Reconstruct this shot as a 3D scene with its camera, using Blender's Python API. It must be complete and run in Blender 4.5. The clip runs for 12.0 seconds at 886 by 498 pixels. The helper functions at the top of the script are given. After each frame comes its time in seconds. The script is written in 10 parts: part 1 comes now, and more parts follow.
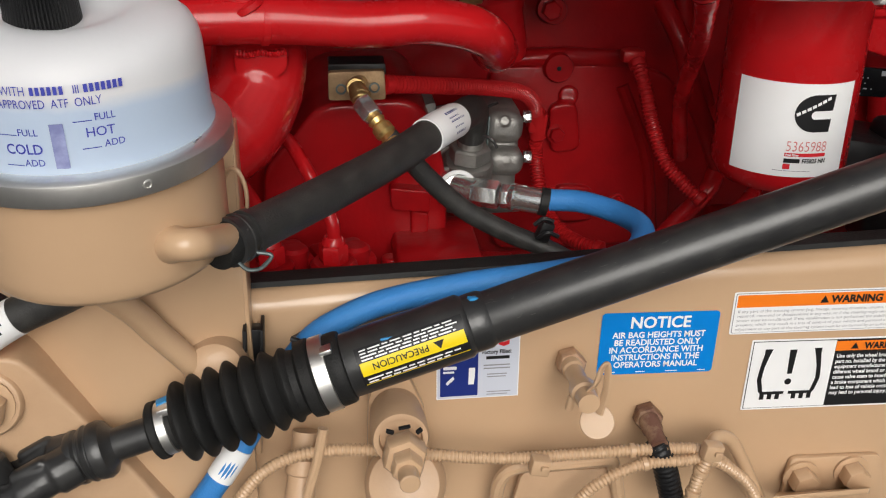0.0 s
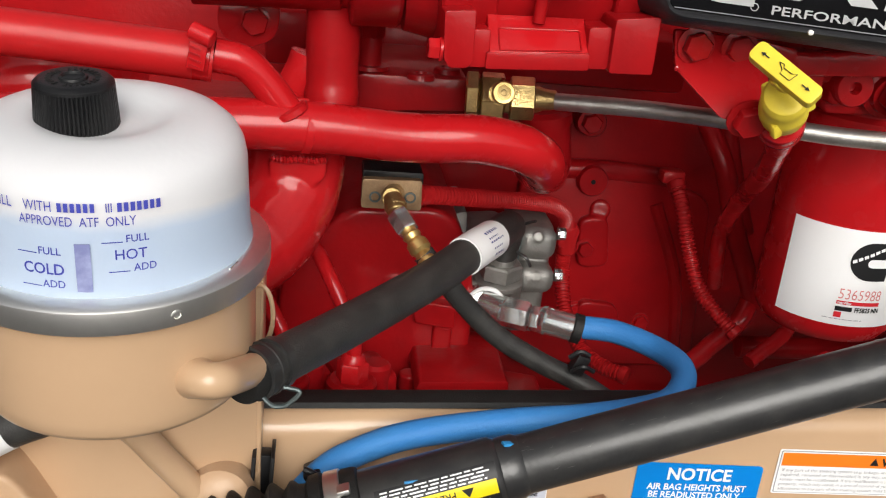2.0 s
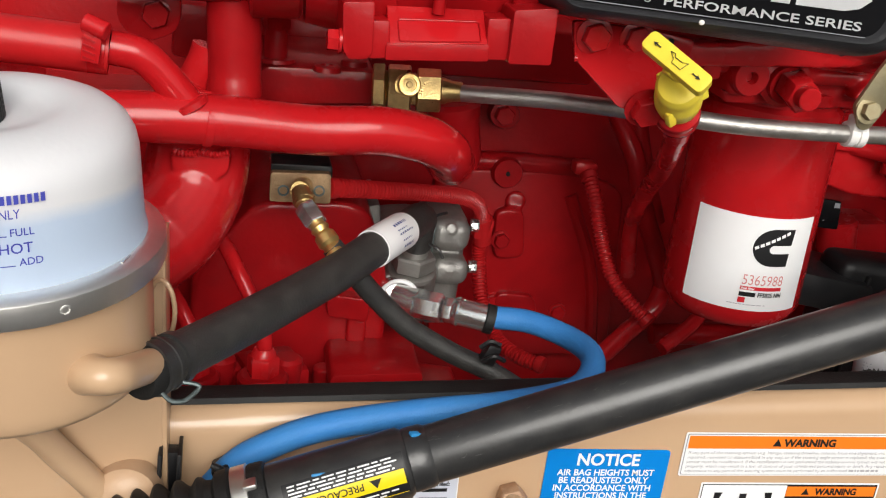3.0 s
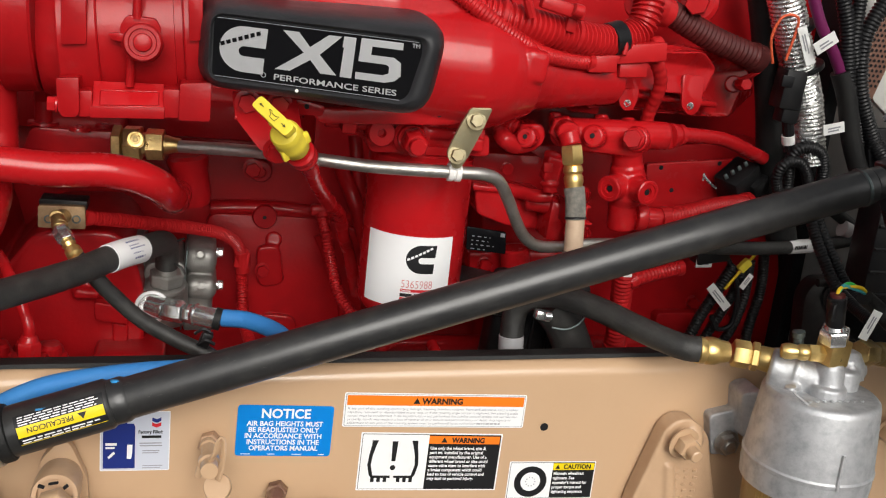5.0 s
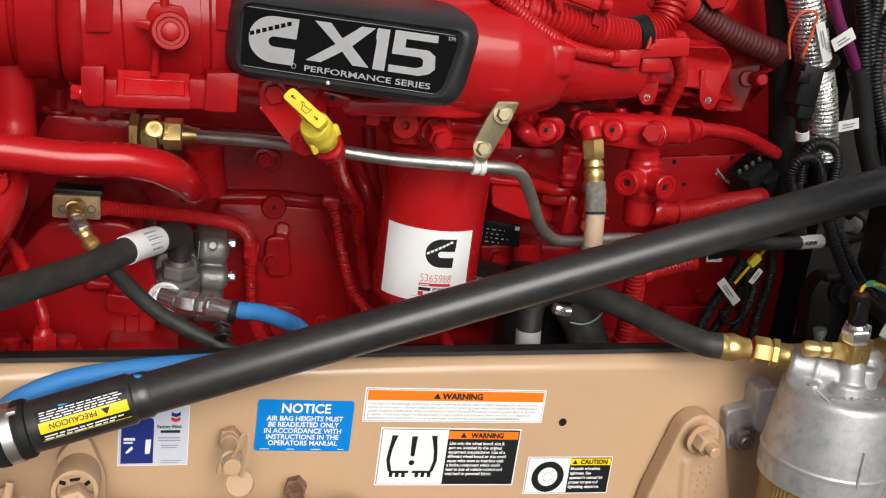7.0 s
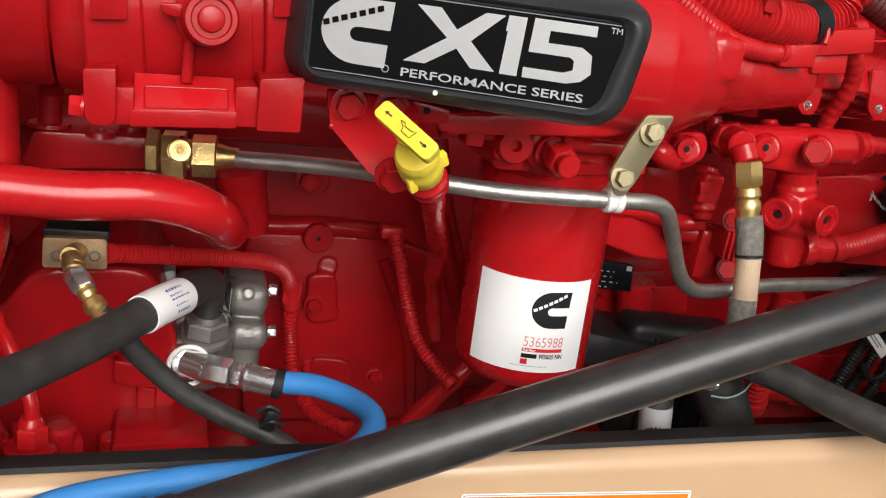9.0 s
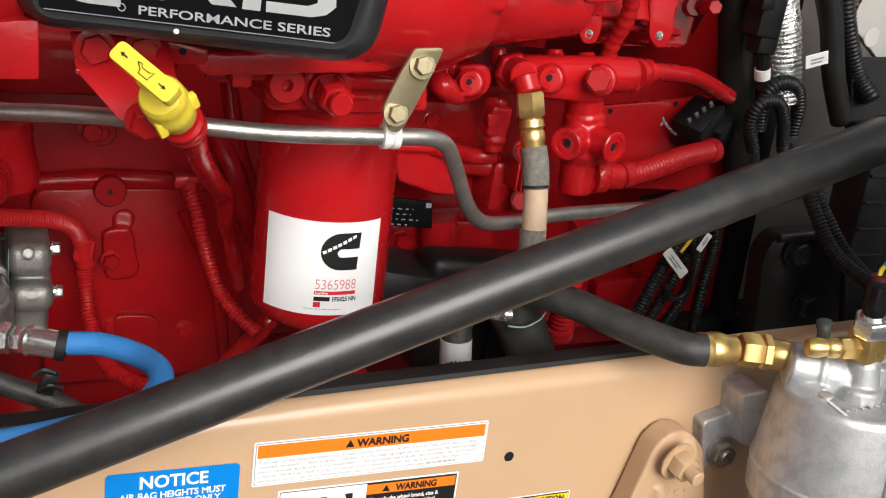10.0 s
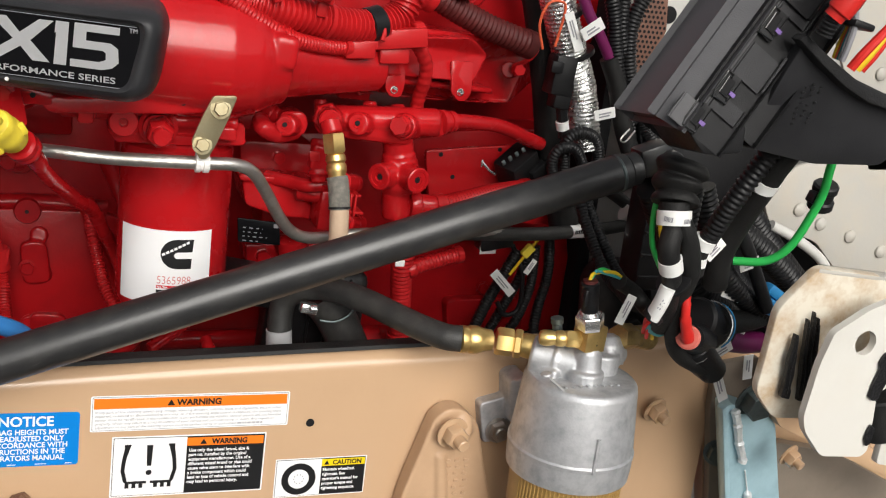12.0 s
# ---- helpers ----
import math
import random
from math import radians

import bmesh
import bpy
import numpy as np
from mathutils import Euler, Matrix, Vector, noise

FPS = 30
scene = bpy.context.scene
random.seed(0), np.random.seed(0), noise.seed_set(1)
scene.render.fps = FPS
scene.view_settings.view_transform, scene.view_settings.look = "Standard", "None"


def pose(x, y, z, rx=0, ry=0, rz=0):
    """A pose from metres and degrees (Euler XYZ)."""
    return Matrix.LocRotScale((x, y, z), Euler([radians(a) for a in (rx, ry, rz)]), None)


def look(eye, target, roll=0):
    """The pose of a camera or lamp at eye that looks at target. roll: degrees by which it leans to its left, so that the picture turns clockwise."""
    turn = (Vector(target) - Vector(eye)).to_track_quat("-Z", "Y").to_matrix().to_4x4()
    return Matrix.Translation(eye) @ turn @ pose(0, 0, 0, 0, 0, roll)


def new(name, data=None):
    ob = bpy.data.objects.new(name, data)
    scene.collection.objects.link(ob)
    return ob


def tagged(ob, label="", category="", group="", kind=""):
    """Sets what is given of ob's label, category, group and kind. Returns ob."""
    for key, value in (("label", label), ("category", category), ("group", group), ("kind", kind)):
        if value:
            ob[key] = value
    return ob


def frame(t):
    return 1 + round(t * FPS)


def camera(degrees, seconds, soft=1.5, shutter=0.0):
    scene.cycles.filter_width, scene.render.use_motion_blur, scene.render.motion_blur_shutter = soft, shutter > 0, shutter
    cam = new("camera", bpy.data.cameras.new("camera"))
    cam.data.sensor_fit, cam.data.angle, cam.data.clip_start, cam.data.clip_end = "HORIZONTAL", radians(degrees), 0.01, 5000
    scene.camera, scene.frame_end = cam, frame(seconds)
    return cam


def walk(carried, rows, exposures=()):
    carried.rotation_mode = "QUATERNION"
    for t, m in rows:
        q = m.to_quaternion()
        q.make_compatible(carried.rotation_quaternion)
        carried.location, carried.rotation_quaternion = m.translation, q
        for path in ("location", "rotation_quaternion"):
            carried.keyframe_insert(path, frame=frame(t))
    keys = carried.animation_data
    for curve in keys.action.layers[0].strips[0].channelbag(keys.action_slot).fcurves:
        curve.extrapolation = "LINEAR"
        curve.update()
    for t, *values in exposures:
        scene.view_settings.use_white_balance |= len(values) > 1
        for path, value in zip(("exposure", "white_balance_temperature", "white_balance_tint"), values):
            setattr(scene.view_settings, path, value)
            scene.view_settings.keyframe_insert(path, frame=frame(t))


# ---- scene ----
cam = camera(46.5, 12.0, soft=1.15)
PATH = [
    (0, (-0.135, -0.724, 1.334), (0.094, 1.077, 0.497), 1.1),
    (0.5, (-0.183, -0.673, 1.343), (0.03, 1.145, 0.538), 4.2),
    (1, (-0.16, -0.663, 1.357), (-0.027, 1.172, 0.573), 4.5),
    (1.5, (-0.163, -0.658, 1.355), (0.011, 1.19, 0.608), 5.0),
    (2, (-0.168, -0.651, 1.351), (0.093, 1.199, 0.635), 5.9),
    (2.5, (-0.157, -0.648, 1.351), (0.166, 1.193, 0.641), 6.3),
    (2.7, (-0.155, -0.648, 1.35), (0.197, 1.185, 0.633), 6.4),
    (4.3, (-0.026, -0.872, 1.369), (0.396, 0.995, 0.792), 5.7),
    (4.5, (0.001, -0.925, 1.376), (0.428, 0.949, 0.825), 5.8),
    (5, (0.031, -1.003, 1.398), (0.513, 0.863, 0.866), 6.4),
    (5.5, (0.035, -1.01, 1.402), (0.55, 0.852, 0.883), 6.8),
    (6, (0.022, -1.0, 1.405), (0.553, 0.853, 0.873), 7.1),
    (6.5, (0.004, -1.001, 1.407), (0.548, 0.843, 0.855), 7.4),
    (7, (-0.02, -0.978, 1.398), (0.518, 0.867, 0.845), 7.4),
    (7.5, (-0.038, -0.816, 1.4), (0.476, 1.029, 0.824), 7.8),
    (7.7, (-0.04, -0.772, 1.394), (0.464, 1.079, 0.827), 7.9),
    (9.3, (-0.05, -0.683, 1.364), (0.552, 1.135, 0.787), 7.4),
    (9.5, (-0.038, -0.682, 1.364), (0.615, 1.112, 0.768), 7.3),
    (10, (0.016, -0.695, 1.366), (0.821, 1.02, 0.724), 6.9),
    (10.5, (0.109, -0.777, 1.382), (1.013, 0.892, 0.751), 7.0),
    (11, (0.186, -0.875, 1.41), (0.929, 0.894, 0.845), 6.6),
    (11.5, (0.197, -0.957, 1.415), (0.853, 0.861, 0.898), 6.6),
    (12, (0.152, -1.007, 1.412), (0.877, 0.779, 0.878), 7.2),
]
walk(cam, [(t, look(eye, target, roll)) for t, eye, target, roll in PATH], [(0.0, -0.18), (0.5, 0.0), (1.5, 0.16), (2.5, 0.15), (4.5, 0.06), (5.5, 0.05), (7.5, 0.12), (9.5, 0.36), (10.5, 0.3), (12.0, 0.16)])

# ---- light ----
world = bpy.data.worlds.new("overcast_sky")
scene.world = world
world.use_nodes = True
wn, wl = world.node_tree.nodes, world.node_tree.links
sky = wn.new("ShaderNodeTexSky")
sky.sky_type, sky.sun_disc = "NISHITA", False
sky.sun_elevation, sky.sun_rotation = radians(30), radians(180)
sky.air_density, sky.dust_density, sky.ozone_density = 1.0, 4.0, 1.0
soft_sky = wn.new("ShaderNodeHueSaturation")
soft_sky.inputs["Saturation"].default_value = 0.16
wl.new(sky.outputs[0], soft_sky.inputs["Color"])
wl.new(soft_sky.outputs[0], wn["Background"].inputs["Color"])
wn["Background"].inputs["Strength"].default_value = 0.1
sun = new("sun", bpy.data.lights.new("sun", "SUN"))
sun.data.energy, sun.data.angle, sun.data.color = 2.1, radians(40), (1.0, 0.96, 0.89)
sun.matrix_world = look((0.25, -3.9, 3.35), (0.2, 0.1, 1.0))

# ---- materials ----


def material(name, base, rough=0.5, metal=0.0, grain=0.0, grain_size=400.0, stain=0.0, stain_size=18.0, coat=0.0, stain_colour=None, spread=0.0, spec=0.32):
    """A surface: grain is fine relief, stain mixes in dust or wear in uneven patches, spread varies the gloss."""
    m = bpy.data.materials.new(name)
    m.use_nodes = True
    n, l = m.node_tree.nodes, m.node_tree.links
    b = n["Principled BSDF"]
    b.inputs["Roughness"].default_value, b.inputs["Metallic"].default_value = rough, metal
    b.inputs["Coat Weight"].default_value, b.inputs["Coat Roughness"].default_value = coat, 0.06
    b.inputs["Base Color"].default_value = (*base, 1)
    b.inputs["Specular IOR Level"].default_value = spec
    where = n.new("ShaderNodeNewGeometry").outputs["Position"]
    if stain or spread:
        tex = n.new("ShaderNodeTexNoise")
        tex.inputs["Scale"].default_value, tex.inputs["Detail"].default_value, tex.inputs["Roughness"].default_value = stain_size, 8, 0.62
        l.new(where, tex.inputs["Vector"])
        ramp = n.new("ShaderNodeMapRange")
        ramp.inputs["From Min"].default_value, ramp.inputs["From Max"].default_value = 0.42, 0.72
        l.new(tex.outputs[0], ramp.inputs["Value"])
        if stain:
            ramp.inputs["To Max"].default_value = stain
            mix = n.new("ShaderNodeMix")
            mix.data_type = "RGBA"
            mix.inputs["A"].default_value = (*base, 1)
            mix.inputs["B"].default_value = (*(stain_colour or [c * 0.55 for c in base]), 1)
            l.new(ramp.outputs[0], mix.inputs["Factor"])
            l.new(mix.outputs["Result"], b.inputs["Base Color"])
        gloss = n.new("ShaderNodeMapRange")
        gloss.inputs["To Min"].default_value, gloss.inputs["To Max"].default_value = max(0.02, rough - spread * 0.4), min(1, rough + spread)
        l.new(tex.outputs[0], gloss.inputs["Value"])
        l.new(gloss.outputs[0], b.inputs["Roughness"])
    if grain:
        fine = n.new("ShaderNodeTexNoise")
        fine.inputs["Scale"].default_value, fine.inputs["Detail"].default_value = grain_size, 4
        l.new(where, fine.inputs["Vector"])
        bump = n.new("ShaderNodeBump")
        bump.inputs["Strength"].default_value, bump.inputs["Distance"].default_value = grain, 0.0015
        l.new(fine.outputs[0], bump.inputs["Height"])
        l.new(bump.outputs[0], b.inputs["Normal"])
        l.new(bump.outputs[0], b.inputs["Coat Normal"])
    return m


RED = material("red_engine_paint", (0.45, 0.009, 0.012), 0.22, 0, 0.08, 130, 0.5, 26, 0.52, (0.32, 0.007, 0.0095), 0.16, 0.12)
RED_CAST = material("red_paint_over_cast_iron", (0.36, 0.006, 0.0085), 0.32, 0, 0.2, 190, 0.6, 16, 0.3, (0.21, 0.005, 0.0075), 0.2, 0.09)
RED_PLASTIC = material("red_painted_plastic", (0.45, 0.011, 0.013), 0.36, 0, 0.1, 500, 0.4, 40, 0.15, (0.3, 0.009, 0.011), 0.15, 0.2)
BROWN_RED = material("red_dusted_black_plastic", (0.085, 0.012, 0.011), 0.5, 0, 0.2, 500, 0.5, 60, 0.0, (0.03, 0.009, 0.009), 0.15)
BEIGE = material("beige_chassis_paint", (0.53, 0.35, 0.212), 0.28, 0, 0.06, 130, 0.35, 7, 0.45, (0.45, 0.29, 0.17), 0.12)
BEIGE_CAST = material("beige_paint_over_casting", (0.52, 0.34, 0.208), 0.36, 0, 0.14, 300, 0.35, 25, 0.15, (0.4, 0.255, 0.15), 0.15)
BEIGE_RUST = material("beige_paint_worn_to_metal", (0.5, 0.31, 0.19), 0.42, 0, 0.3, 300, 0.85, 55, 0.1, (0.24, 0.13, 0.08), 0.15)
RUSTY = material("rusty_fitting", (0.16, 0.075, 0.05), 0.5, 0.2, 0.4, 300, 0.9, 70, 0, (0.42, 0.28, 0.17), 0.15)
RUBBER = material("black_rubber", (0.011, 0.011, 0.011), 0.5, 0, 0.35, 700, 0.5, 30, 0, (0.028, 0.027, 0.025), 0.2, 0.25)
HOSE = material("black_hose_rubber", (0.024, 0.0235, 0.0225), 0.42, 0, 0.3, 700, 0.65, 60, 0, (0.06, 0.057, 0.052), 0.22, 0.4)
BLACK_PAINT = material("satin_black_paint", (0.019, 0.019, 0.0195), 0.34, 0, 0.12, 300, 0.55, 60, 0.25, (0.044, 0.0425, 0.04), 0.2, 0.5)
BLACK_PLASTIC = material("black_moulded_plastic", (0.009, 0.009, 0.01), 0.3, 0, 0.2, 900, 0.45, 40, 0, (0.022, 0.0215, 0.021), 0.22, 0.28)
GREY_BLACK = material("grey_black_moulded_cover", (0.022, 0.022, 0.024), 0.3, 0, 0.25, 1100, 0.55, 24, 0, (0.04, 0.04, 0.043), 0.25, 0.3)
GLOSS_BLACK = material("gloss_black_panel", (0.005, 0.005, 0.006), 0.16, 0, 0.03, 300, 0.2, 40, 0.0, (0.01, 0.01, 0.01), 0.08, 0.16)
LID = material("weathered_black_lid", (0.062, 0.061, 0.066), 0.42, 0, 0.2, 900, 0.6, 14, 0, (0.1, 0.098, 0.104), 0.3, 0.6)
LATCH = material("shiny_black_plastic", (0.012, 0.012, 0.013), 0.12, 0, 0.05, 600, 0.3, 80, 0, (0.03, 0.03, 0.03), 0.1, 0.8)
BLUE_HOSE = material("blue_hose_rubber", (0.035, 0.2, 0.52), 0.5, 0, 0.3, 600, 0.4, 25, 0, (0.06, 0.24, 0.52), 0.15)
BRASS = material("brass", (0.82, 0.58, 0.22), 0.27, 0.9, 0.12, 400, 0.5, 70, 0, (0.5, 0.31, 0.11), 0.2)
OLD_BRASS = material("dull_brass", (0.62, 0.45, 0.19), 0.26, 0.9, 0.25, 500, 0.6, 60, 0, (0.2, 0.12, 0.05), 0.22)
TAN_PLATE = material("dulled_bronze_plate", (0.4, 0.27, 0.15), 0.5, 0.6, 0.3, 500, 0.6, 60, 0, (0.14, 0.07, 0.04), 0.2)
ZINC = material("bright_zinc_plating", (0.8, 0.8, 0.79), 0.17, 0.92, 0.1, 400, 0.5, 80, 0, (0.5, 0.5, 0.49), 0.18)
YELLOW_ZINC = material("yellow_zinc_plating", (0.4, 0.35, 0.22), 0.46, 0.75, 0.2, 300, 0.7, 60, 0, (0.34, 0.27, 0.15), 0.2)
STEEL_TUBE = material("drawn_steel_tube", (0.5, 0.48, 0.45), 0.34, 0.9, 0.25, 300, 0.7, 45, 0, (0.27, 0.23, 0.19), 0.2)
STAINLESS = material("stainless_band", (0.86, 0.845, 0.815), 0.36, 1.0, 0.3, 28, 0.25, 60, 0, (0.62, 0.6, 0.57), 0.12)
ALU = material("cast_aluminium", (0.55, 0.555, 0.565), 0.38, 0.6, 0.16, 420, 0.75, 70, 0, (0.3, 0.31, 0.33), 0.25)
PUMP_ALU = material("dark_cast_aluminium", (0.33, 0.32, 0.3), 0.42, 0.75, 0.3, 600, 0.55, 40, 0, (0.17, 0.165, 0.155), 0.2)
DARK_STEEL = material("dark_phosphated_steel", (0.13, 0.16, 0.16), 0.4, 0.8, 0.2, 500, 0.5, 60, 0, (0.06, 0.07, 0.07), 0.2)
WHITE_PAPER = material("white_label_film", (0.8, 0.8, 0.8), 0.35, 0, 0.03, 200, 0.2, 30, 0, (0.72, 0.72, 0.71), 0.1)
TAG = material("white_tape_tag", (0.78, 0.78, 0.76), 0.5, 0, 0.1, 300, 0.3, 50, 0, (0.62, 0.61, 0.58), 0.1)
WHITE_CLIP = material("white_nylon", (0.78, 0.76, 0.73), 0.4, 0, 0.1, 300, 0.3, 60, 0, (0.62, 0.58, 0.54), 0.1)
BLUE_LABEL = material("blue_label_film", (0.0, 0.2, 0.62), 0.35, 0, 0.03, 200, 0.15, 30, 0, (0.0, 0.17, 0.55), 0.1)
NAVY = material("navy_print", (0.015, 0.03, 0.19), 0.35, 0, 0, 1, 0.1, 30)
ORANGE = material("orange_print", (0.85, 0.2, 0.015), 0.35, 0, 0, 1, 0.1, 30)
YELLOW_PRINT = material("yellow_print", (0.8, 0.6, 0.01), 0.35, 0, 0, 1, 0.1, 30)
BLACK_PRINT = material("black_print", (0.012, 0.012, 0.013), 0.4, 0, 0, 1, 0.1, 30)
GREY_PRINT = material("grey_print", (0.28, 0.28, 0.3), 0.45, 0, 0, 1, 0.1, 30)
PALE_PRINT = material("pale_grey_print", (0.4, 0.4, 0.41), 0.45, 0, 0, 1, 0.1, 30)
RED_PRINT = material("red_print", (0.62, 0.02, 0.03), 0.4, 0, 0, 1, 0.1, 30)
BLUE_PRINT = material("blue_violet_print", (0.06, 0.07, 0.4), 0.45, 0, 0, 1, 0.1, 30)
WHITE_PRINT = material("white_print", (0.8, 0.8, 0.8), 0.4, 0, 0, 1, 0.1, 30)
SILVER_PRINT = material("silver_badge_face", (0.62, 0.62, 0.63), 0.34, 0.6, 0.05, 300, 0.4, 30, 0, (0.46, 0.465, 0.475), 0.12)
YELLOW_PLASTIC = material("yellow_plastic", (0.84, 0.66, 0.06), 0.38, 0, 0.1, 500, 0.3, 50, 0, (0.62, 0.44, 0.02), 0.1)
GREEN_WIRE = material("green_cable_sheath", (0.03, 0.46, 0.09), 0.4, 0, 0.05, 300, 0.3, 50)
YELLOW_WIRE = material("yellow_wire_sheath", (0.75, 0.5, 0.02), 0.4, 0, 0, 1, 0.2, 50)
RED_WIRE = material("red_rubber_boot", (0.62, 0.025, 0.02), 0.4, 0, 0.05, 300, 0.3, 50)
ORANGE_WIRE = material("orange_wire_sheath", (0.72, 0.12, 0.05), 0.4, 0, 0, 1, 0.2, 50)
TEAL_WIRE = material("teal_wire_sheath", (0.05, 0.32, 0.36), 0.4, 0, 0, 1, 0.2, 50)
PURPLE_TAPE = material("purple_tape", (0.15, 0.012, 0.08), 0.4, 0, 0.1, 300, 0.4, 50)
BLUE_PLASTIC = material("blue_connector_plastic", (0.03, 0.25, 0.55), 0.4, 0, 0, 1, 0.2, 50)
LILAC = material("lilac_latch_plastic", (0.2, 0.12, 0.36), 0.4, 0, 0, 1, 0.2, 50)
FOIL = material("aluminium_foil_sleeve", (0.68, 0.68, 0.67), 0.2, 1, 1.0, 330, 0.4, 90, 0, (0.42, 0.42, 0.41), 0.25)
SLEEVE = material("grey_fabric_sleeve", (0.17, 0.16, 0.14), 0.85, 0, 0.9, 1500, 0.7, 180, 0, (0.36, 0.33, 0.28), 0.1)
TAN_HOSE = material("tan_cloth_hose", (0.55, 0.4, 0.28), 0.6, 0, 0.3, 700, 0.5, 60, 0, (0.42, 0.28, 0.19), 0.1)
CREAM = material("cream_bracket_paint", (0.44, 0.42, 0.38), 0.42, 0, 0.12, 200, 0.5, 24, 0.1, (0.5, 0.43, 0.33), 0.15)
CREAM_WORN = material("worn_cream_paint", (0.66, 0.61, 0.51), 0.42, 0, 0.15, 200, 0.95, 34, 0.1, (0.42, 0.26, 0.12), 0.15)
WHITE_PAINT = material("white_bracket_paint", (0.68, 0.66, 0.61), 0.35, 0, 0.1, 200, 0.3, 14, 0.1, (0.66, 0.61, 0.52), 0.1)
TAR = material("black_sealer", (0.012, 0.012, 0.013), 0.3, 0, 0.9, 420, 0.4, 80)
FOAM = material("black_closed_foam", (0.016, 0.016, 0.017), 0.75, 0, 1.0, 900, 0.6, 700, 0, (0.035, 0.034, 0.034), 0.1, 0.3)
CAB = material("cab_wall_sealant_grey", (0.56, 0.55, 0.52), 0.48, 0.05, 0.2, 200, 0.6, 14, 0, (0.44, 0.43, 0.4), 0.2)
TAUPE = material("taupe_paint_and_shade", (0.2, 0.165, 0.13), 0.4, 0, 0.15, 200, 0.5, 20, 0.1, (0.14, 0.115, 0.09), 0.15)
PALE_BLUE = material("pale_blue_zinc_bar", (0.4, 0.58, 0.64), 0.3, 0.25, 0.15, 250, 0.5, 30, 0, (0.22, 0.36, 0.42), 0.15)
SEALANT = material("silver_sealant_bead", (0.86, 0.88, 0.88), 0.25, 0.35, 0.9, 260, 0.5, 60, 0, (0.5, 0.54, 0.56), 0.2)
MESH_BROWN = material("brown_perforated_board", (0.2, 0.1, 0.07), 0.6, 0, 0.3, 300, 0.5, 40)
ASPHALT = material("weathered_dark_asphalt", (0.07, 0.068, 0.065), 0.88, 0, 1.0, 90, 0.5, 3, 0, (0.04, 0.039, 0.038), 0.1)
# black steel; on holes, pockets and the backing sheet it stands for shade
DARK = material("black_steel_and_shade", (0.014, 0.014, 0.015), 0.55, 0, 0.2, 200, 0.5, 15, 0, (0.008, 0.008, 0.009), 0.0, 0.12)
AMBER = material("amber_filter_bowl", (0.36, 0.22, 0.07), 0.3, 0, 0.1, 200, 0.5, 40, 0.2, (0.22, 0.13, 0.04), 0.1)

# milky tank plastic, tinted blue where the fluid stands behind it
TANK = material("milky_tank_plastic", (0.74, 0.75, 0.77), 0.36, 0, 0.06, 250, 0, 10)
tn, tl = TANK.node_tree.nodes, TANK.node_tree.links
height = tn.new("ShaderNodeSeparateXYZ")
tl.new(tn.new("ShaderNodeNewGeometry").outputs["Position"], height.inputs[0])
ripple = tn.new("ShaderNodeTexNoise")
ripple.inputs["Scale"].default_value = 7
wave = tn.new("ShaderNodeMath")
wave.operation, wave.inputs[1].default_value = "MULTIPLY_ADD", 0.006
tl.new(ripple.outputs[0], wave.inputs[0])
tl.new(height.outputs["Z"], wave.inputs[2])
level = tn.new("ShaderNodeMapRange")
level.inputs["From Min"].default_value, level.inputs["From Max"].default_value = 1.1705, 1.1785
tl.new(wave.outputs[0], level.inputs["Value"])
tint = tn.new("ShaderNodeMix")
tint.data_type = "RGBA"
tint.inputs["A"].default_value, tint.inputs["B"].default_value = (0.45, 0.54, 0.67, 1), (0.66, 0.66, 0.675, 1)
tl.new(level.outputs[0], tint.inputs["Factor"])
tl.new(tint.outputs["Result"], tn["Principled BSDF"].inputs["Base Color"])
tn["Principled BSDF"].inputs["Subsurface Weight"].default_value = 0.35
tn["Principled BSDF"].inputs["Subsurface Radius"].default_value = (0.02, 0.02, 0.02)
tn["Principled BSDF"].inputs["Subsurface Scale"].default_value = 0.3

# ---- shape helpers ----
ORIGIN = {}


def thing(name, label, category, at=(0, 0, 0), group="", kind=""):
    ob = new(name)
    ob.empty_display_size = 0.02
    ob.location = at
    ORIGIN[ob] = Vector(at)
    return tagged(ob, label, category, group, kind)


def settle(ob, a, b, grow=1.0):
    """Sets a finished thing so that its point a comes to lie at b, sized by grow."""
    ob.location = Vector(b) + (ob.location - Vector(a)) * grow
    ob.scale = (grow, grow, grow)
    return ob


def cast(ob, voxel=0.0014, rounds=3):
    """Melts the overlapping solids of a casting into one skin with soft fillets."""
    melt = ob.modifiers.new("melt", "REMESH")
    melt.mode, melt.voxel_size, melt.use_smooth_shade = "VOXEL", voxel, True
    soft = ob.modifiers.new("soften", "SMOOTH")
    soft.factor, soft.iterations = 0.5, rounds
    return ob


def hoop(c, d, r, wire, seg=28):
    """A thin round hoop."""
    d, a, b = basis(d)
    return sweep(bmesh.new(), [Vector(c) + a * r * math.cos(2 * math.pi * k / seg) + b * r * math.sin(2 * math.pi * k / seg) for k in range(seg + 1)], wire, 8)


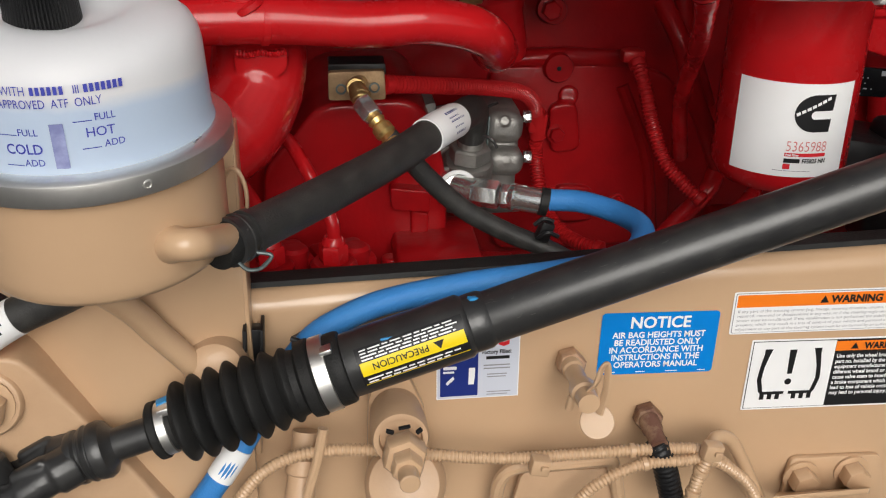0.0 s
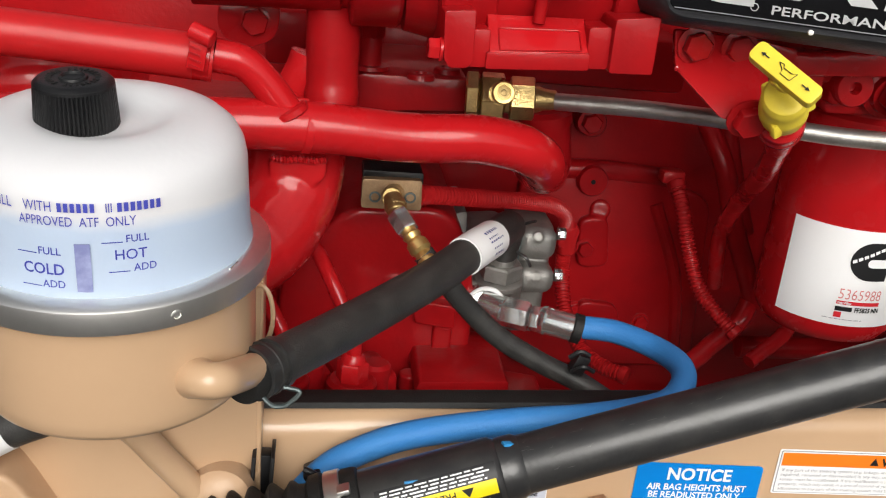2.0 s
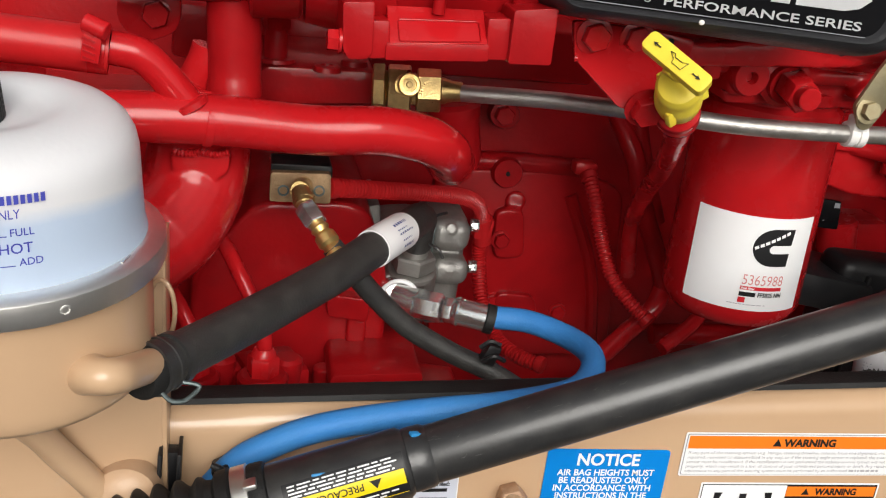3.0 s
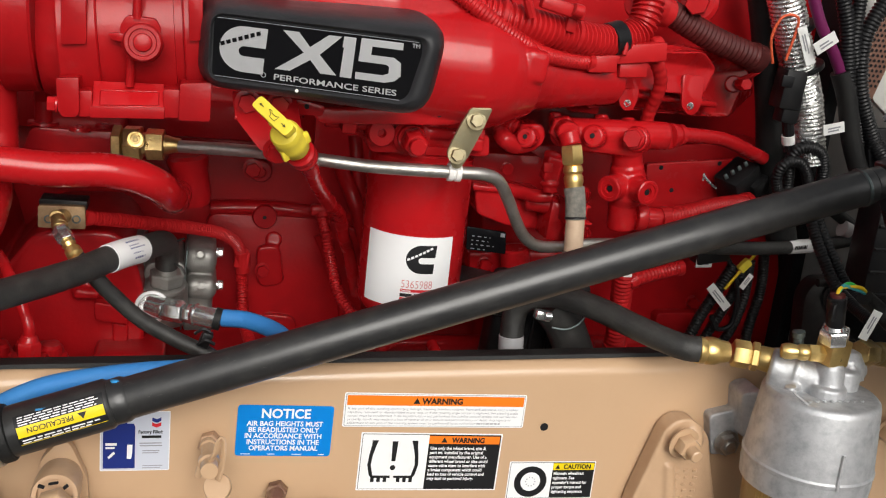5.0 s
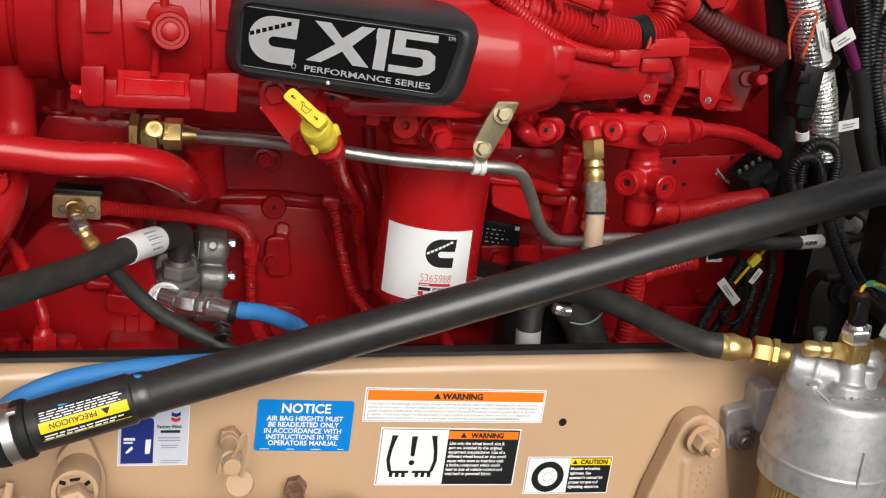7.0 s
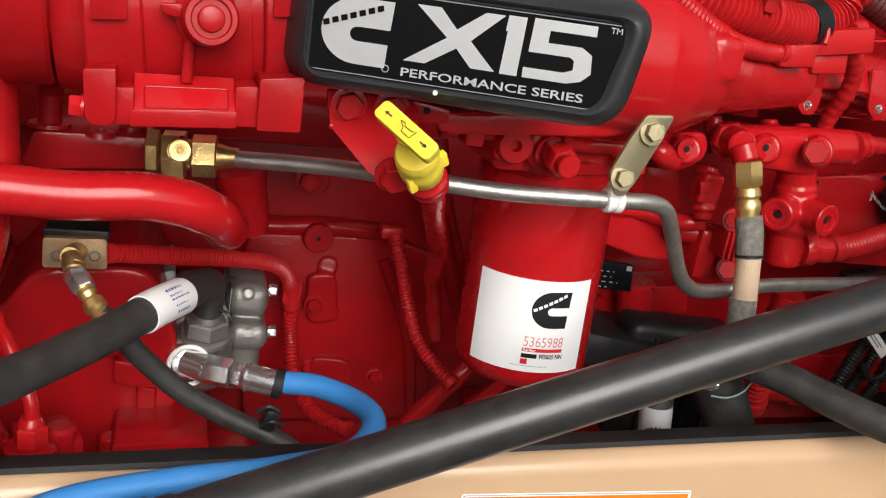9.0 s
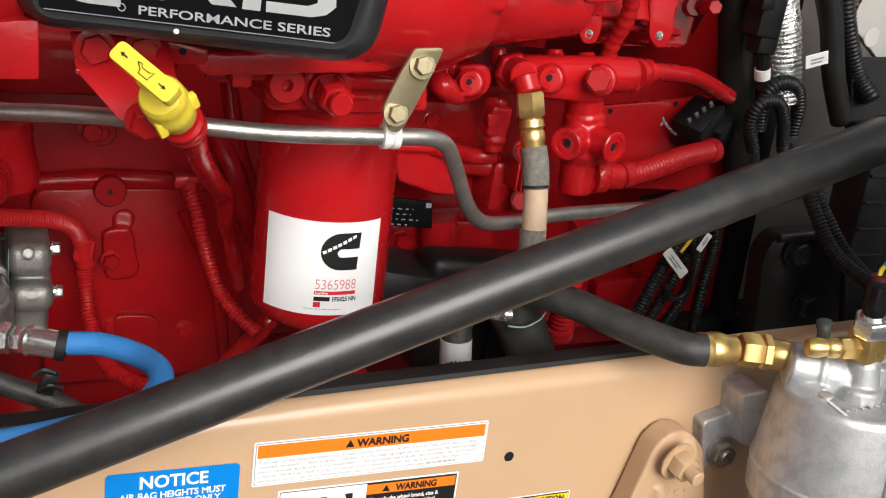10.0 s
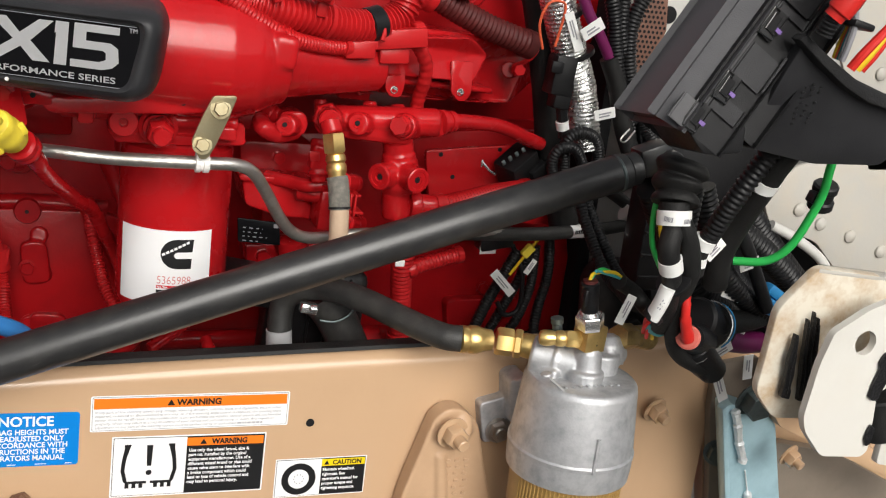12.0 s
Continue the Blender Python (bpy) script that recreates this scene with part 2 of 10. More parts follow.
def part(name, bm, mat, parent=None, label="", sharp=35, at=None):
    """Links a bmesh, given in world metres, as one mesh object under its thing or part."""
    if bm.verts:
        lo = Vector([min(v.co[i] for v in bm.verts) for i in range(3)])
        hi = Vector([max(v.co[i] for v in bm.verts) for i in range(3)])
        mid = Vector(at) if at else (lo + hi) / 2
    else:
        mid = Vector((0, 0, 0))
    for v in bm.verts:
        v.co -= mid
    bmesh.ops.recalc_face_normals(bm, faces=bm.faces[:])
    me = bpy.data.meshes.new(name)
    for f in bm.faces:
        f.smooth = True
    bm.to_mesh(me)
    bm.free()
    me.set_sharp_from_angle(angle=radians(sharp))
    me.materials.append(mat)
    ob = new(name, me)
    ORIGIN[ob] = mid
    if parent:
        ob.parent = parent
        ob.location = mid - ORIGIN[parent]
    else:
        ob.location = mid
    return tagged(ob, label) if label else ob


def single(name, bm, mat, label, category, group="", kind="", sharp=35):
    return tagged(part(name, bm, mat, None, "", sharp), label, category, group, kind)


def basis(d):
    """Two directions across d."""
    d = Vector(d).normalized()
    a = d.cross(Vector((0, 0, 1)) if abs(d.z) < 0.9 else Vector((1, 0, 0))).normalized()
    return d, a, d.cross(a).normalized()


def spline(points, n=8):
    """A smooth line through the points."""
    p = [Vector(a) for a in points]
    if len(p) == 2:
        return [p[0].lerp(p[1], i / n) for i in range(n + 1)]
    p = [2 * p[0] - p[1], *p, 2 * p[-1] - p[-2]]
    out = []
    for i in range(1, len(p) - 2):
        a, b, c, d = p[i - 1:i + 3]
        for k in range(n):
            t = k / n
            out.append(0.5 * ((2 * b) + (c - a) * t + (2 * a - 5 * b + 4 * c - d) * t * t + (3 * b - a - 3 * c + d) * t * t * t))
    return [*out, p[-2]]


def even(line, step):
    """The same line in even steps."""
    out, left = [line[0]], step
    for a, b in zip(line, line[1:]):
        d = (b - a).length
        pos = 0.0
        while d - pos >= left:
            pos += left
            out.append(a.lerp(b, pos / d))
            left = step
        left -= d - pos
    return out


def along(line, share):
    """The point at a share of an evenly stepped line."""
    f = min(max(share, 0), 0.9999) * (len(line) - 1)
    return line[int(f)].lerp(line[int(f) + 1], f - int(f))


def sweep(bm, line, radius, seg=14, caps=True, squash=1.0):
    """A round skin along a line. radius: a number, or a number for each point."""
    rings = []
    d, a, b = basis(line[1] - line[0])
    for i, p in enumerate(line):
        t = (line[min(i + 1, len(line) - 1)] - line[max(i - 1, 0)]).normalized()
        a = (a - t * a.dot(t)).normalized()
        b = t.cross(a)
        r = radius[i] if isinstance(radius, (list, tuple)) else radius
        rings.append([bm.verts.new(p + a * math.cos(w) * r + b * math.sin(w) * r * squash) for w in (2 * math.pi * k / seg for k in range(seg))])
    for r, s in zip(rings, rings[1:]):
        for k in range(seg):
            bm.faces.new((r[k], r[(k + 1) % seg], s[(k + 1) % seg], s[k]))
    if caps:
        bm.faces.new(rings[0][::-1]), bm.faces.new(rings[-1])
    return bm


def tube(points, r, seg=14, n=8, squash=1.0):
    return sweep(bmesh.new(), spline(points, n), r, seg, True, squash)


def loom(points, r, pitch=0.0042, depth=0.12, seg=12):
    """A corrugated sleeve."""
    line = even(spline(points, 16), pitch / 4)
    shape = (1.0, 1.0, 1 - depth, 1 - depth)
    return sweep(bmesh.new(), line, [r * shape[i % 4] for i in range(len(line))], seg)


def lathe(p, q, profile, seg=24, bm=None, start=0.0, squash=1.0):
    """Turns a profile of (distance from p, radius) round the axis from p towards q."""
    bm = bm or bmesh.new()
    d, a, b = basis(Vector(q) - Vector(p))
    rings = []
    for s, r in profile:
        c = Vector(p) + d * s
        rings.append([bm.verts.new(c + a * math.cos(w) * max(r, 0.0002) + b * math.sin(w) * max(r, 0.0002) * squash) for w in (start + 2 * math.pi * k / seg for k in range(seg))])
    for r, s in zip(rings, rings[1:]):
        for k in range(seg):
            bm.faces.new((r[k], r[(k + 1) % seg], s[(k + 1) % seg], s[k]))
    bm.faces.new(rings[0][::-1]), bm.faces.new(rings[-1])
    return bm


def rod(p, q, r, edge=0.0, seg=20, r2=None):
    """A round bar from p to q with turned edges."""
    length = (Vector(q) - Vector(p)).length
    r2 = r2 or r
    e = edge or min(r, r2) * 0.12
    return lathe(p, q, [(0, r - e), (e, r), (length - e, r2), (length, r2 - e)], seg)


def hexagon(p, q, across, chamfer=0.12, start=0.3):
    """A six-sided bar from p to q, sized across its flats."""
    length = (Vector(q) - Vector(p)).length
    r = across / math.sqrt(3)
    e = min(across * chamfer, length * 0.3)
    return lathe(p, q, [(0, r * 0.9), (e * 0.6, r), (length - e * 0.6, r), (length, r * 0.9)], 6, None, start)


def box(c, size, turn=(0, 0, 0), bevel=0.003, steps=2):
    """A block with broken edges; turn in degrees."""
    bm = bmesh.new()
    bmesh.ops.create_cube(bm, size=1.0)
    for v in bm.verts:
        v.co = Vector([v.co[i] * size[i] for i in range(3)])
    if bevel:
        bmesh.ops.bevel(bm, geom=bm.edges[:], offset=min(bevel, min(size) * 0.45), segments=steps, profile=0.5, affect="EDGES")
    bmesh.ops.transform(bm, matrix=pose(*c, *turn), verts=bm.verts[:])
    return bm


def slab(outline, depth, bevel=0.0015, steps=2):
    """A plate: an outline of points, thickened by the vector depth, edges broken."""
    bm = bmesh.new()
    vs = [bm.verts.new(p) for p in outline]
    f = bm.faces.new(vs)
    back = bmesh.ops.extrude_face_region(bm, geom=[f])
    bmesh.ops.translate(bm, verts=[e for e in back["geom"] if isinstance(e, bmesh.types.BMVert)], vec=Vector(depth))
    bmesh.ops.recalc_face_normals(bm, faces=bm.faces[:])
    if bevel:
        bmesh.ops.bevel(bm, geom=bm.edges[:], offset=bevel, segments=steps, profile=0.5, affect="EDGES", clamp_overlap=True)
    return bm


def rounded(points, r, n=4):
    """The outline with its corners rounded."""
    p = [Vector(a) for a in points]
    out = []
    for i, c in enumerate(p):
        a, b = p[i - 1], p[(i + 1) % len(p)]
        k = min(r, (a - c).length * 0.45, (b - c).length * 0.45)
        s, e = c + (a - c).normalized() * k, c + (b - c).normalized() * k
        out += [s * (1 - t) ** 2 + c * 2 * t * (1 - t) + e * t * t for t in (j / n for j in range(n + 1))]
    return out


def merge(*parts_):
    """One bmesh out of several."""
    bm = bmesh.new()
    for p in parts_:
        me = bpy.data.meshes.new("tmp")
        p.to_mesh(me)
        p.free()
        bm.from_mesh(me)
        bpy.data.meshes.remove(me)
    return bm


def bolt(parent, p, d, across=0.016, head=0.008, mat=None, washer=0.0, stud=0.0, name="bolt", label=""):
    """A hexagon bolt or nut whose seat is at p, pointing along d."""
    d = Vector(d).normalized()
    p = Vector(p)
    bits = [hexagon(p + d * 0.001, p + d * head, across)]
    bits.append(lathe(p, p + d, [(0, across * (washer or 0.62)), (0.0018, across * (washer or 0.62)), (0.0024, across * 0.5)], 18))
    if stud:
        bits.append(lathe(p, p + d, [(head, across * 0.3), (head + stud - 0.001, across * 0.3), (head + stud, across * 0.25)], 14))
    return part(name, merge(*bits), mat or RED, parent, label)


def boss(p, d, r, h, hole=0.0, mat=None, parent=None, name="boss"):
    """A cast round boss with an open bore."""
    d = Vector(d).normalized()
    prof = [(-0.01, r * 1.12), (0, r * 1.05), (h * 0.85, r), (h, r * 0.93)]
    if hole:
        prof += [(h, hole * 1.15), (h - 0.0012, hole), (h - 0.008, hole * 0.9)]
    return part(name, lathe(p, Vector(p) + d, prof, 22), mat or RED, parent)


def flat(o, u=(1, 0, 0), v=(0, 0, 1)):
    """Maps label metres (right, up) to the plane through o."""
    o, u, v = Vector(o), Vector(u).normalized(), Vector(v).normalized()
    w = u.cross(v)
    return lambda a, b, lift=0.0: o + u * a + v * b + w * lift


def round_wall(c, r, middle):
    """Maps label metres to the wall of an upright cylinder; middle: the label's middle bearing in degrees from -y towards +x."""
    c = Vector(c)

    def at(a, b, lift=0.0):
        w = radians(middle) + a / r
        return c + Vector((math.sin(w) * (r + lift), -math.cos(w) * (r + lift), b))
    return at


def sheet(place, a0, b0, a1, b1, lift=0.0003, nx=1, r=0.0):
    """A film with its lower left and upper right corners, in label metres, laid on a surface."""
    bm = bmesh.new()
    if nx > 1:
        grid = [[bm.verts.new(place(a0 + (a1 - a0) * i / nx, b, lift)) for b in (b0, b1)] for i in range(nx + 1)]
        low = [[bm.verts.new(place(a0 + (a1 - a0) * i / nx, b, lift - 0.0002)) for b in (b0, b1)] for i in range(nx + 1)]
        for i in range(nx):
            bm.faces.new((grid[i][0], grid[i + 1][0], grid[i + 1][1], grid[i][1]))
            bm.faces.new((low[i][0], low[i][1], low[i + 1][1], low[i + 1][0]))
            for k in (0, 1):
                bm.faces.new((grid[i][k], low[i][k], low[i + 1][k], grid[i + 1][k]))
        bm.faces.new((grid[0][0], grid[0][1], low[0][1], low[0][0])), bm.faces.new((grid[nx][0], low[nx][0], low[nx][1], grid[nx][1]))
        return bm
    ring = [(a0, b0), (a1, b0), (a1, b1), (a0, b1)]
    if r:
        ring = [(p.x, p.y) for p in rounded([(a, b, 0) for a, b in ring], r)]
    f = bm.faces.new([bm.verts.new(place(a, b, lift)) for a, b in ring])
    back = bmesh.ops.extrude_face_region(bm, geom=[f])
    w = (place(0, 0, 0) - place(0, 0, 1)).normalized()
    bmesh.ops.translate(bm, verts=[e for e in back["geom"] if isinstance(e, bmesh.types.BMVert)], vec=w * 0.0002)
    return bm


def patch(place, ring, lift=0.0006):
    """A printed shape with the given outline in label metres."""
    bm = bmesh.new()
    bm.faces.new([bm.verts.new(place(a, b, lift)) for a, b in ring])
    return bm


def bars(place, a0, b0, a1, b1, rows, lift=0.0006, fill=0.5, ragged=0.15, seed=1, gap=0.0):
    """Rows of plain bars, standing in for small print."""
    rnd = random.Random(seed)
    bm = bmesh.new()
    step = (b1 - b0) / rows
    for i in range(rows):
        b = b1 - (i + 1) * step
        end = a1 - (a1 - a0) * (rnd.random() * ragged if i < rows - 1 else rnd.random() * 0.4 * min(1, ragged * 4))
        x = a0
        while x < end:
            w = (a1 - a0) * rnd.uniform(0.05, 0.16) if gap else end - x
            e = min(x + w, end)
            bm.faces.new([bm.verts.new(place(*p, lift)) for p in ((x, b), (e, b), (e, b + step * fill), (x, b + step * fill))])
            x = e + gap
    return bm


def words(body, place, a, b, size, align="LEFT", thick=0.0, stretch=1.0, lift=0.0006, flip=1, slant=0.0):
    """Letters in the built-in font, laid on a surface, the baseline starting at (a, b)."""
    c = bpy.data.curves.new("words", "FONT")
    c.body, c.size, c.align_x, c.offset, c.resolution_u, c.shear = body, size, align, thick, 3, slant
    ob = bpy.data.objects.new("words", c)
    me = bpy.data.meshes.new_from_object(ob)
    bm = bmesh.new()
    bm.from_mesh(me)
    for v in bm.verts:
        v.co = place(a + flip * v.co.x * stretch, b + flip * v.co.y, lift)
    bpy.data.objects.remove(ob)
    bpy.data.curves.remove(c)
    bpy.data.meshes.remove(me)
    return bm


def tag(p, d, length, wide, mat=None, label="white printed cable tag", face=(0, -1, 0)):
    """A folded tape flag: p one end, d its direction."""
    d = Vector(d).normalized()
    side = d.cross(Vector(face)).normalized() * wide / 2
    p, q = Vector(p), Vector(p) + d * length
    ob = single("cable_tag", slab([p - side, q - side, q + side, p + side], Vector(face) * 0.0012, 0.0004, 1), mat or TAG, label, "cable tag", "tags on the wiring")
    w = Vector(face).normalized()
    place = flat(p + w * 0.0014, d, w.cross(d))
    part("print", bars(place, length * 0.2, -wide * 0.25, length * 0.8, wide * 0.25, 2, 0.0003, 0.55, 0.3, int(p.x * 1000)), GREY_PRINT, ob)
    return ob


# ---- setting: ground, chassis rail, cab wall ----
UP, OUT = Vector((0, 0, 1)), Vector((0, -1, 0))
bm = bmesh.new()
bmesh.ops.create_grid(bm, x_segments=8, y_segments=8, size=400)
single("ground", bm, ASPHALT, "weathered dark asphalt yard under the truck", "ground", "", "structure")


def rail_top(x):
    return 0.9702 + 0.037 * x


def rail_sheet(section, x0, x1, n=24):
    """A pressed steel profile of (depth, height above the rail's top edge) drawn along the rail."""
    bm = bmesh.new()
    rows = []
    for i in range(n + 1):
        x = x0 + (x1 - x0) * i / n
        rows.append([bm.verts.new((x, y, rail_top(x) + z)) for y, z in section])
    k = len(section)
    for r, s in zip(rows, rows[1:]):
        for j in range(k):
            bm.faces.new((r[j], r[(j + 1) % k], s[(j + 1) % k], s[j]))
    bm.faces.new(rows[0][::-1]), bm.faces.new(rows[-1])
    return bm


bend = [(0.018 - 0.018 * math.cos(w), -0.018 + 0.018 * math.sin(w)) for w in (radians(a) for a in range(0, 91, 10))]
inner = [(0.018 - 0.009 * math.cos(w), -0.018 + 0.009 * math.sin(w)) for w in (radians(a) for a in range(90, -1, -10))]
section = [(0, -0.3), *bend, (0.034, 0.0), (0.034, -0.009), *inner, (0.009, -0.3)]
rail = tagged(part("frame_rail", rail_sheet(section, -1.3, 0.955), BEIGE), "beige painted steel chassis frame rail of the truck", "frame rail", "", "structure")
trim = [(0.010, 0.0012), (0.012, 0.005), (0.027, 0.0065), (0.033, 0.004), (0.033, 0.0006), (0.012, 0.0006)]
single("edge_trim", rail_sheet(trim, -1.2, 0.58, 60), RUBBER, "black rubber strip lying along the frame rail's top flange", "rubber trim", "", "structure")
part("drilled_hole", lathe((0.43, -0.0006, 0.909), (0.43, 1, 0.909), [(0, 0.0048), (0.0004, 0.004), (0.001, 0.0038)], 16), DARK, rail, "dark drilled hole")

# far side: engine backing, radiator shroud, cab wall
shroud = thing("radiator_shroud", "black radiator shroud in front of the engine", "radiator shroud", (-0.75, 0.3, 0.9))
part("panel", slab([(-0.62, -0.05, 0.6), (-0.62, 0.75, 0.6), (-0.62, 0.75, 1.5), (-0.62, -0.05, 1.5)], (-0.05, 0, 0), 0.006), DARK, shroud)
part("lip", slab([(-0.6, -0.07, 0.6), (-0.6, -0.07, 1.5), (-0.68, -0.07, 1.5), (-0.68, -0.07, 0.6)], (0, 0.02, 0), 0.004), BLACK_PLASTIC, shroud)

tagged(part("cab_wall", slab([(0.93, 0.5, 0.5), (1.35, 0.12, 0.5), (1.35, 0.12, 1.9), (0.93, 0.5, 1.9)], (0.02, 0.02, 0), 0.002), CAB), "grey painted cab front wall behind the wiring", "cab wall", "", "structure")
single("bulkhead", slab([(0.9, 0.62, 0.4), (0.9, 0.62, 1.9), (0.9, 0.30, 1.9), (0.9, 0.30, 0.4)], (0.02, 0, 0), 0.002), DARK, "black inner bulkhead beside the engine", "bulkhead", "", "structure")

# ---- labels on the frame rail ----


def label_on_rail(name, x0, z1, x1, z0, r, mat, text, turn=0.0):
    t = radians(turn)
    place = flat((x0, -0.0006, z0), (math.cos(t), 0, math.sin(t)), (-math.sin(t), 0, math.cos(t)))
    ob = single(name, sheet(place, 0, 0, x1 - x0, z1 - z0, 0.0004, 1, r), mat, text, "warning label", "labels on the frame rail")
    return ob, place, x1 - x0, z1 - z0


def triangle(a, b, s):
    return [(a, b), (a + s, b), (a + s / 2, b + s * 0.88)]


ob, at, w, h = label_on_rail("notice_label", 0.0890, 0.9347, 0.1898, 0.8760, 0.004, BLUE_LABEL, "bright blue notice label with white capitals stuck on the beige rail", -0.9)
part("heading", words("NOTICE", at, w / 2, h * 0.755, 0.0148, "CENTER", 0.0004, 0.96), WHITE_PRINT, ob, "white heading letters")
for i, line in enumerate(("AIR BAG HEIGHTS MUST", "BE READJUSTED ONLY", "IN ACCORDANCE WITH", "INSTRUCTIONS IN THE", "OPERATORS MANUAL")):
    part("text_line", words(line, at, w / 2 - (0.001 if i in (1, 2, 3) else 0), h * (0.597 - 0.121 * i), 0.0079, "CENTER", 0.0002, 0.93), WHITE_PRINT, ob)
part("small_print", bars(at, 0.006, 0.0018, w - 0.006, 0.0032, 1, 0.0006, 0.6, 0, 3, 0.018), WHITE_PRINT, ob)

ob, at, w, h = label_on_rail("warning_label", 0.2005, 0.9494, 0.4045, 0.9095, 0.0022, WHITE_PAPER, "long white warning label with an orange bar on the beige rail", -0.4)
for name, a0, b0, a1, b1, mat in (("border", 0.0015, 0.0012, w - 0.0015, h - 0.0012, GREY_PRINT), ("inner_field", 0.0021, 0.0018, w - 0.0021, h - 0.0018, WHITE_PAPER)):
    part(name, sheet(at, a0, b0, a1, b1, 0.0006 if name == "border" else 0.0009, 1, 0.0015), mat, ob)
part("orange_bar", patch(at, [(0.003, h - 0.0142), (w - 0.003, h - 0.0142), (w - 0.003, h - 0.0026), (0.003, h - 0.0026)], 0.0012), ORANGE, ob)
part("heading", words("WARNING", at, w / 2 + 0.006, h - 0.0118, 0.0094, "CENTER", 0.0004, 1.0, 0.0015), BLACK_PRINT, ob)
part("triangle", patch(at, triangle(w / 2 - 0.0268, h - 0.0118, 0.0078), 0.0015), BLACK_PRINT, ob)
for i, (line, broad) in enumerate((("If any part of the steering system (e.g. linkage, steering driveline, column, front end alignment, etc.) is either", 0.191), ("repaired, removed or disassembled in any way, or if the steering angle sensor is replaced, the steering angle", 0.191), ("sensor must be recalibrated. If the recalibration is not performed the stability control system will not function", 0.191), ("properly, which may result in a loss of control of your vehicle and personal injury or death. Any repairs or", 0.184), ("adjustment to any part of the steering system must be performed by an authorized", 0.143))):
    trial = words(line, flat((0, 0, 0)), 0, 0, 0.0037)
    stretch = broad / max(v.co.x for v in trial.verts)
    trial.free()
    part("text_line", words(line, at, 0.0045, h - 0.0192 - i * 0.0042, 0.0037, "LEFT", 0.0, stretch, 0.0012), GREY_PRINT, ob)
part("brand_bar", bars(at, 0.1492, h - 0.036, 0.177, h - 0.0337, 1, 0.0012, 0.9, 0, 2, 0.001), PALE_PRINT, ob)

ob, at, w, h = label_on_rail("tire_warning_label", 0.2215, 0.9030, 0.3815, 0.8330, 0.001, WHITE_PAPER, "white and black tire pressure warning label with orange corner bar", -0.9)
part("border", sheet(at, 0.0016, 0.0016, w - 0.0016, h - 0.0016, 0.0006, 1, 0.0008), BLACK_PRINT, ob)
part("symbol_field", sheet(at, 0.0022, 0.0022, w * 0.475, h - 0.0022, 0.0009, 1, 0.0006), WHITE_PAPER, ob)
part("orange_bar", patch(at, [(w * 0.475, h - 0.0125), (w - 0.003, h - 0.0125), (w - 0.003, h - 0.003), (w * 0.475, h - 0.003)], 0.0012), ORANGE, ob)
part("heading", words("WARNING", at, w * 0.755, h - 0.0108, 0.0086, "CENTER", 0.0004, 0.9, 0.0015), BLACK_PRINT, ob)
part("triangle", patch(at, triangle(w * 0.56, h - 0.0108, 0.0072), 0.0015), BLACK_PRINT, ob)
for i, line in enumerate(("Use only the wheel brand, size &", "part no. installed by the original", "equipment manufacturer. Use of a", "different wheel brand or size could", "cause valve stem to interfere with", "a brake component which could", "lead to loss of vehicle control and", "may lead to personal injury.")):
    part("text_line", words(line, at, w * 0.49, h - 0.0195 - i * 0.0053, 0.0052, "LEFT", 0.00016, 0.92, 0.0012), WHITE_PRINT, ob)
cx, cz = w * 0.24, h * 0.5
tyre = []
for s in (1, -1):
    side = [(0.0185, 0.026), (0.0255, 0.026), (0.0255, 0.021), (0.0275, 0.008), (0.0285, -0.004), (0.0255, -0.0165), (0.0235, -0.0185), (0.0235, -0.0245), (0.0195, -0.0245), (0.0195, -0.0195), (0.0165, -0.0195), (0.0165, -0.0245), (0.0125, -0.0245), (0.0125, -0.0195), (0.0095, -0.0195), (0.0095, -0.0245), (0.0055, -0.0245), (0.0055, -0.0195), (0.002, -0.0195), (0.002, -0.0165), (0.0215, -0.0165), (0.0245, -0.004), (0.0235, 0.008), (0.0205, 0.02)]
    tyre.append(patch(at, [(cx + s * a, cz + b) for a, b in side], 0.0012))
part("tyre_symbol", merge(*tyre), BLACK_PRINT, ob)
part("exclamation_mark", merge(patch(at, [(cx - 0.0032, cz + 0.025), (cx + 0.0032, cz + 0.025), (cx + 0.0022, cz + 0.001), (cx - 0.0022, cz + 0.001)], 0.0012), patch(at, [(cx + 0.0031 * math.cos(a), cz - 0.0068 + 0.0031 * math.sin(a)) for a in (k * math.pi / 8 for k in range(16))], 0.0012)), BLACK_PRINT, ob)

ob, at, w, h = label_on_rail("caution_label", 0.3952, 0.8663, 0.4995, 0.8190, 0.001, WHITE_PAPER, "white and black wheel nut caution label with yellow corner bar", -0.3)
part("border", sheet(at, 0.0012, 0.0012, w - 0.0012, h - 0.0012, 0.0006, 1, 0.0006), BLACK_PRINT, ob)
part("symbol_field", sheet(at, 0.0017, 0.0017, w * 0.5, h - 0.0017, 0.0009, 1, 0.0005), WHITE_PAPER, ob)
part("yellow_bar", patch(at, [(w * 0.5, h - 0.0105), (w - 0.002, h - 0.0105), (w - 0.002, h - 0.002), (w * 0.5, h - 0.002)], 0.0012), YELLOW_PRINT, ob)
part("heading", words("CAUTION", at, w * 0.78, h - 0.0088, 0.0078, "CENTER", 0.0003, 0.95, 0.0015), BLACK_PRINT, ob)
part("triangle", patch(at, triangle(w * 0.525, h - 0.0088, 0.006), 0.0015), BLACK_PRINT, ob)
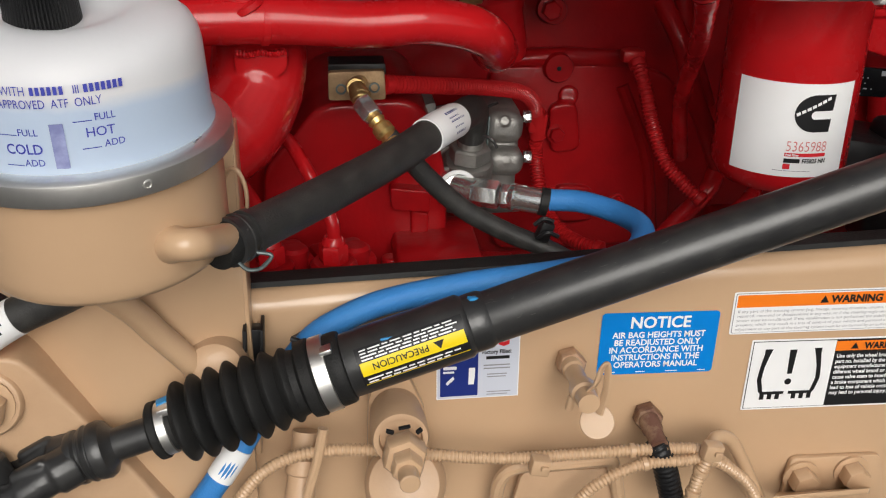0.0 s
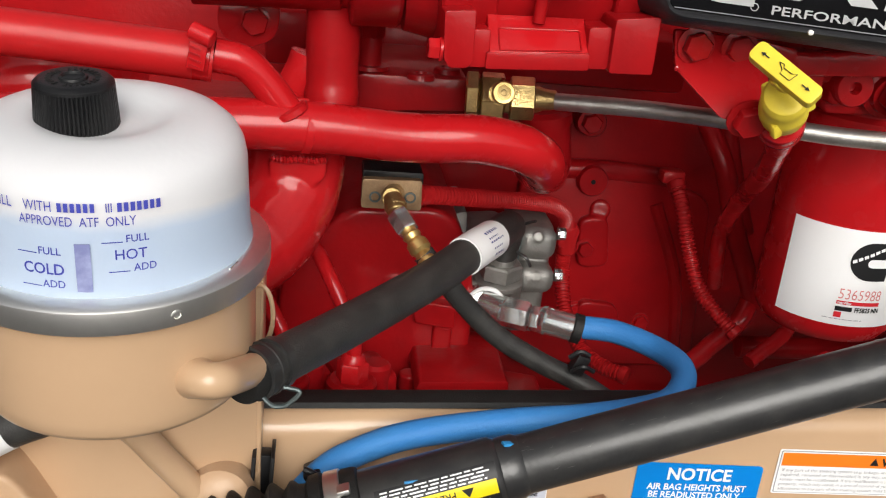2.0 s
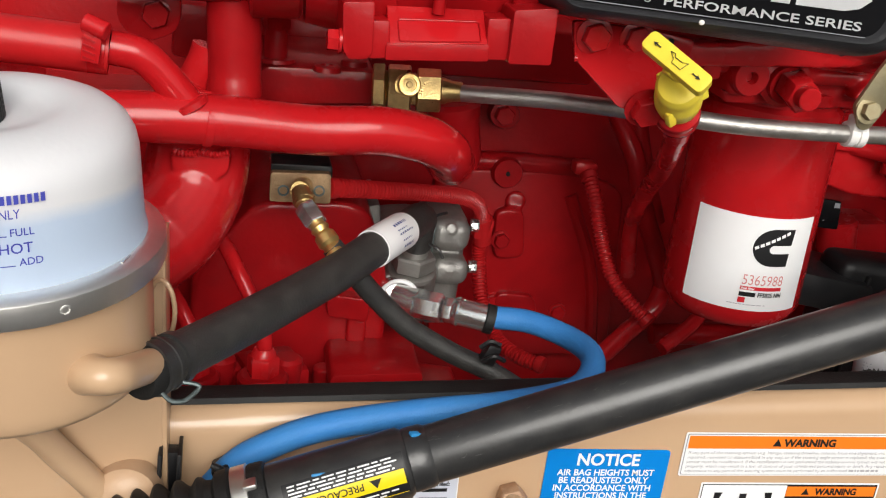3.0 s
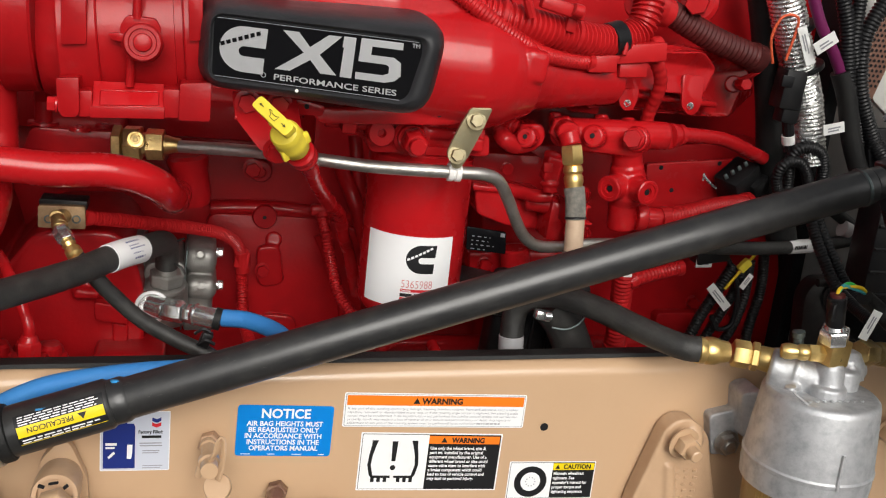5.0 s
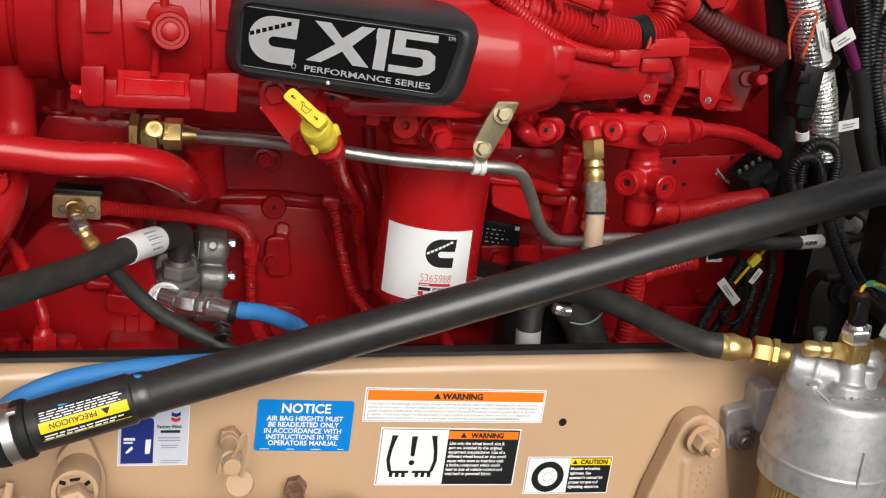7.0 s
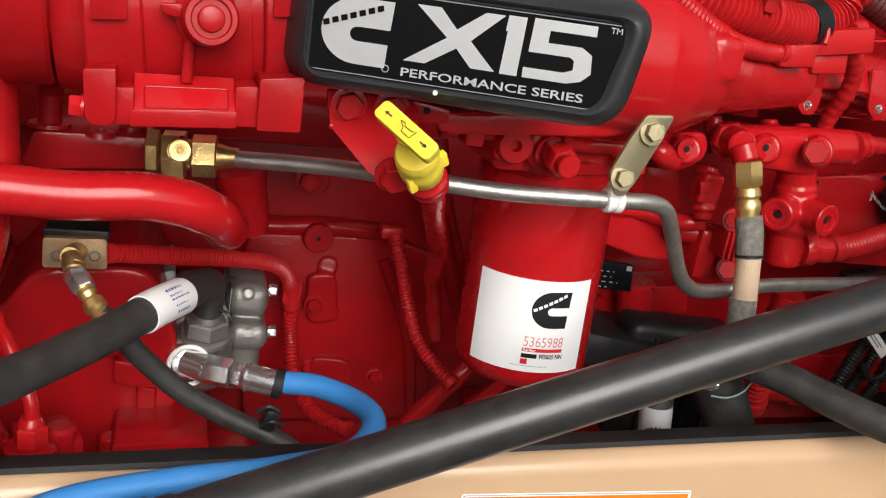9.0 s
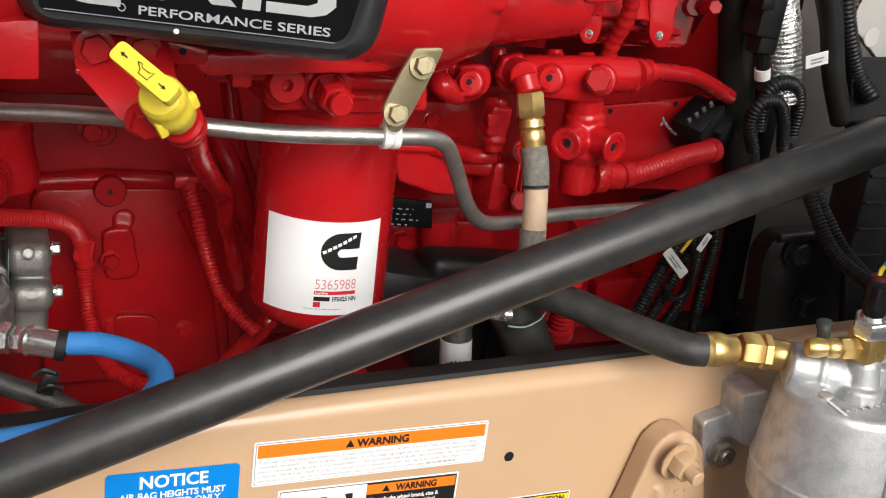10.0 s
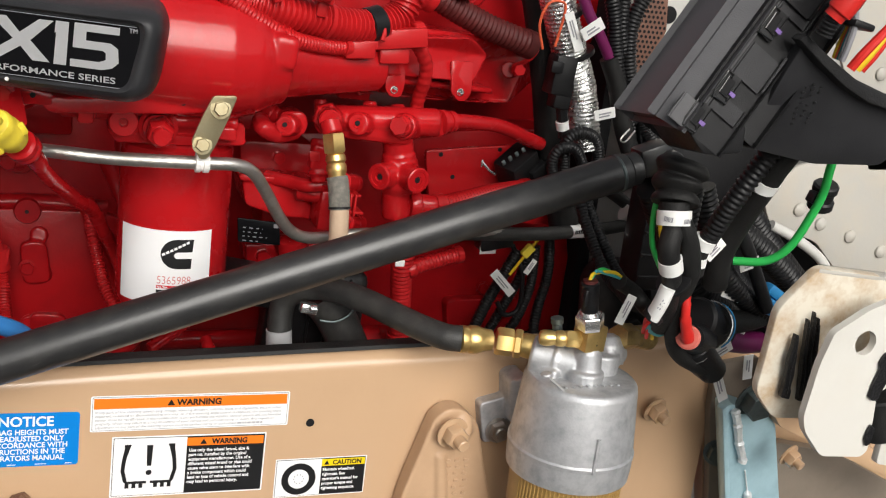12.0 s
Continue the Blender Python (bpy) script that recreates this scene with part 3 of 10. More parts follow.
for i, line in enumerate(("Maintain wheel/nut", "tightness. See", "operator's manual for", "proper torque and", "tightening sequence.")):
    part("text_line", words(line, at, w * 0.515, h - 0.0165 - i * 0.0058, 0.0052, "LEFT", 0.00016, 0.92, 0.0012), WHITE_PRINT, ob)
bm = bmesh.new()
for k in range(24):
    a, b = (2 * math.pi * j / 24 for j in (k, k + 1))
    bm.faces.new([bm.verts.new(at(w * 0.26 + r * math.cos(t), h * 0.47 + r * math.sin(t), 0.0012)) for r, t in ((0.0118, a), (0.0195, a), (0.0195, b), (0.0118, b))])
part("tyre_symbol", bm, BLACK_PRINT, ob)
bm = bmesh.new()
for k in range(10):
    a = 2 * math.pi * k / 10
    c = (w * 0.26 + 0.0055 * math.cos(a), h * 0.47 + 0.0055 * math.sin(a))
    bm.faces.new([bm.verts.new(at(c[0] + 0.0008 * math.cos(t), c[1] + 0.0008 * math.sin(t), 0.0012)) for t in (j * math.pi / 3 for j in range(6))])
part("nut_symbols", bm, GREY_PRINT, ob)

ob, at, w, h = label_on_rail("oil_label", -0.0462, 0.9262, 0.0228, 0.8592, 0.001, WHITE_PAPER, "pale grey engine oil label with a navy bottle picture", 0.6)
part("pale_field", sheet(at, 0.0008, 0.0008, w - 0.0008, h - 0.0008, 0.0006, 1, 0.0006), material("pale_grey_print", (0.55, 0.58, 0.66), 0.35), ob)
part("bottle_picture", patch(at, [(0.003, 0.003), (0.0345, 0.003), (0.0345, 0.05), (0.033, 0.0535), (0.0265, 0.0535), (0.0255, 0.0585), (0.018, 0.0585), (0.017, 0.053), (0.008, 0.048), (0.003, 0.044)], 0.0009), NAVY, ob)
part("handle_gap", patch(at, [(0.0265, 0.014), (0.031, 0.014), (0.032, 0.022), (0.032, 0.03), (0.0268, 0.03)], 0.0012), WHITE_PRINT, ob)
part("brand_bars", merge(patch(at, [(0.0055, 0.029), (0.0165, 0.029), (0.0165, 0.032), (0.0055, 0.032)], 0.0012), patch(at, [(0.0055, 0.0255), (0.0145, 0.0255), (0.0145, 0.0275), (0.0055, 0.0275)], 0.0012), patch(at, [(0.009, 0.014), (0.015, 0.02), (0.0135, 0.0225), (0.0075, 0.016)], 0.0012)), WHITE_PRINT, ob)
part("text_line", words("Factory Filled:", at, 0.0375, 0.0425, 0.0053, "LEFT", 0.00014, 0.82, 0.0012), BLACK_PRINT, ob)
part("brand_bar", bars(at, 0.041, 0.0372, 0.0605, 0.0405, 1, 0.0012, 0.9, 0, 2), BLACK_PRINT, ob)
part("small_print", merge(bars(at, 0.039, 0.028, 0.062, 0.034, 2, 0.0012, 0.4, 0.2, 4), bars(at, 0.042, 0.02, 0.06, 0.025, 2, 0.0012, 0.4, 0.1, 5), bars(at, 0.042, 0.003, 0.066, 0.008, 2, 0.0012, 0.35, 0.2, 6)), GREY_PRINT, ob)
part("vee_stripe", patch(at, [(0.051, 0.0605), (0.0555, 0.0585), (0.06, 0.0605), (0.06, 0.0565), (0.0555, 0.0545), (0.051, 0.0565)], 0.0012), NAVY, ob)
part("red_vee_stripe", patch(at, [(0.051, 0.055), (0.0555, 0.053), (0.06, 0.055), (0.06, 0.051), (0.0555, 0.049), (0.051, 0.051)], 0.0012), RED_PRINT, ob)

# ---- steering shaft, lying slantwise before the rail ----
LOW, HIGH = Vector((-0.0305, -0.064, 0.9655)), Vector((0.748, -0.0395, 1.216))
way = (HIGH - LOW).normalized()
shaft = thing("steering_shaft", "satin black steering shaft with a pleated rubber boot", "steering shaft", LOW)


def on_shaft(d):
    return LOW + way * d


span = (HIGH - LOW).length
R = 0.0203
part("outer_tube", lathe(LOW, HIGH, [(0.004, R * 0.97), (0.006, R), (span - 0.004, R), (span, R * 0.97)], 40), BLACK_PAINT, shaft)
part("weld_collar", lathe(on_shaft(-0.002), HIGH, [(0, R * 1.0), (0.002, R * 1.09), (0.007, R * 1.1), (0.014, R * 1.09), (0.018, R * 0.99)], 36), BLACK_PAINT, shaft)
part("label_tube", lathe(on_shaft(-0.098), HIGH, [(0, R * 1.16), (0.003, R * 1.2), (0.094, R * 1.2), (0.0975, R * 1.08)], 40), BLACK_PAINT, shaft)
part("boot_cuff", lathe(on_shaft(-0.131), HIGH, [(0, R * 1.1), (0.004, R * 1.42), (0.012, R * 1.46), (0.0135, R * 1.34), (0.0255, R * 1.34), (0.0265, R * 1.37), (0.034, R * 1.36), (0.036, R * 1.32), (0.037, R * 1.2)], 40), RUBBER, shaft)
part("boot_clamp", lathe(on_shaft(-0.117), HIGH, [(0, R * 1.36), (0.0005, R * 1.42), (0.0105, R * 1.42), (0.011, R * 1.36)], 40), STAINLESS, shaft, "stainless steel band clamp")
part("clamp_ear", box(on_shaft(-0.1115) + Vector((0.0, -0.012, R * 1.3)), (0.009, 0.01, 0.004), (0, -18, 0), 0.001), STAINLESS, shaft)
folds = [(0, R * 0.85)]
for i in range(7):
    big = R * (1.42 + 0.22 * math.sin(math.pi * (i + 1.0) / 7.5) - 0.008 * i)
    folds += [(0.002 + i * 0.0136, R * (0.98 + 0.03 * i)), (0.0048 + i * 0.0136, big * 0.9), (0.0068 + i * 0.0136, big * 0.985), (0.0082 + i * 0.0136, big), (0.0098 + i * 0.0136, big * 0.975), (0.0122 + i * 0.0136, big * 0.88)]
folds += [(0.099, R * 1.2)]
part("pleated_boot", lathe(on_shaft(-0.2285), HIGH, folds, 40), RUBBER, shaft, "black pleated rubber boot")
part("boot_neck", lathe(on_shaft(-0.2455), HIGH, [(0, R * 0.95), (0.002, R * 1.08), (0.007, R * 1.08), (0.0085, R * 0.92), (0.018, R * 0.92), (0.02, R * 0.86)], 36), RUBBER, shaft)
part("neck_clamp", lathe(on_shaft(-0.2395), HIGH, [(0, R * 0.9), (0.0004, R * 0.99), (0.0085, R * 0.99), (0.009, R * 0.9)], 36), STAINLESS, shaft, "stainless steel band clamp")
part("clamp_screw", box(on_shaft(-0.235) + Vector((0, -0.006, R * 0.95)), (0.009, 0.01, 0.006), (0, -18, 0), 0.001), STAINLESS, shaft)
for p, size, turn in ((on_shaft(-0.235) + Vector((0, 0.002, R * 1.08)), (0.013, 0.008, 0.003), (0, -18, 10)), (on_shaft(0.003) + Vector((0, -0.004, R * 1.1)), (0.011, 0.005, 0.0024), (0, 10, 20)), (on_shaft(-0.064) + Vector((0, -0.0145, R * 0.98)), (0.012, 0.0022, 0.002), (-35, -5, 8))):
    part("blue_seal_mark", box(p, size, turn, 0.0008), BLUE_PLASTIC, shaft, "blue paint mark")
part("lower_tube", lathe(on_shaft(-0.29), HIGH, [(0, 0.0125), (0.046, 0.0125), (0.0465, 0.011)], 28), BLACK_PAINT, shaft)
part("joint_sleeve", lathe(on_shaft(-0.3075), HIGH, [(0, 0.019), (0.003, 0.0205), (0.006, 0.0205), (0.008, 0.0185), (0.0098, 0.0185), (0.011, 0.0205), (0.0135, 0.0215), (0.0155, 0.0195), (0.0165, 0.0195), (0.018, 0.0215), (0.024, 0.022), (0.0275, 0.0205), (0.03, 0.016), (0.034, 0.0125)], 36), BLACK_PAINT, shaft)
front = way.cross(UP).normalized()
top = front.cross(way)
for s in (1, -1):
    n = front * 0.015 * s
    cast(part("joint_fork", merge(tube([on_shaft(-0.304) + n * 0.35, on_shaft(-0.322) + n * 0.85, on_shaft(-0.348) + n * 1.2 - top * 0.004, on_shaft(-0.374) + n * 1.25 - top * 0.006], [0.0165] * 8 + [0.0135] * 8 + [0.012] * 9, 14), rod(on_shaft(-0.3665) + n * 0.6 - top * 0.005, on_shaft(-0.3665) + n * 1.75 - top * 0.005, 0.0145), box(on_shaft(-0.334) + n * 0.9 + top * 0.012, (0.03, 0.011, 0.008), (0, -30, 0), 0.003)), BLACK_PAINT, shaft), 0.0016, 4)
part("joint_cross", merge(rod(on_shaft(-0.3695) - front * 0.03, on_shaft(-0.3695) + front * 0.03, 0.008), rod(on_shaft(-0.362) - top * 0.026, on_shaft(-0.362) + top * 0.022, 0.0115), lathe(on_shaft(-0.366) + top * 0.012, on_shaft(-0.372) + top * 0.04, [(0, 0.009), (0.002, 0.0125), (0.005, 0.0125), (0.006, 0.0115), (0.007, 0.0125), (0.015, 0.0125), (0.016, 0.0105), (0.0165, 0.004)], 20)), BLACK_PAINT, shaft)
cast(part("lower_fork", merge(tube([on_shaft(-0.3615) + top * 0.017, on_shaft(-0.3965) + top * 0.02, on_shaft(-0.4315) + top * 0.004], 0.0105, 12), tube([on_shaft(-0.3615) - top * 0.022, on_shaft(-0.3965) - top * 0.022, on_shaft(-0.4315) - top * 0.004], 0.0115, 12), rod(on_shaft(-0.4165), on_shaft(-0.4715), 0.018)), BLACK_PAINT, shaft), 0.0018, 3)
SCUFF = material("scuffed_grey_primer", (0.085, 0.083, 0.08), 0.55)
rnd = random.Random(12)
for k in range(34):
    s, w, l = (rnd.uniform(0.012, 0.2) if k < 26 else rnd.uniform(0.2, 0.7)), radians(rnd.choice((rnd.gauss(62, 9), rnd.gauss(62, 9), rnd.uniform(-20, 80)))), rnd.uniform(0.0012, 0.009)
    skew, thick = rnd.uniform(-0.12, 0.12), rnd.uniform(0.006, 0.016)
    scuff = bmesh.new()
    scuff.faces.new([scuff.verts.new(on_shaft(s + l * f) + (front * math.cos(w + e) + top * math.sin(w + e)) * (R + 0.00025)) for f, e in ((0, 0), (0.5, -thick), (1, skew), (0.5, thick))])
    part("scuff_mark", scuff, SCUFF, shaft, "fine grey scuff in the paint")
part("end_ring", lathe(on_shaft(span - 0.0135), HIGH + way, [(0, R), (0.001, R * 1.06), (0.0035, R * 1.06), (0.0045, R)], 36), DARK_STEEL, shaft)
part("upper_yoke", merge(rod(HIGH, HIGH + way * 0.016, R * 0.9), box(HIGH + way * 0.036 + Vector((0, 0.004, 0.004)), (0.04, 0.03, 0.034), (0, -20, 0), 0.006), rod(HIGH + way * 0.05 + Vector((0, -0.022, 0)), HIGH + way * 0.05 + Vector((0, 0.024, 0)), 0.013)), BLACK_PAINT, shaft)
bolt(shaft, HIGH + way * 0.034 + Vector((0.004, -0.012, -0.016)), (0, -1, -0.3), 0.012, 0.008, OLD_BRASS)

# the printed label wraps the shaft's front and reads upside down from the side


def on_tube(a, b, lift=0.0):
    n = way.cross(UP).normalized()
    up = n.cross(way)
    w = b / (R * 1.2) + radians(18)
    return on_shaft(-0.1058 + a * 1.157) + (-n * math.cos(w) * -1 + up * math.sin(w)) * (R * 1.2 + lift)


def curved(mat, name, a0, b0, a1, b1, lift, label=""):
    bm = bmesh.new()
    g = [[bm.verts.new(on_tube(a, b0 + (b1 - b0) * k / 10, lift)) for k in range(11)] for a in (a0, a1)]
    for k in range(10):
        bm.faces.new((g[0][k], g[1][k], g[1][k + 1], g[0][k + 1]))
    return part(name, bm, mat, shaft_label, label) if name != "steering_label" else tagged(part(name, bm, mat, shaft, label), label)


shaft_label = None
shaft_label = curved(BLACK_PRINT, "steering_label", 0.018, -0.0145, 0.088, 0.0145, 0.0004, "black safety label with a yellow caution band, stuck upside down")
curved(YELLOW_PRINT, "yellow_band", 0.019, -0.0065, 0.087, 0.0035, 0.0008)
curved(YELLOW_PRINT, "yellow_edge", 0.019, -0.0139, 0.087, -0.0133, 0.0008)
part("heading", words("PRECAUCION", on_tube, 0.063, 0.0012, 0.0068, "LEFT", 0.0001, 0.86, 0.0011, -1), BLACK_PRINT, shaft_label)
part("triangle", patch(on_tube, [(0.0735, 0.0015), (0.0665, 0.0015), (0.07, -0.0045)], 0.0011), BLACK_PRINT, shaft_label)
part("small_print", merge(bars(on_tube, 0.021, 0.0045, 0.086, 0.0138, 4, 0.0008, 0.45, 0.2, 7, 0.0014), bars(on_tube, 0.021, -0.0128, 0.086, -0.0075, 2, 0.0008, 0.5, 0.3, 8, 0.0014)), WHITE_PRINT, shaft_label)

# ---- fluid reservoir ----
RES = Matrix.Translation((-0.2748, -0.1033, 1.1255)) @ Euler((radians(4.3), radians(-1.7), 0)).to_matrix().to_4x4()
res = thing("fluid_reservoir", "milky plastic fluid tank in a beige metal can", "fluid reservoir", RES @ Vector((0, 0, -0.07)))


def stood(bm):
    """From the reservoir's own upright axis, its height counted from the band, to the world."""
    bmesh.ops.transform(bm, matrix=RES, verts=bm.verts[:])
    return bm


def turned(name, profile, mat, parent, label="", seg=72, x=0.0, y=0.0):
    z0 = profile[0][0]
    return part(name, stood(lathe((x, y, z0), (x, y, 9), [(z - z0, r) for z, r in profile], seg)), mat, parent, label)


turned("can", [(-0.0742, 0.02), (-0.074, 0.06), (-0.0732, 0.0705), (-0.0712, 0.0748), (-0.0675, 0.077), (-0.060, 0.0778), (-0.035, 0.0782), (0.012, 0.0786), (0.012, 0.074)], BEIGE, res, "beige painted metal can")
turned("can_rim", [(-0.0055, 0.0786), (-0.004, 0.083), (-0.002, 0.0846), (0.0095, 0.0846), (0.0105, 0.0836), (0.0105, 0.0765)], BEIGE, res)
turned("band_clamp", [(-0.0022, 0.0846), (-0.0022, 0.0862), (0.0, 0.0868), (0.0086, 0.0868), (0.0104, 0.0865), (0.0112, 0.0857), (0.0128, 0.082), (0.0136, 0.079), (0.0136, 0.0772)], STAINLESS, res, "stainless steel band round the joint")


def leant(bm):
    """The tank's top slopes: higher at the back."""
    for v in bm.verts:
        v.co.z += 0.045 * v.co.y * min(max((v.co.z - 0.05) / 0.03, 0), 1)
    return stood(bm)


CAP = RES @ Matrix.Translation((-0.0118, -0.006, 0.0772)) @ Euler((radians(2.6), 0, 0)).to_matrix().to_4x4() @ Matrix.Scale(0.95, 4)


def capped(bm):
    bmesh.ops.transform(bm, matrix=CAP, verts=bm.verts[:])
    return bm


tank_profile = [(0.0125, 0.0772), (0.0135, 0.0769), (0.018, 0.0756), (0.04, 0.0748), (0.060, 0.0742), (0.0675, 0.0727), (0.0735, 0.0695), (0.0785, 0.0635), (0.0815, 0.056), (0.083, 0.047), (0.0832, 0.04), (0.0822, 0.034), (0.0795, 0.029), (0.078, 0.02), (0.078, 0.01)]
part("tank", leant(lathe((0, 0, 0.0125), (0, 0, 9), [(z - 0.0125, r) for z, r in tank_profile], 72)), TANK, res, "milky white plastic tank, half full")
ridged = bmesh.new()
rings = []
for z, r in ((0.0, 0.0218), (0.0015, 0.0226), (0.0235, 0.0213)):
    rings.append([ridged.verts.new(((r - (0.0009 if k % 3 == 0 else 0)) * math.cos(2 * math.pi * k / 180), (r - (0.0009 if k % 3 == 0 else 0)) * math.sin(2 * math.pi * k / 180), z)) for k in range(180)])
for r, s in zip(rings, rings[1:]):
    for k in range(180):
        ridged.faces.new((r[k], r[(k + 1) % 180], s[(k + 1) % 180], s[k]))
capob = part("cap", capped(ridged), BLACK_PLASTIC, res, "black ribbed screw cap", 20)
part("cap_top", capped(lathe((0, 0, 0.0233), (0, 0, 2), [(0, 0.0213), (0.0016, 0.0211), (0.0034, 0.0193), (0.004, 0.0172), (0.0036, 0.0078), (0.0048, 0.0073), (0.0052, 0.0062), (0.004, 0.0052), (0.0036, 0.001)], 48)), BLACK_PLASTIC, capob)
for k in range(26):
    if k % 9 == 0:
        continue
    w = 2 * math.pi * k / 26
    part("cap_letter_bar", capped(box((0.0128 * math.cos(w), 0.0128 * math.sin(w), 0.0273), (0.0032, 0.0014, 0.0008), (0, 0, math.degrees(w)), 0)), RUBBER, capob)

# print on the tank: bars in place of trade names
wall_of = round_wall((0, 0, 0), 0.0752, 1.6)


def face(a, b, lift=0.0):
    return RES @ wall_of(a * 1.04, b, lift)


part("print_line", merge(words("FILL", face, -0.0402, 0.0585, 0.0075, "LEFT", 0.0, 0.72, 0.0005), words("WITH", face, -0.0252, 0.0585, 0.0075, "LEFT", 0.0, 0.68, 0.0005), *[bars(face, -0.0095 + 0.00285 * k, 0.0586, -0.0095 + 0.00285 * k + 0.0019, 0.0632, 1, 0.0005, 1, 0, 1) for k in range(6)], *[bars(face, 0.0115 + 0.0011 * k, 0.0586, 0.012 + 0.0011 * k, 0.0632, 1, 0.0005, 1, 0, 1) for k in range(3)], *[bars(face, 0.0165 + 0.0029 * k, 0.0586, 0.0165 + 0.0029 * k + 0.002, 0.0632, 1, 0.0005, 1, 0, 1) for k in range(7)]), BLUE_PRINT, res, "blue printed filling instruction")
part("print_line", words("APPROVED  ATF  ONLY", face, -0.0278, 0.0514, 0.007, "LEFT", 0.0, 0.71, 0.0005), BLUE_PRINT, res)
for text, a, b, size, wide in (("COLD", -0.028, 0.0255, 0.0082, 0.86), ("HOT", 0.0138, 0.0335, 0.0077, 0.9), ("FULL", -0.0202, 0.036, 0.0056, 0.88), ("ADD", -0.0192, 0.0185, 0.0056, 0.88), ("FULL", 0.0192, 0.0425, 0.0056, 0.88), ("ADD", 0.0222, 0.0268, 0.0056, 0.88)):
    part("level_text", words(text, face, a, b, size, "LEFT", 0.0001 if size > 0.008 else 0.00003, wide, 0.0005), BLUE_PRINT, res)
for a, b in ((-0.0302, 0.036), (-0.0292, 0.0185), (0.0085, 0.0425), (0.011, 0.0268)):
    part("level_line", bars(face, a, b, a + 0.0095, b + 0.0005, 1, 0.0005, 1, 0, 1), BLUE_PRINT, res)
part("sight_strip", sheet(face, -0.0034, 0.0165, 0.0036, 0.0425, 0.0007, 6, 0.0018), material("blue_grey_float", (0.2, 0.22, 0.42), 0.45, 0, 0, 1, 0.8, 70, 0, (0.42, 0.46, 0.68)), res, "blue grey level strip")
part("latch", stood(merge(box((-0.089, 0.0, 0.006), (0.02, 0.012, 0.014), (0, 0, 60), 0.002), rod((-0.076, -0.045, 0.006), (-0.093, 0.012, 0.005), 0.0035), rod((-0.0795, -0.033, 0.006), (-0.075, -0.049, 0.006), 0.0058))), STAINLESS, res, "screw latch of the band")
for bearing in (-32, 31):
    place = round_wall((0, 0, 0.0042), 0.0868, bearing)
    part("band_dimple", stood(lathe(place(0, 0, 0), place(0, 0, 1), [(-0.001, 0.0032), (0.0004, 0.0028), (0.0006, 0.002), (-0.0002, 0.0016)], 16)), STAINLESS, res)
for bearing, turn in ((62, 70), (-56, -40)):
    part("band_notch", stood(box(round_wall((0, 0, 0.0138), 0.0785, bearing)(0, 0, 0), (0.010, 0.0012, 0.0008), (0, 0, turn), 0.0003)), ZINC, res)
# outlet stub
stub = [(-0.2275, -0.15, 1.0785), (-0.2195, -0.1655, 1.083), (-0.2098, -0.1645, 1.0825), (-0.2025, -0.146, 1.0755), (-0.1943, -0.122, 1.067)]
part("outlet_stub", tube(stub, [0.0098 + 0.006 * max(0, 1 - i / 10) ** 2 for i in range(33)], 20), BEIGE, res, "beige bent outlet pipe")
part("foot_bracket", merge(slab([(-0.31, -0.06, 1.065), (-0.25, -0.06, 1.065), (-0.25, 0.0, 1.065), (-0.31, 0.0, 1.065)], (0, 0, 0.006), 0.001), box((-0.27, -0.045, 1.075), (0.05, 0.06, 0.03), (0, 0, 0), 0.004)), BEIGE, res)

# upright mounting plate behind the reservoir
plate = thing("mounting_plate", "beige painted upright plate bolted to the frame rail", "mounting plate", (-0.26, -0.012, 0.85))
bm = bmesh.new()
cols = []
for i in range(13):
    x = -0.36 + (0.36 - 0.1965) * i / 12
    y = -0.012 - 0.030 * math.sin(math.pi * (i + 1) / 14) ** 0.8
    cols.append([bm.verts.new((x, y, z)) for z in (0.76, 0.85, 0.95, 1.04, 1.1)] + [bm.verts.new((x, y + 0.012, z)) for z in (1.1, 1.04, 0.95, 0.85, 0.76)])
for r, s in zip(cols, cols[1:]):
    for k in range(10):
        bm.faces.new((r[k], r[(k + 1) % 10], s[(k + 1) % 10], s[k]))
bm.faces.new(cols[0][::-1]), bm.faces.new(cols[-1])
part("plate", bm, BEIGE, plate)
part("edge_flange", box((-0.1955, -0.002, 0.965), (0.005, 0.036, 0.275), (0, -1.0, 0), 0.0015), BEIGE, plate)
part("slot_rim", sweep(bmesh.new(), [Vector((-0.196 + 0.0085 * math.cos(w), -0.037 - 0.004 * math.cos(w), 1.061 + 0.021 * math.sin(w))) for w in (2 * math.pi * k / 24 for k in range(25))], 0.0016, 8), BEIGE, plate)
part("edge_clip", merge(box((-0.1985, -0.02, 0.905), (0.0028, 0.026, 0.09), (0, 2, 0), 0.0008), box((-0.1855, -0.02, 0.905), (0.0028, 0.026, 0.09), (0, 2, 0), 0.0008), box((-0.192, -0.012, 0.9), (0.012, 0.012, 0.085), (0, 2, 0), 0.001)), BLACK_PLASTIC, plate, "black plastic edge clip")
part("strut", tube([(-0.33, -0.12, 1.07), (-0.278, -0.07, 0.999), (-0.256, -0.052, 0.961), (-0.232, -0.042, 0.925)], 0.0098, 18), BEIGE, plate, "beige slanting strut")
part("strut_foot", lathe((-0.219, -0.03, 0.92), (-0.2187, -0.2, 0.965), [(0, 0.025), (0.01, 0.0245), (0.02, 0.022), (0.024, 0.017), (0.0255, 0.008)], 32), BEIGE_CAST, plate)
part("arm", tube([(-0.5, -0.03, 1.103), (-0.421, -0.03, 1.05), (-0.393, -0.03, 1.031), (-0.369, -0.03, 1.011), (-0.335, -0.03, 0.985)], 0.0145, 20), BEIGE, plate, "beige round brace")

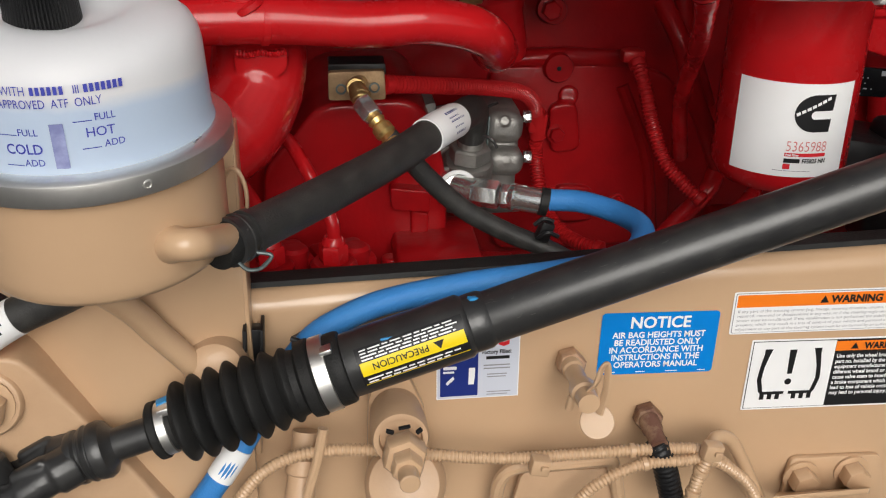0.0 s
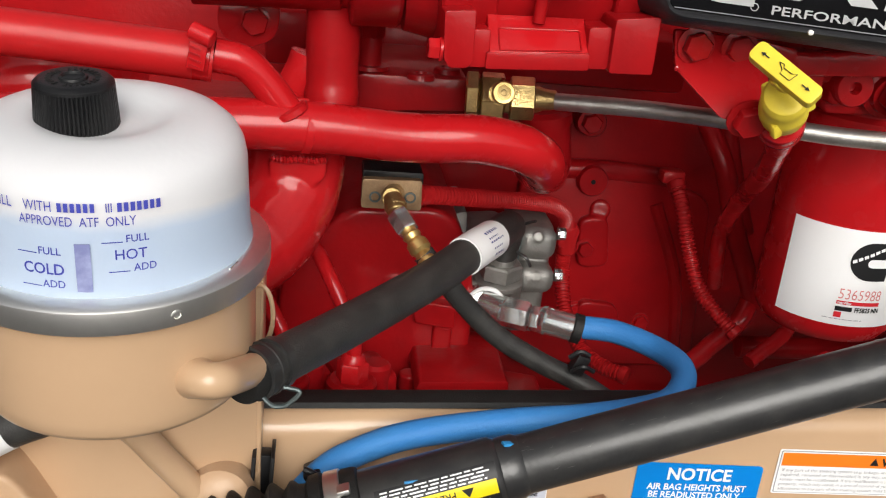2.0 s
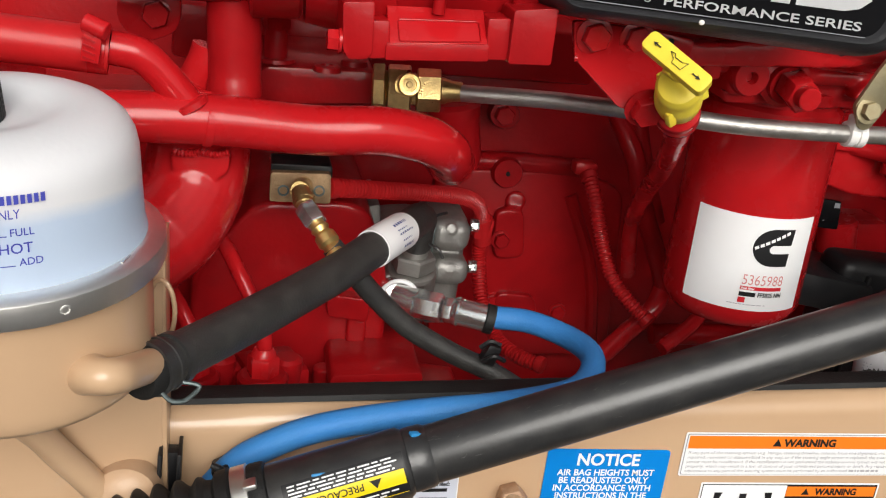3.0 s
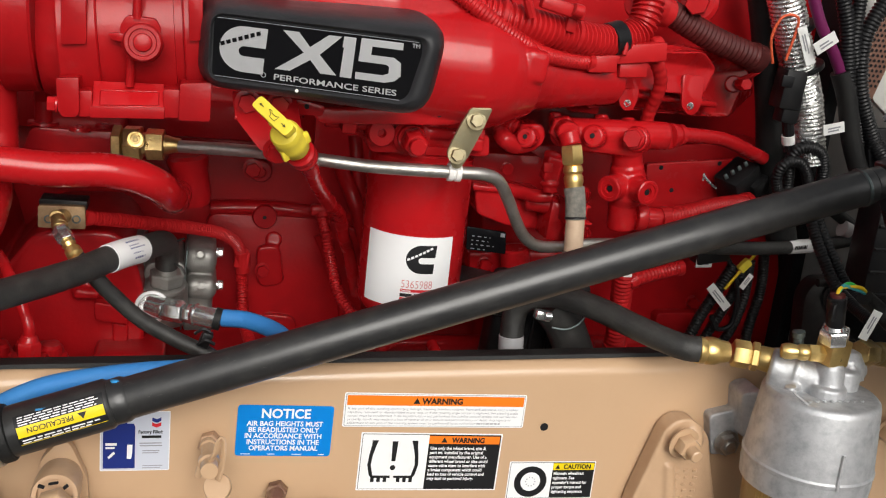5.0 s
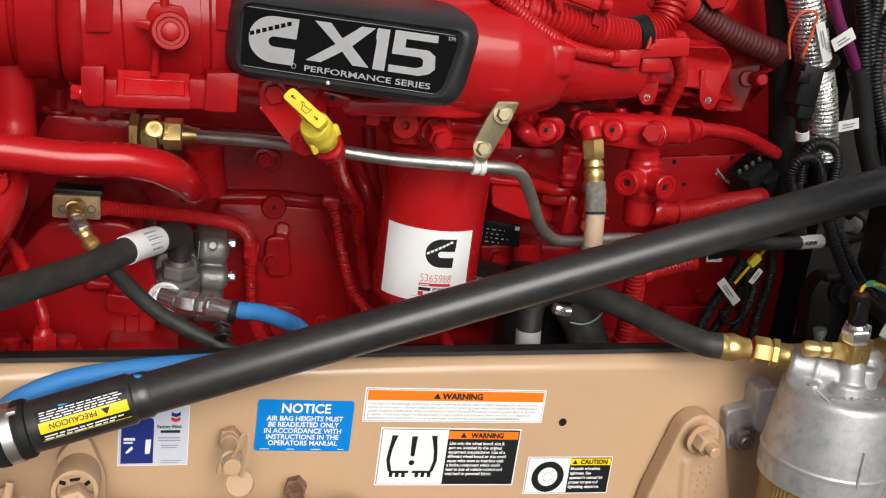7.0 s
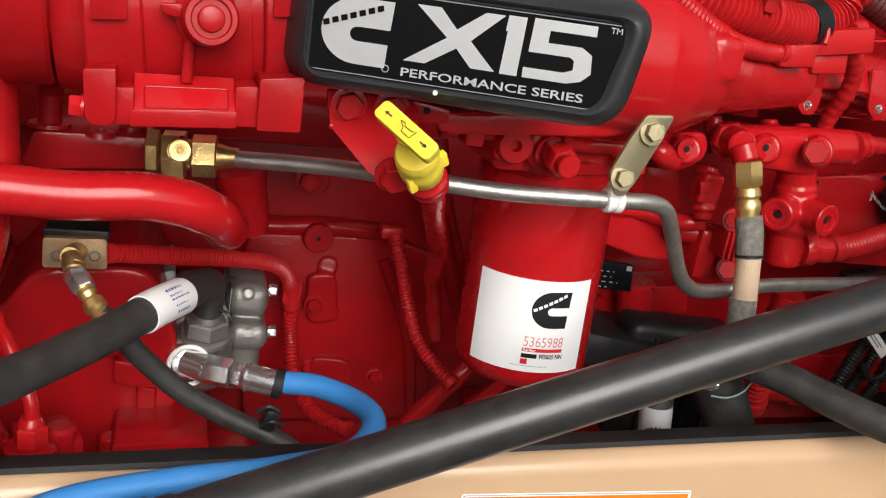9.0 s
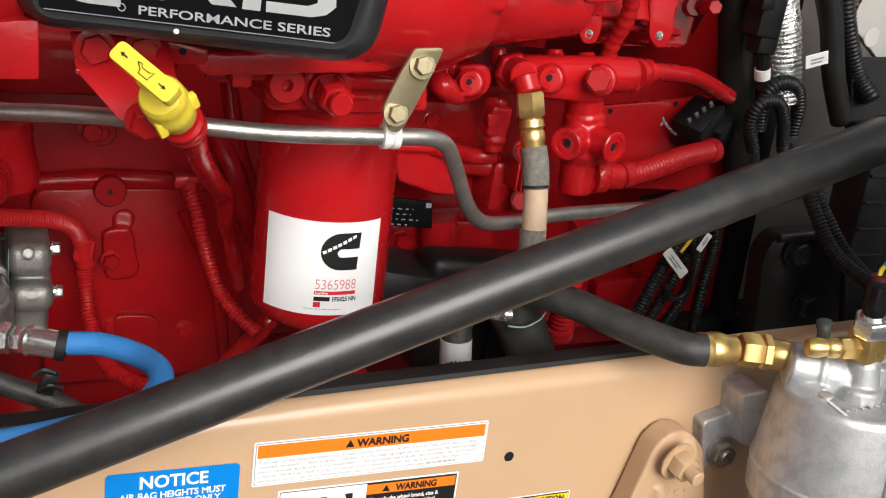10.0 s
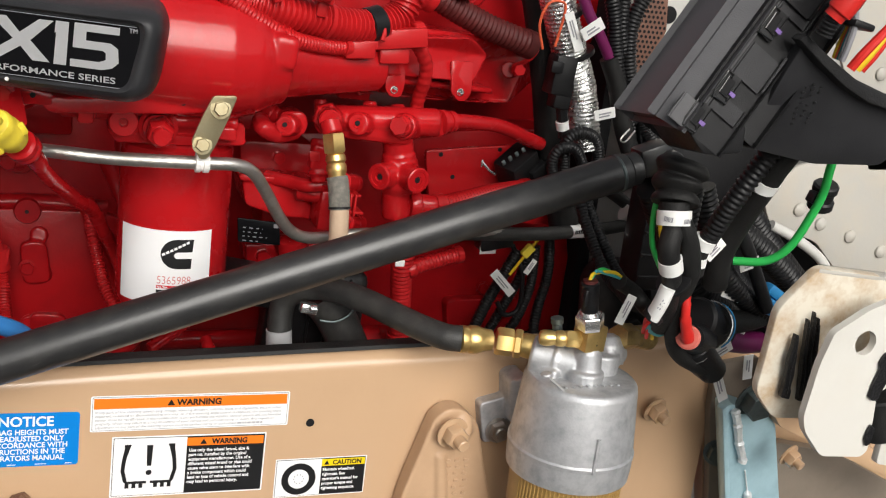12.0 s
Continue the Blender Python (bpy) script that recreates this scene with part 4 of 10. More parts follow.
# ---- return hose from the reservoir to the pump ----
hose = thing("return_hose", "black rubber hose with a white printed band", "hose", (-0.1828, -0.114, 1.078))
line = [(-0.204, -0.128, 1.059), (-0.1991, -0.126, 1.063), (-0.1365, -0.046, 1.062), (-0.0795, 0.035, 1.06), (-0.0396, 0.0914, 1.0635), (-0.014, 0.138, 1.0595), (0.0, 0.168, 1.0565), (0.0075, 0.19, 1.049), (0.009, 0.204, 1.034), (0.0088, 0.211, 1.017)]
part("hose", tube(line[1:], [0.0143] * 52 + [0.0142] * 10 + [0.0136] * 19, 24, 10), HOSE, hose)
d = (Vector(line[2]) - Vector(line[1])).normalized()
p = Vector(line[1])
part("hose_end", lathe(p - d * 0.005, p + d, [(0, 0.0105), (0.0003, 0.0136), (0.002, 0.0146), (0.016, 0.0148), (0.018, 0.0143)], 28), RUBBER, hose)
part("spring_clamp", merge(lathe(p + d * 0.006, p + d, [(0, 0.0146), (0.0004, 0.0166), (0.0022, 0.0166), (0.0026, 0.0158), (0.0084, 0.0158), (0.0088, 0.0166), (0.0106, 0.0166), (0.011, 0.0146)], 28), lathe(p + d * 0.022, p + d, [(0, 0.0142), (0.0004, 0.0162), (0.0056, 0.0162), (0.006, 0.0142)], 28), box(p + d * 0.018 + Vector((0.0, -0.0145, 0.004)), (0.018, 0.003, 0.008), (10, -20, 30), 0.001)), BLACK_PAINT, hose, "black spring clamp")
part("clamp_loop", tube([p + d * 0.01 + Vector(o) * 0.82 + Vector((0.001, 0, 0.0015)) for o in ((0.004, -0.013, -0.014), (0.010, -0.015, -0.019), (0.016, -0.015, -0.020), (0.0215, -0.013, -0.019), (0.0285, -0.011, -0.0125), (0.028, -0.01, -0.0095), (0.018, -0.009, -0.008))], 0.0014, 8), DARK_STEEL, hose, "bare wire clamp ear")
a, b = Vector((-0.0475, 0.077, 1.0647)), Vector((-0.0195, 0.128, 1.0605))
band = [p for p in spline(line[1:], 24) if a.y <= p.y <= b.y]
lab = part("white_band", sweep(bmesh.new(), band, 0.0155, 32), WHITE_PAPER, hose, "white wrap label")
ud = (b - a).normalized()


def on_hose(u, v, lift=0.0):
    n = ud.cross(UP).normalized()
    w = v / 0.0155 + radians(20)
    c = along(band, u / hl)
    return c + (n * math.cos(w) + n.cross(ud) * math.sin(w)) * (0.0155 + lift)


hl = (b - a).length
for v, f0, f1, tall in ((0.0108, 0.3, 0.7, 0.0024), (0.0062, 0.3, 0.6, 0.0014), (0.0030, 0.3, 0.75, 0.0014), (-0.0025, 0.35, 0.65, 0.0014), (-0.0085, 0.4, 0.75, 0.0022)):
    part("print", bars(on_hose, hl * f0, v, hl * f1, v + tall, 1, 0.0004, 1, 0, 3, 0.0016), NAVY, lab)
part("elbow_clamp", tube([(0.016, 0.19, 1.05), (0.022, 0.185, 1.056), (0.028, 0.18, 1.06)], 0.0014, 6), BLACK_PAINT, hose)
part("elbow_clamp", tube([(0.018, 0.196, 1.024), (0.026, 0.19, 1.021), (0.031, 0.19, 1.013)], 0.0014, 6), BLACK_PAINT, hose)

# second hose with a barcode band, passing behind the can
hose = thing("suction_hose", "black hose with a white barcode band under the reservoir", "hose", (-0.3607, -0.096, 0.9844))
line = [(-0.4338, -0.056, 0.9122), (-0.3875, -0.056, 0.9575), (-0.3544, -0.056, 0.9809), (-0.3219, -0.056, 0.996), (-0.2783, -0.06, 1.019)]
part("hose", tube(line, 0.0138, 22), HOSE, hose)
a, b = Vector((-0.3944, -0.056, 0.9504)), Vector((-0.3496, -0.056, 0.984))
band = [p for p in spline(line, 24) if a.x <= p.x <= b.x]
lab = part("white_band", sweep(bmesh.new(), band, 0.0143, 32), WHITE_PAPER, hose, "white barcode label")
ud = (b - a).normalized()


def on_band(u, v, lift=0.0):
    n = ud.cross(UP).normalized()
    w = v / 0.0143 + radians(30)
    c = along(band, u / (b - a).length)
    return c + (n * math.cos(w) + n.cross(ud) * math.sin(w)) * (0.0143 + lift)


rnd = random.Random(4)
u = 0.008
while u < 0.05:
    t = rnd.choice((0.0006, 0.0009, 0.0014))
    code = bmesh.new()
    edge = [[code.verts.new(on_band(q, 0.002 * k - 0.004, 0.0004)) for k in range(7)] for q in (u, u + t)]
    for k in range(6):
        code.faces.new((edge[0][k], edge[1][k], edge[1][k + 1], edge[0][k + 1]))
    part("barcode_stroke", code, BLACK_PRINT, lab)
    u += t + rnd.choice((0.0006, 0.0009, 0.0013))
part("maker_bar", bars(on_band, 0.014, -0.0095, 0.044, -0.0065, 1, 0.0004, 0.9, 0, 2, 0.0008), BLACK_PRINT, lab)

# ---- steering gear mount, lower left ----
gear = thing("steering_gear_mount", "beige painted cast arm with a large bolt", "steering bracket", (-0.3499, -0.06, 0.8954))
cast(part("arm", merge(slab(rounded([(-0.47, -0.06, 0.915), (-0.43, -0.06, 0.932), (-0.399, -0.06, 0.94), (-0.372, -0.06, 0.951), (-0.355, -0.06, 0.95), (-0.344, -0.06, 0.938), (-0.314, -0.06, 0.895), (-0.28, -0.06, 0.84), (-0.25, -0.06, 0.79), (-0.47, -0.06, 0.79)], 0.014), (0, 0.06, 0), 0.009, 4), slab(rounded([(-0.36, -0.052, 0.935), (-0.33, -0.052, 0.9), (-0.285, -0.052, 0.83), (-0.3, -0.052, 0.82), (-0.345, -0.052, 0.885)], 0.008), (0, 0.05, 0), 0.006, 3)), BEIGE_CAST, gear), 0.002, 5)
part("arm_boss", lathe((-0.38, -0.055, 0.915), (-0.376, -0.4, 0.99), [(0, 0.026), (0.01, 0.0255), (0.012, 0.024), (0.013, 0.02)], 32), BEIGE_CAST, gear)
bolt(gear, (-0.3792, -0.067, 0.9178), (0, -1, 0.15), 0.029, 0.014, BEIGE, 0.72)

# ---- parts low on the rail, seen below the shaft ----
tower = thing("castle_nut_fitting", "beige painted bushing with a castle nut and stem", "chassis fitting", (-0.0814, -0.06, 0.8551))
part("sleeve", lathe((-0.0817, -0.02, 0.8623), (-0.0814, -0.085, 0.8728), [(0, 0.021), (0.02, 0.0225), (0.045, 0.0225), (0.05, 0.021), (0.05, 0.017), (0.044, 0.016)], 32), BEIGE_CAST, tower)
part("castle_nut", merge(hexagon((-0.0802, -0.075, 0.8656), (-0.08, -0.095, 0.8688), 0.03), hexagon((-0.0798, -0.09, 0.8672), (-0.0794, -0.108, 0.8682), 0.021)), BEIGE, tower)
part("stem", rod((-0.0794, -0.105, 0.867), (-0.079, -0.122, 0.8673), 0.0078), BEIGE, tower)
part("paint_chips", merge(box((-0.0911, -0.088, 0.8907), (0.006, 0.003, 0.0028), (0, 20, 0), 0.0005), box((-0.0803, -0.088, 0.8939), (0.009, 0.003, 0.002), (0, -10, 0), 0.0005), box((-0.0694, -0.088, 0.8901), (0.005, 0.003, 0.003), (0, -40, 0), 0.0005)), DARK, tower)
part("base_flange", lathe((-0.0743, -0.03, 0.7996), (-0.0816, -0.09, 0.8405), [(0, 0.034), (0.03, 0.032), (0.036, 0.028), (0.04, 0.012)], 36), BEIGE_CAST, tower)
part("back_pad", slab(rounded([(-0.1032, -0.004, 0.8777), (-0.0826, -0.004, 0.9029), (-0.0734, -0.004, 0.8971), (-0.0566, -0.004, 0.8583), (-0.0524, -0.004, 0.7648), (-0.106, -0.004, 0.7695)], 0.01), (0, -0.012, 0), 0.003), BEIGE, tower)

valve = thing("air_test_valve", "beige painted valve with a round cap on a strap", "valve", (0.0649, -0.03, 0.899))
part("nut", hexagon((0.0643, -0.002, 0.893), (0.0617, -0.024, 0.8998), 0.021), BEIGE_RUST, valve)
part("stem", lathe((0.0609, -0.02, 0.8996), (0.0614, -0.075, 0.9004), [(0, 0.0085), (0.01, 0.009), (0.012, 0.0075), (0.034, 0.0075), (0.036, 0.0105), (0.045, 0.0105), (0.047, 0.0085), (0.06, 0.0085)], 20), BEIGE, valve)
part("cap_strap", tube([(0.0603, -0.07, 0.9034), (0.066, -0.078, 0.9181), (0.0685, -0.08, 0.9314), (0.0726, -0.08, 0.9346), (0.0737, -0.08, 0.9138), (0.0703, -0.078, 0.89)], 0.0035, 8, 8, 0.5), BEIGE, valve)
part("cap", lathe((0.0714, -0.072, 0.8782), (-0.0097, -0.3, 1.037), [(0, 0.0128), (0.001, 0.0136), (0.006, 0.0136), (0.007, 0.0128)], 28), BEIGE, valve)
part("lug", box((0.0521, -0.06, 0.8893), (0.007, 0.006, 0.014), (0, 10, 0), 0.003), BEIGE, valve)

port = thing("rail_air_port", "worn brass-coloured air fitting feeding a black line", "air fitting", (0.1342, -0.012, 0.8392))
part("nut", hexagon((0.1364, -0.001, 0.8346), (0.1334, -0.02, 0.84), 0.021), RUSTY, port)
part("stem", lathe((0.1331, -0.018, 0.8398), (0.1344, -0.045, 0.8334), [(0, 0.009), (0.012, 0.0088), (0.014, 0.0075), (0.03, 0.0075)], 18), RUSTY, port)
part("black_line", loom([(0.1328, -0.04, 0.8328), (0.1404, -0.045, 0.816), (0.1542, -0.045, 0.7681)], 0.0105, 0.0045, 0.06), BLACK_PLASTIC, port)

bracket = thing("two_bolt_bracket", "beige steel bracket with two large bolts", "bracket", (0.3127, -0.01, 0.7707))
part("plate", slab(rounded([(0.2746, -0.0005, 0.7817), (0.3611, -0.0005, 0.78), (0.374, -0.0005, 0.72), (0.271, -0.0005, 0.729)], 0.008), (0, -0.006, 0), 0.0015), BEIGE, bracket)
part("shelf", slab([(0.2674, -0.007, 0.7459), (0.3575, -0.007, 0.7433), (0.3262, -0.05, 0.7787), (0.2393, -0.05, 0.7765)], (0, 0, -0.006), 0.001), BEIGE, bracket)
bolt(bracket, (0.286, -0.0065, 0.7628), (0, -1, -0.1), 0.022, 0.016, BEIGE, 0.75)
bolt(bracket, (0.3338, -0.0065, 0.7652), (0, -1, -0.1), 0.022, 0.016, BEIGE, 0.75)

lower = thing("lower_bracket", "beige painted bracket low on the rail", "bracket", (0.0529, -0.02, 0.7753))
part("frame", tube([(0.0042, -0.02, 0.7616), (0.0066, -0.025, 0.7919), (0.0197, -0.028, 0.8063), (0.0536, -0.028, 0.8071), (0.0962, -0.025, 0.8061), (0.1044, -0.025, 0.7985), (0.1156, -0.02, 0.7517)], 0.006, 10), BEIGE, lower)
part("gusset", slab(rounded([(0.0264, -0.012, 0.7923), (0.1065, -0.012, 0.7917), (0.1161, -0.012, 0.7454), (0.0186, -0.012, 0.754)], 0.006), (0, -0.006, 0), 0.0015), BEIGE_CAST, lower)

spare = thing("pipe_elbow_fitting", "beige painted pipe fitting behind the rubber boot", "pipe fitting", (-0.1571, -0.03, 0.8396))
part("body", lathe((-0.1543, -0.02, 0.8486), (-0.1606, -0.04, 0.8033), [(0, 0.011), (0.02, 0.011), (0.022, 0.014), (0.034, 0.014), (0.036, 0.0115), (0.06, 0.0125), (0.07, 0.0125)], 24), BEIGE_CAST, spare)
part("tail", tube([(-0.1402, -0.05, 0.8708), (-0.1453, -0.055, 0.8459), (-0.155, -0.06, 0.8129)], 0.0042, 10), BEIGE, spare)


def beige_loom(points, r, label="beige painted corrugated wiring sleeve"):
    ob = single("wiring_sleeve", loom(points, r, 0.0034, 0.26), BEIGE, label, "wiring sleeve", "beige wiring sleeves", "", 60)
    run = spline([Vector(p) for p in points], 8)
    for share in (0.34, 0.66):
        c, q = along(run, share), along(run, share + 0.02)
        part("tie_band", lathe(c, q, [(0, r * 0.9), (0.0003, r * 1.16), (0.0042, r * 1.16), (0.0045, r * 0.9)], 18), BEIGE, ob)
    return ob


beige_loom([(-0.2113, -0.05, 0.8045), (-0.1882, -0.05, 0.8324), (-0.1573, -0.05, 0.8475), (-0.1135, -0.05, 0.8488), (-0.06, -0.05, 0.8409), (0.0054, -0.045, 0.8289), (0.0762, -0.045, 0.8289), (0.1291, -0.045, 0.8293), (0.1737, -0.045, 0.8248), (0.2079, -0.045, 0.7961), (0.2312, -0.045, 0.7613)], 0.0052)
beige_loom([(0.0639, -0.052, 0.7817), (0.0837, -0.052, 0.803), (0.1181, -0.052, 0.8195), (0.1544, -0.052, 0.8211), (0.1784, -0.05, 0.8195), (0.2107, -0.05, 0.7967), (0.2309, -0.05, 0.7653)], 0.0052)
beige_loom([(0.1772, -0.055, 0.8344), (0.1677, -0.055, 0.804), (0.1624, -0.055, 0.7694)], 0.0058)
single("wire_tail", tube([(0.1814, -0.04, 0.8263), (0.1893, -0.035, 0.8308), (0.2054, -0.03, 0.8204), (0.227, -0.03, 0.7803), (0.2426, -0.03, 0.7484)], 0.0058, 12), BEIGE, "beige painted cable bending down from a tie", "cable")
for c in ((0.1751, -0.058, 0.8339), (0.0325, -0.054, 0.8267)):
    single("cable_tie_block", merge(box(c, (0.016, 0.012, 0.015), (0, 10, 0), 0.002), box(Vector(c) + Vector((0.003, -0.007, 0.001)), (0.006, 0.003, 0.004), (0, 10, 0), 0.0006)), BEIGE, "beige painted cable tie head", "cable tie", "cable ties on the rail")

# ---- blue pressure hose ----
blue = thing("blue_hose", "bright blue hydraulic hose with crimped steel end", "hose", (0.0811, 0.145, 0.9741))
line = [(0.0747, 0.145, 0.9765), (0.1022, 0.135, 0.9778), (0.1299, 0.11, 0.9764), (0.14, 0.075, 0.978), (0.1316, 0.045, 0.9753), (0.1065, 0.02, 0.9723), (0.0432, -0.014, 0.9798), (-0.0236, -0.018, 0.9748), (-0.0879, -0.018, 0.963), (-0.1272, -0.018, 0.9465), (-0.1505, -0.02, 0.9299), (-0.1769, -0.028, 0.8975), (-0.1996, -0.046, 0.8646), (-0.2177, -0.054, 0.8394), (-0.2434, -0.058, 0.8028)]
part("hose", tube(line, 0.0102, 20, 10), BLUE_HOSE, blue)
part("tie", merge(box((-0.1542, -0.02, 0.9306), (0.014, 0.018, 0.012), (0, -30, 0), 0.002), tube([(-0.1625, -0.034, 0.943), (-0.1542, -0.036, 0.9398), (-0.1477, -0.034, 0.9294)], 0.0022, 8)), BLACK_PLASTIC, blue, "black cable tie")
part("label", lathe((-0.2215, -0.0545, 0.8337), (-0.2041, -0.049, 0.8588), [(0, 0.0104), (0.0001, 0.0109), (0.03, 0.0109), (0.0301, 0.0104)], 24), WHITE_PAPER, blue, "white paper label")


# ---- engine block and gear housing ----
engine = thing("engine", "red painted diesel engine block with cast ribs", "engine", (0.2, 0.45, 0.6))
part("block", box((0.16, 0.6, 0.95), (1.5, 0.38, 0.95), (0, 0, 0), 0.01), RED_CAST, engine)
part("head", box((0.35, 0.56, 1.42), (1.15, 0.4, 0.2), (0, 0, 0), 0.012), RED_CAST, engine)
part("oil_pan", box((0.2, 0.52, 0.62), (1.3, 0.3, 0.3), (0, 0, 0), 0.03), RED_CAST, engine)
part("block_web", slab(rounded([(0.0546, 0.395, 1.037), (0.2157, 0.395, 1.038), (0.2737, 0.395, 1.021), (0.286, 0.395, 0.8134), (0.0673, 0.395, 0.8108)], 0.02), (0, 0.03, 0), 0.006, 3), RED_CAST, engine)
for p, r, hole in (((0.1335, 0.396, 1.036), 0.0165, 0.0), ((0.1245, 0.4, 1.099), 0.015, 0.005)):
    boss(p, (0, -1, 0.05), r, 0.012, hole, RED_CAST, engine, "core_plug")
part("plug_bore", lathe((0.133, 0.3835, 1.0365), (0.133, 0, 1.08), [(0, 0.0026), (0.0005, 0.0022), (0.0006, 0.001)], 14), DARK, engine)
cast(part("bolt_pad", merge(slab(rounded([(0.1241, 0.397, 0.9953), (0.1571, 0.397, 0.9976), (0.1651, 0.397, 0.9391), (0.129, 0.397, 0.936)], 0.012), (0, -0.014, 0), 0.004, 2), rod((0.1502, 0.41, 1.0), (0.1475, 0.389, 1.004), 0.012), rod((0.158, 0.41, 0.945), (0.1555, 0.391, 0.949), 0.01)), RED_CAST, engine), 0.002, 12)
bolt(engine, (0.1345, 0.384, 0.9605), (0, -1, 0), 0.015, 0.008, RED_CAST, 0.75)
part("cast_shelf", tube([(0.0607, 0.4045, 1.041), (0.1133, 0.4025, 1.045), (0.1558, 0.4025, 1.045), (0.2325, 0.4045, 1.039)], 0.011, 16), RED_CAST, engine)
bolt(engine, (0.1226, 0.388, 1.1), (0, -1, 0), 0.015, 0.008, RED, 0.7)
part("water_jacket_rib", slab(rounded([(0.1366, 0.397, 0.896), (0.1853, 0.397, 0.8922), (0.1912, 0.397, 0.8498), (0.1422, 0.397, 0.8487)], 0.014), (0, -0.012, 0), 0.006, 3), RED_CAST, engine)
part("cast_rib", tube([(0.2106, 0.397, 1.013), (0.2481, 0.397, 0.9247), (0.2646, 0.397, 0.824)], 0.008, 10), RED_CAST, engine)
for p in ((0.1373, 0.395, 0.8807), (0.2161, 0.395, 0.8699)):
    bolt(engine, p, (0, -1, 0), 0.015, 0.008, RED, 0.7)
bolt(engine, (0.1112, 0.352, 1.11), (0, -1, 0), 0.018, 0.012, RED, 0.75)
part("cast_elbow", lathe((0.027, 0.2, 1.155), (0.0377, 0.2, 1.093), [(0, 0.02), (0.004, 0.0235), (0.012, 0.0235), (0.015, 0.0215), (0.05, 0.0215), (0.06, 0.018)], 26), RED_CAST, engine)
part("lower_rail", merge(rod((0.2933, 0.3, 0.8888), (0.7045, 0.3, 0.8967), 0.012), rod((0.48, 0.27, 0.8975), (0.5912, 0.27, 0.8995), 0.016)), RED_CAST, engine)
part("side_cover", slab(rounded([(0.4115, 0.33, 1.166), (0.8553, 0.33, 1.199), (0.9376, 0.33, 0.8487), (0.4555, 0.33, 0.8429)], 0.02), (0, 0.08, 0), 0.01, 3), RED_CAST, engine)
part("cover_step", slab(rounded([(0.701, 0.31, 0.9403), (0.8191, 0.31, 0.9436), (0.834, 0.31, 0.8747), (0.714, 0.31, 0.8729)], 0.012), (0, 0.03, 0), 0.005, 3), RED_CAST, engine)
for p in ((0.7652, 0.33, 0.953), (0.7576, 0.31, 0.8919), (0.8349, 0.33, 0.9228), (0.4605, 0.33, 0.8828)):
    bolt(engine, p, (0, -1, 0), 0.016, 0.009, RED)
part("oil_line", merge(tube([(0.2801, 0.24, 0.9013), (0.3203, 0.26, 0.9238), (0.3517, 0.3, 0.9383)], 0.008, 12), tube([(0.3459, 0.22, 0.92), (0.3494, 0.2, 0.9124), (0.3638, 0.2, 0.8888)], 0.008, 12)), RED, engine)

# gear housing at the left, the sensor plate sits on it
housing = thing("gear_housing", "red painted cast gear housing with rounded shoulders", "engine housing", (-0.0993, 0.2, 0.9553))
cast(part("body", merge(slab(rounded([(-0.137, 0.2, 1.056), (-0.0376, 0.2, 1.06), (-0.0135, 0.2, 0.9824), (-0.0151, 0.2, 0.877), (-0.1978, 0.2, 0.8571), (-0.1882, 0.2, 0.9951), (-0.1644, 0.2, 1.018)], 0.03), (0, 0.2, 0), 0.012, 3), slab(rounded([(-0.4957, 0.24, 1.113), (-0.2094, 0.24, 1.112), (-0.1735, 0.24, 0.9908), (-0.1761, 0.24, 0.8224), (-0.5193, 0.24, 0.8085)], 0.03), (0, 0.2, 0), 0.012, 3), slab(rounded([(-0.0951, 0.19, 0.9907), (-0.0645, 0.19, 0.9895), (-0.066, 0.19, 0.9784), (-0.094, 0.19, 0.977)], 0.004), (0, 0.03, 0), 0.002)), RED_CAST, housing), 0.0032, 4)
cast(part("cast_block", merge(slab(rounded([(-0.0708, 0.185, 0.9772), (-0.0321, 0.185, 0.972), (-0.0326, 0.185, 0.9497), (-0.0698, 0.185, 0.9542)], 0.004), (0, 0.06, 0), 0.003), slab(rounded([(-0.0508, 0.195, 0.9488), (-0.0323, 0.195, 0.9459), (-0.033, 0.195, 0.8853), (-0.0491, 0.195, 0.8862)], 0.004), (0, 0.05, 0), 0.003), slab(rounded([(-0.033, 0.18, 0.922), (-0.0116, 0.18, 0.9198), (-0.0121, 0.18, 0.9044), (-0.0328, 0.18, 0.9067)], 0.003), (0, 0.05, 0), 0.003)), RED_CAST, housing), 0.0016, 3)
cast(part("lower_block", merge(slab(rounded([(-0.0449, 0.165, 0.9132), (-0.0058, 0.165, 0.9088), (-0.0073, 0.165, 0.878), (-0.0453, 0.165, 0.8807)], 0.004), (0, 0.05, 0), 0.003), rod((-0.0708, 0.17, 0.8959), (-0.0709, 0.17, 0.913), 0.01), slab(rounded([(-0.0076, 0.17, 0.8974), (0.0528, 0.15, 0.8992), (0.0536, 0.15, 0.8824), (-0.007, 0.17, 0.8751)], 0.003), (0, 0.05, 0), 0.003), box((-0.09, 0.24, 0.9153), (0.03, 0.05, 0.09), (0, 0, 0), 0.008)), RED_CAST, housing), 0.0018, 3)
part("foot", slab(rounded([(-0.0667, 0.13, 0.9249), (0.0123, 0.13, 0.9284), (0.0113, 0.13, 0.9161), (-0.0704, 0.13, 0.9115)], 0.004), (0, 0.1, 0), 0.003), RED_CAST, housing)
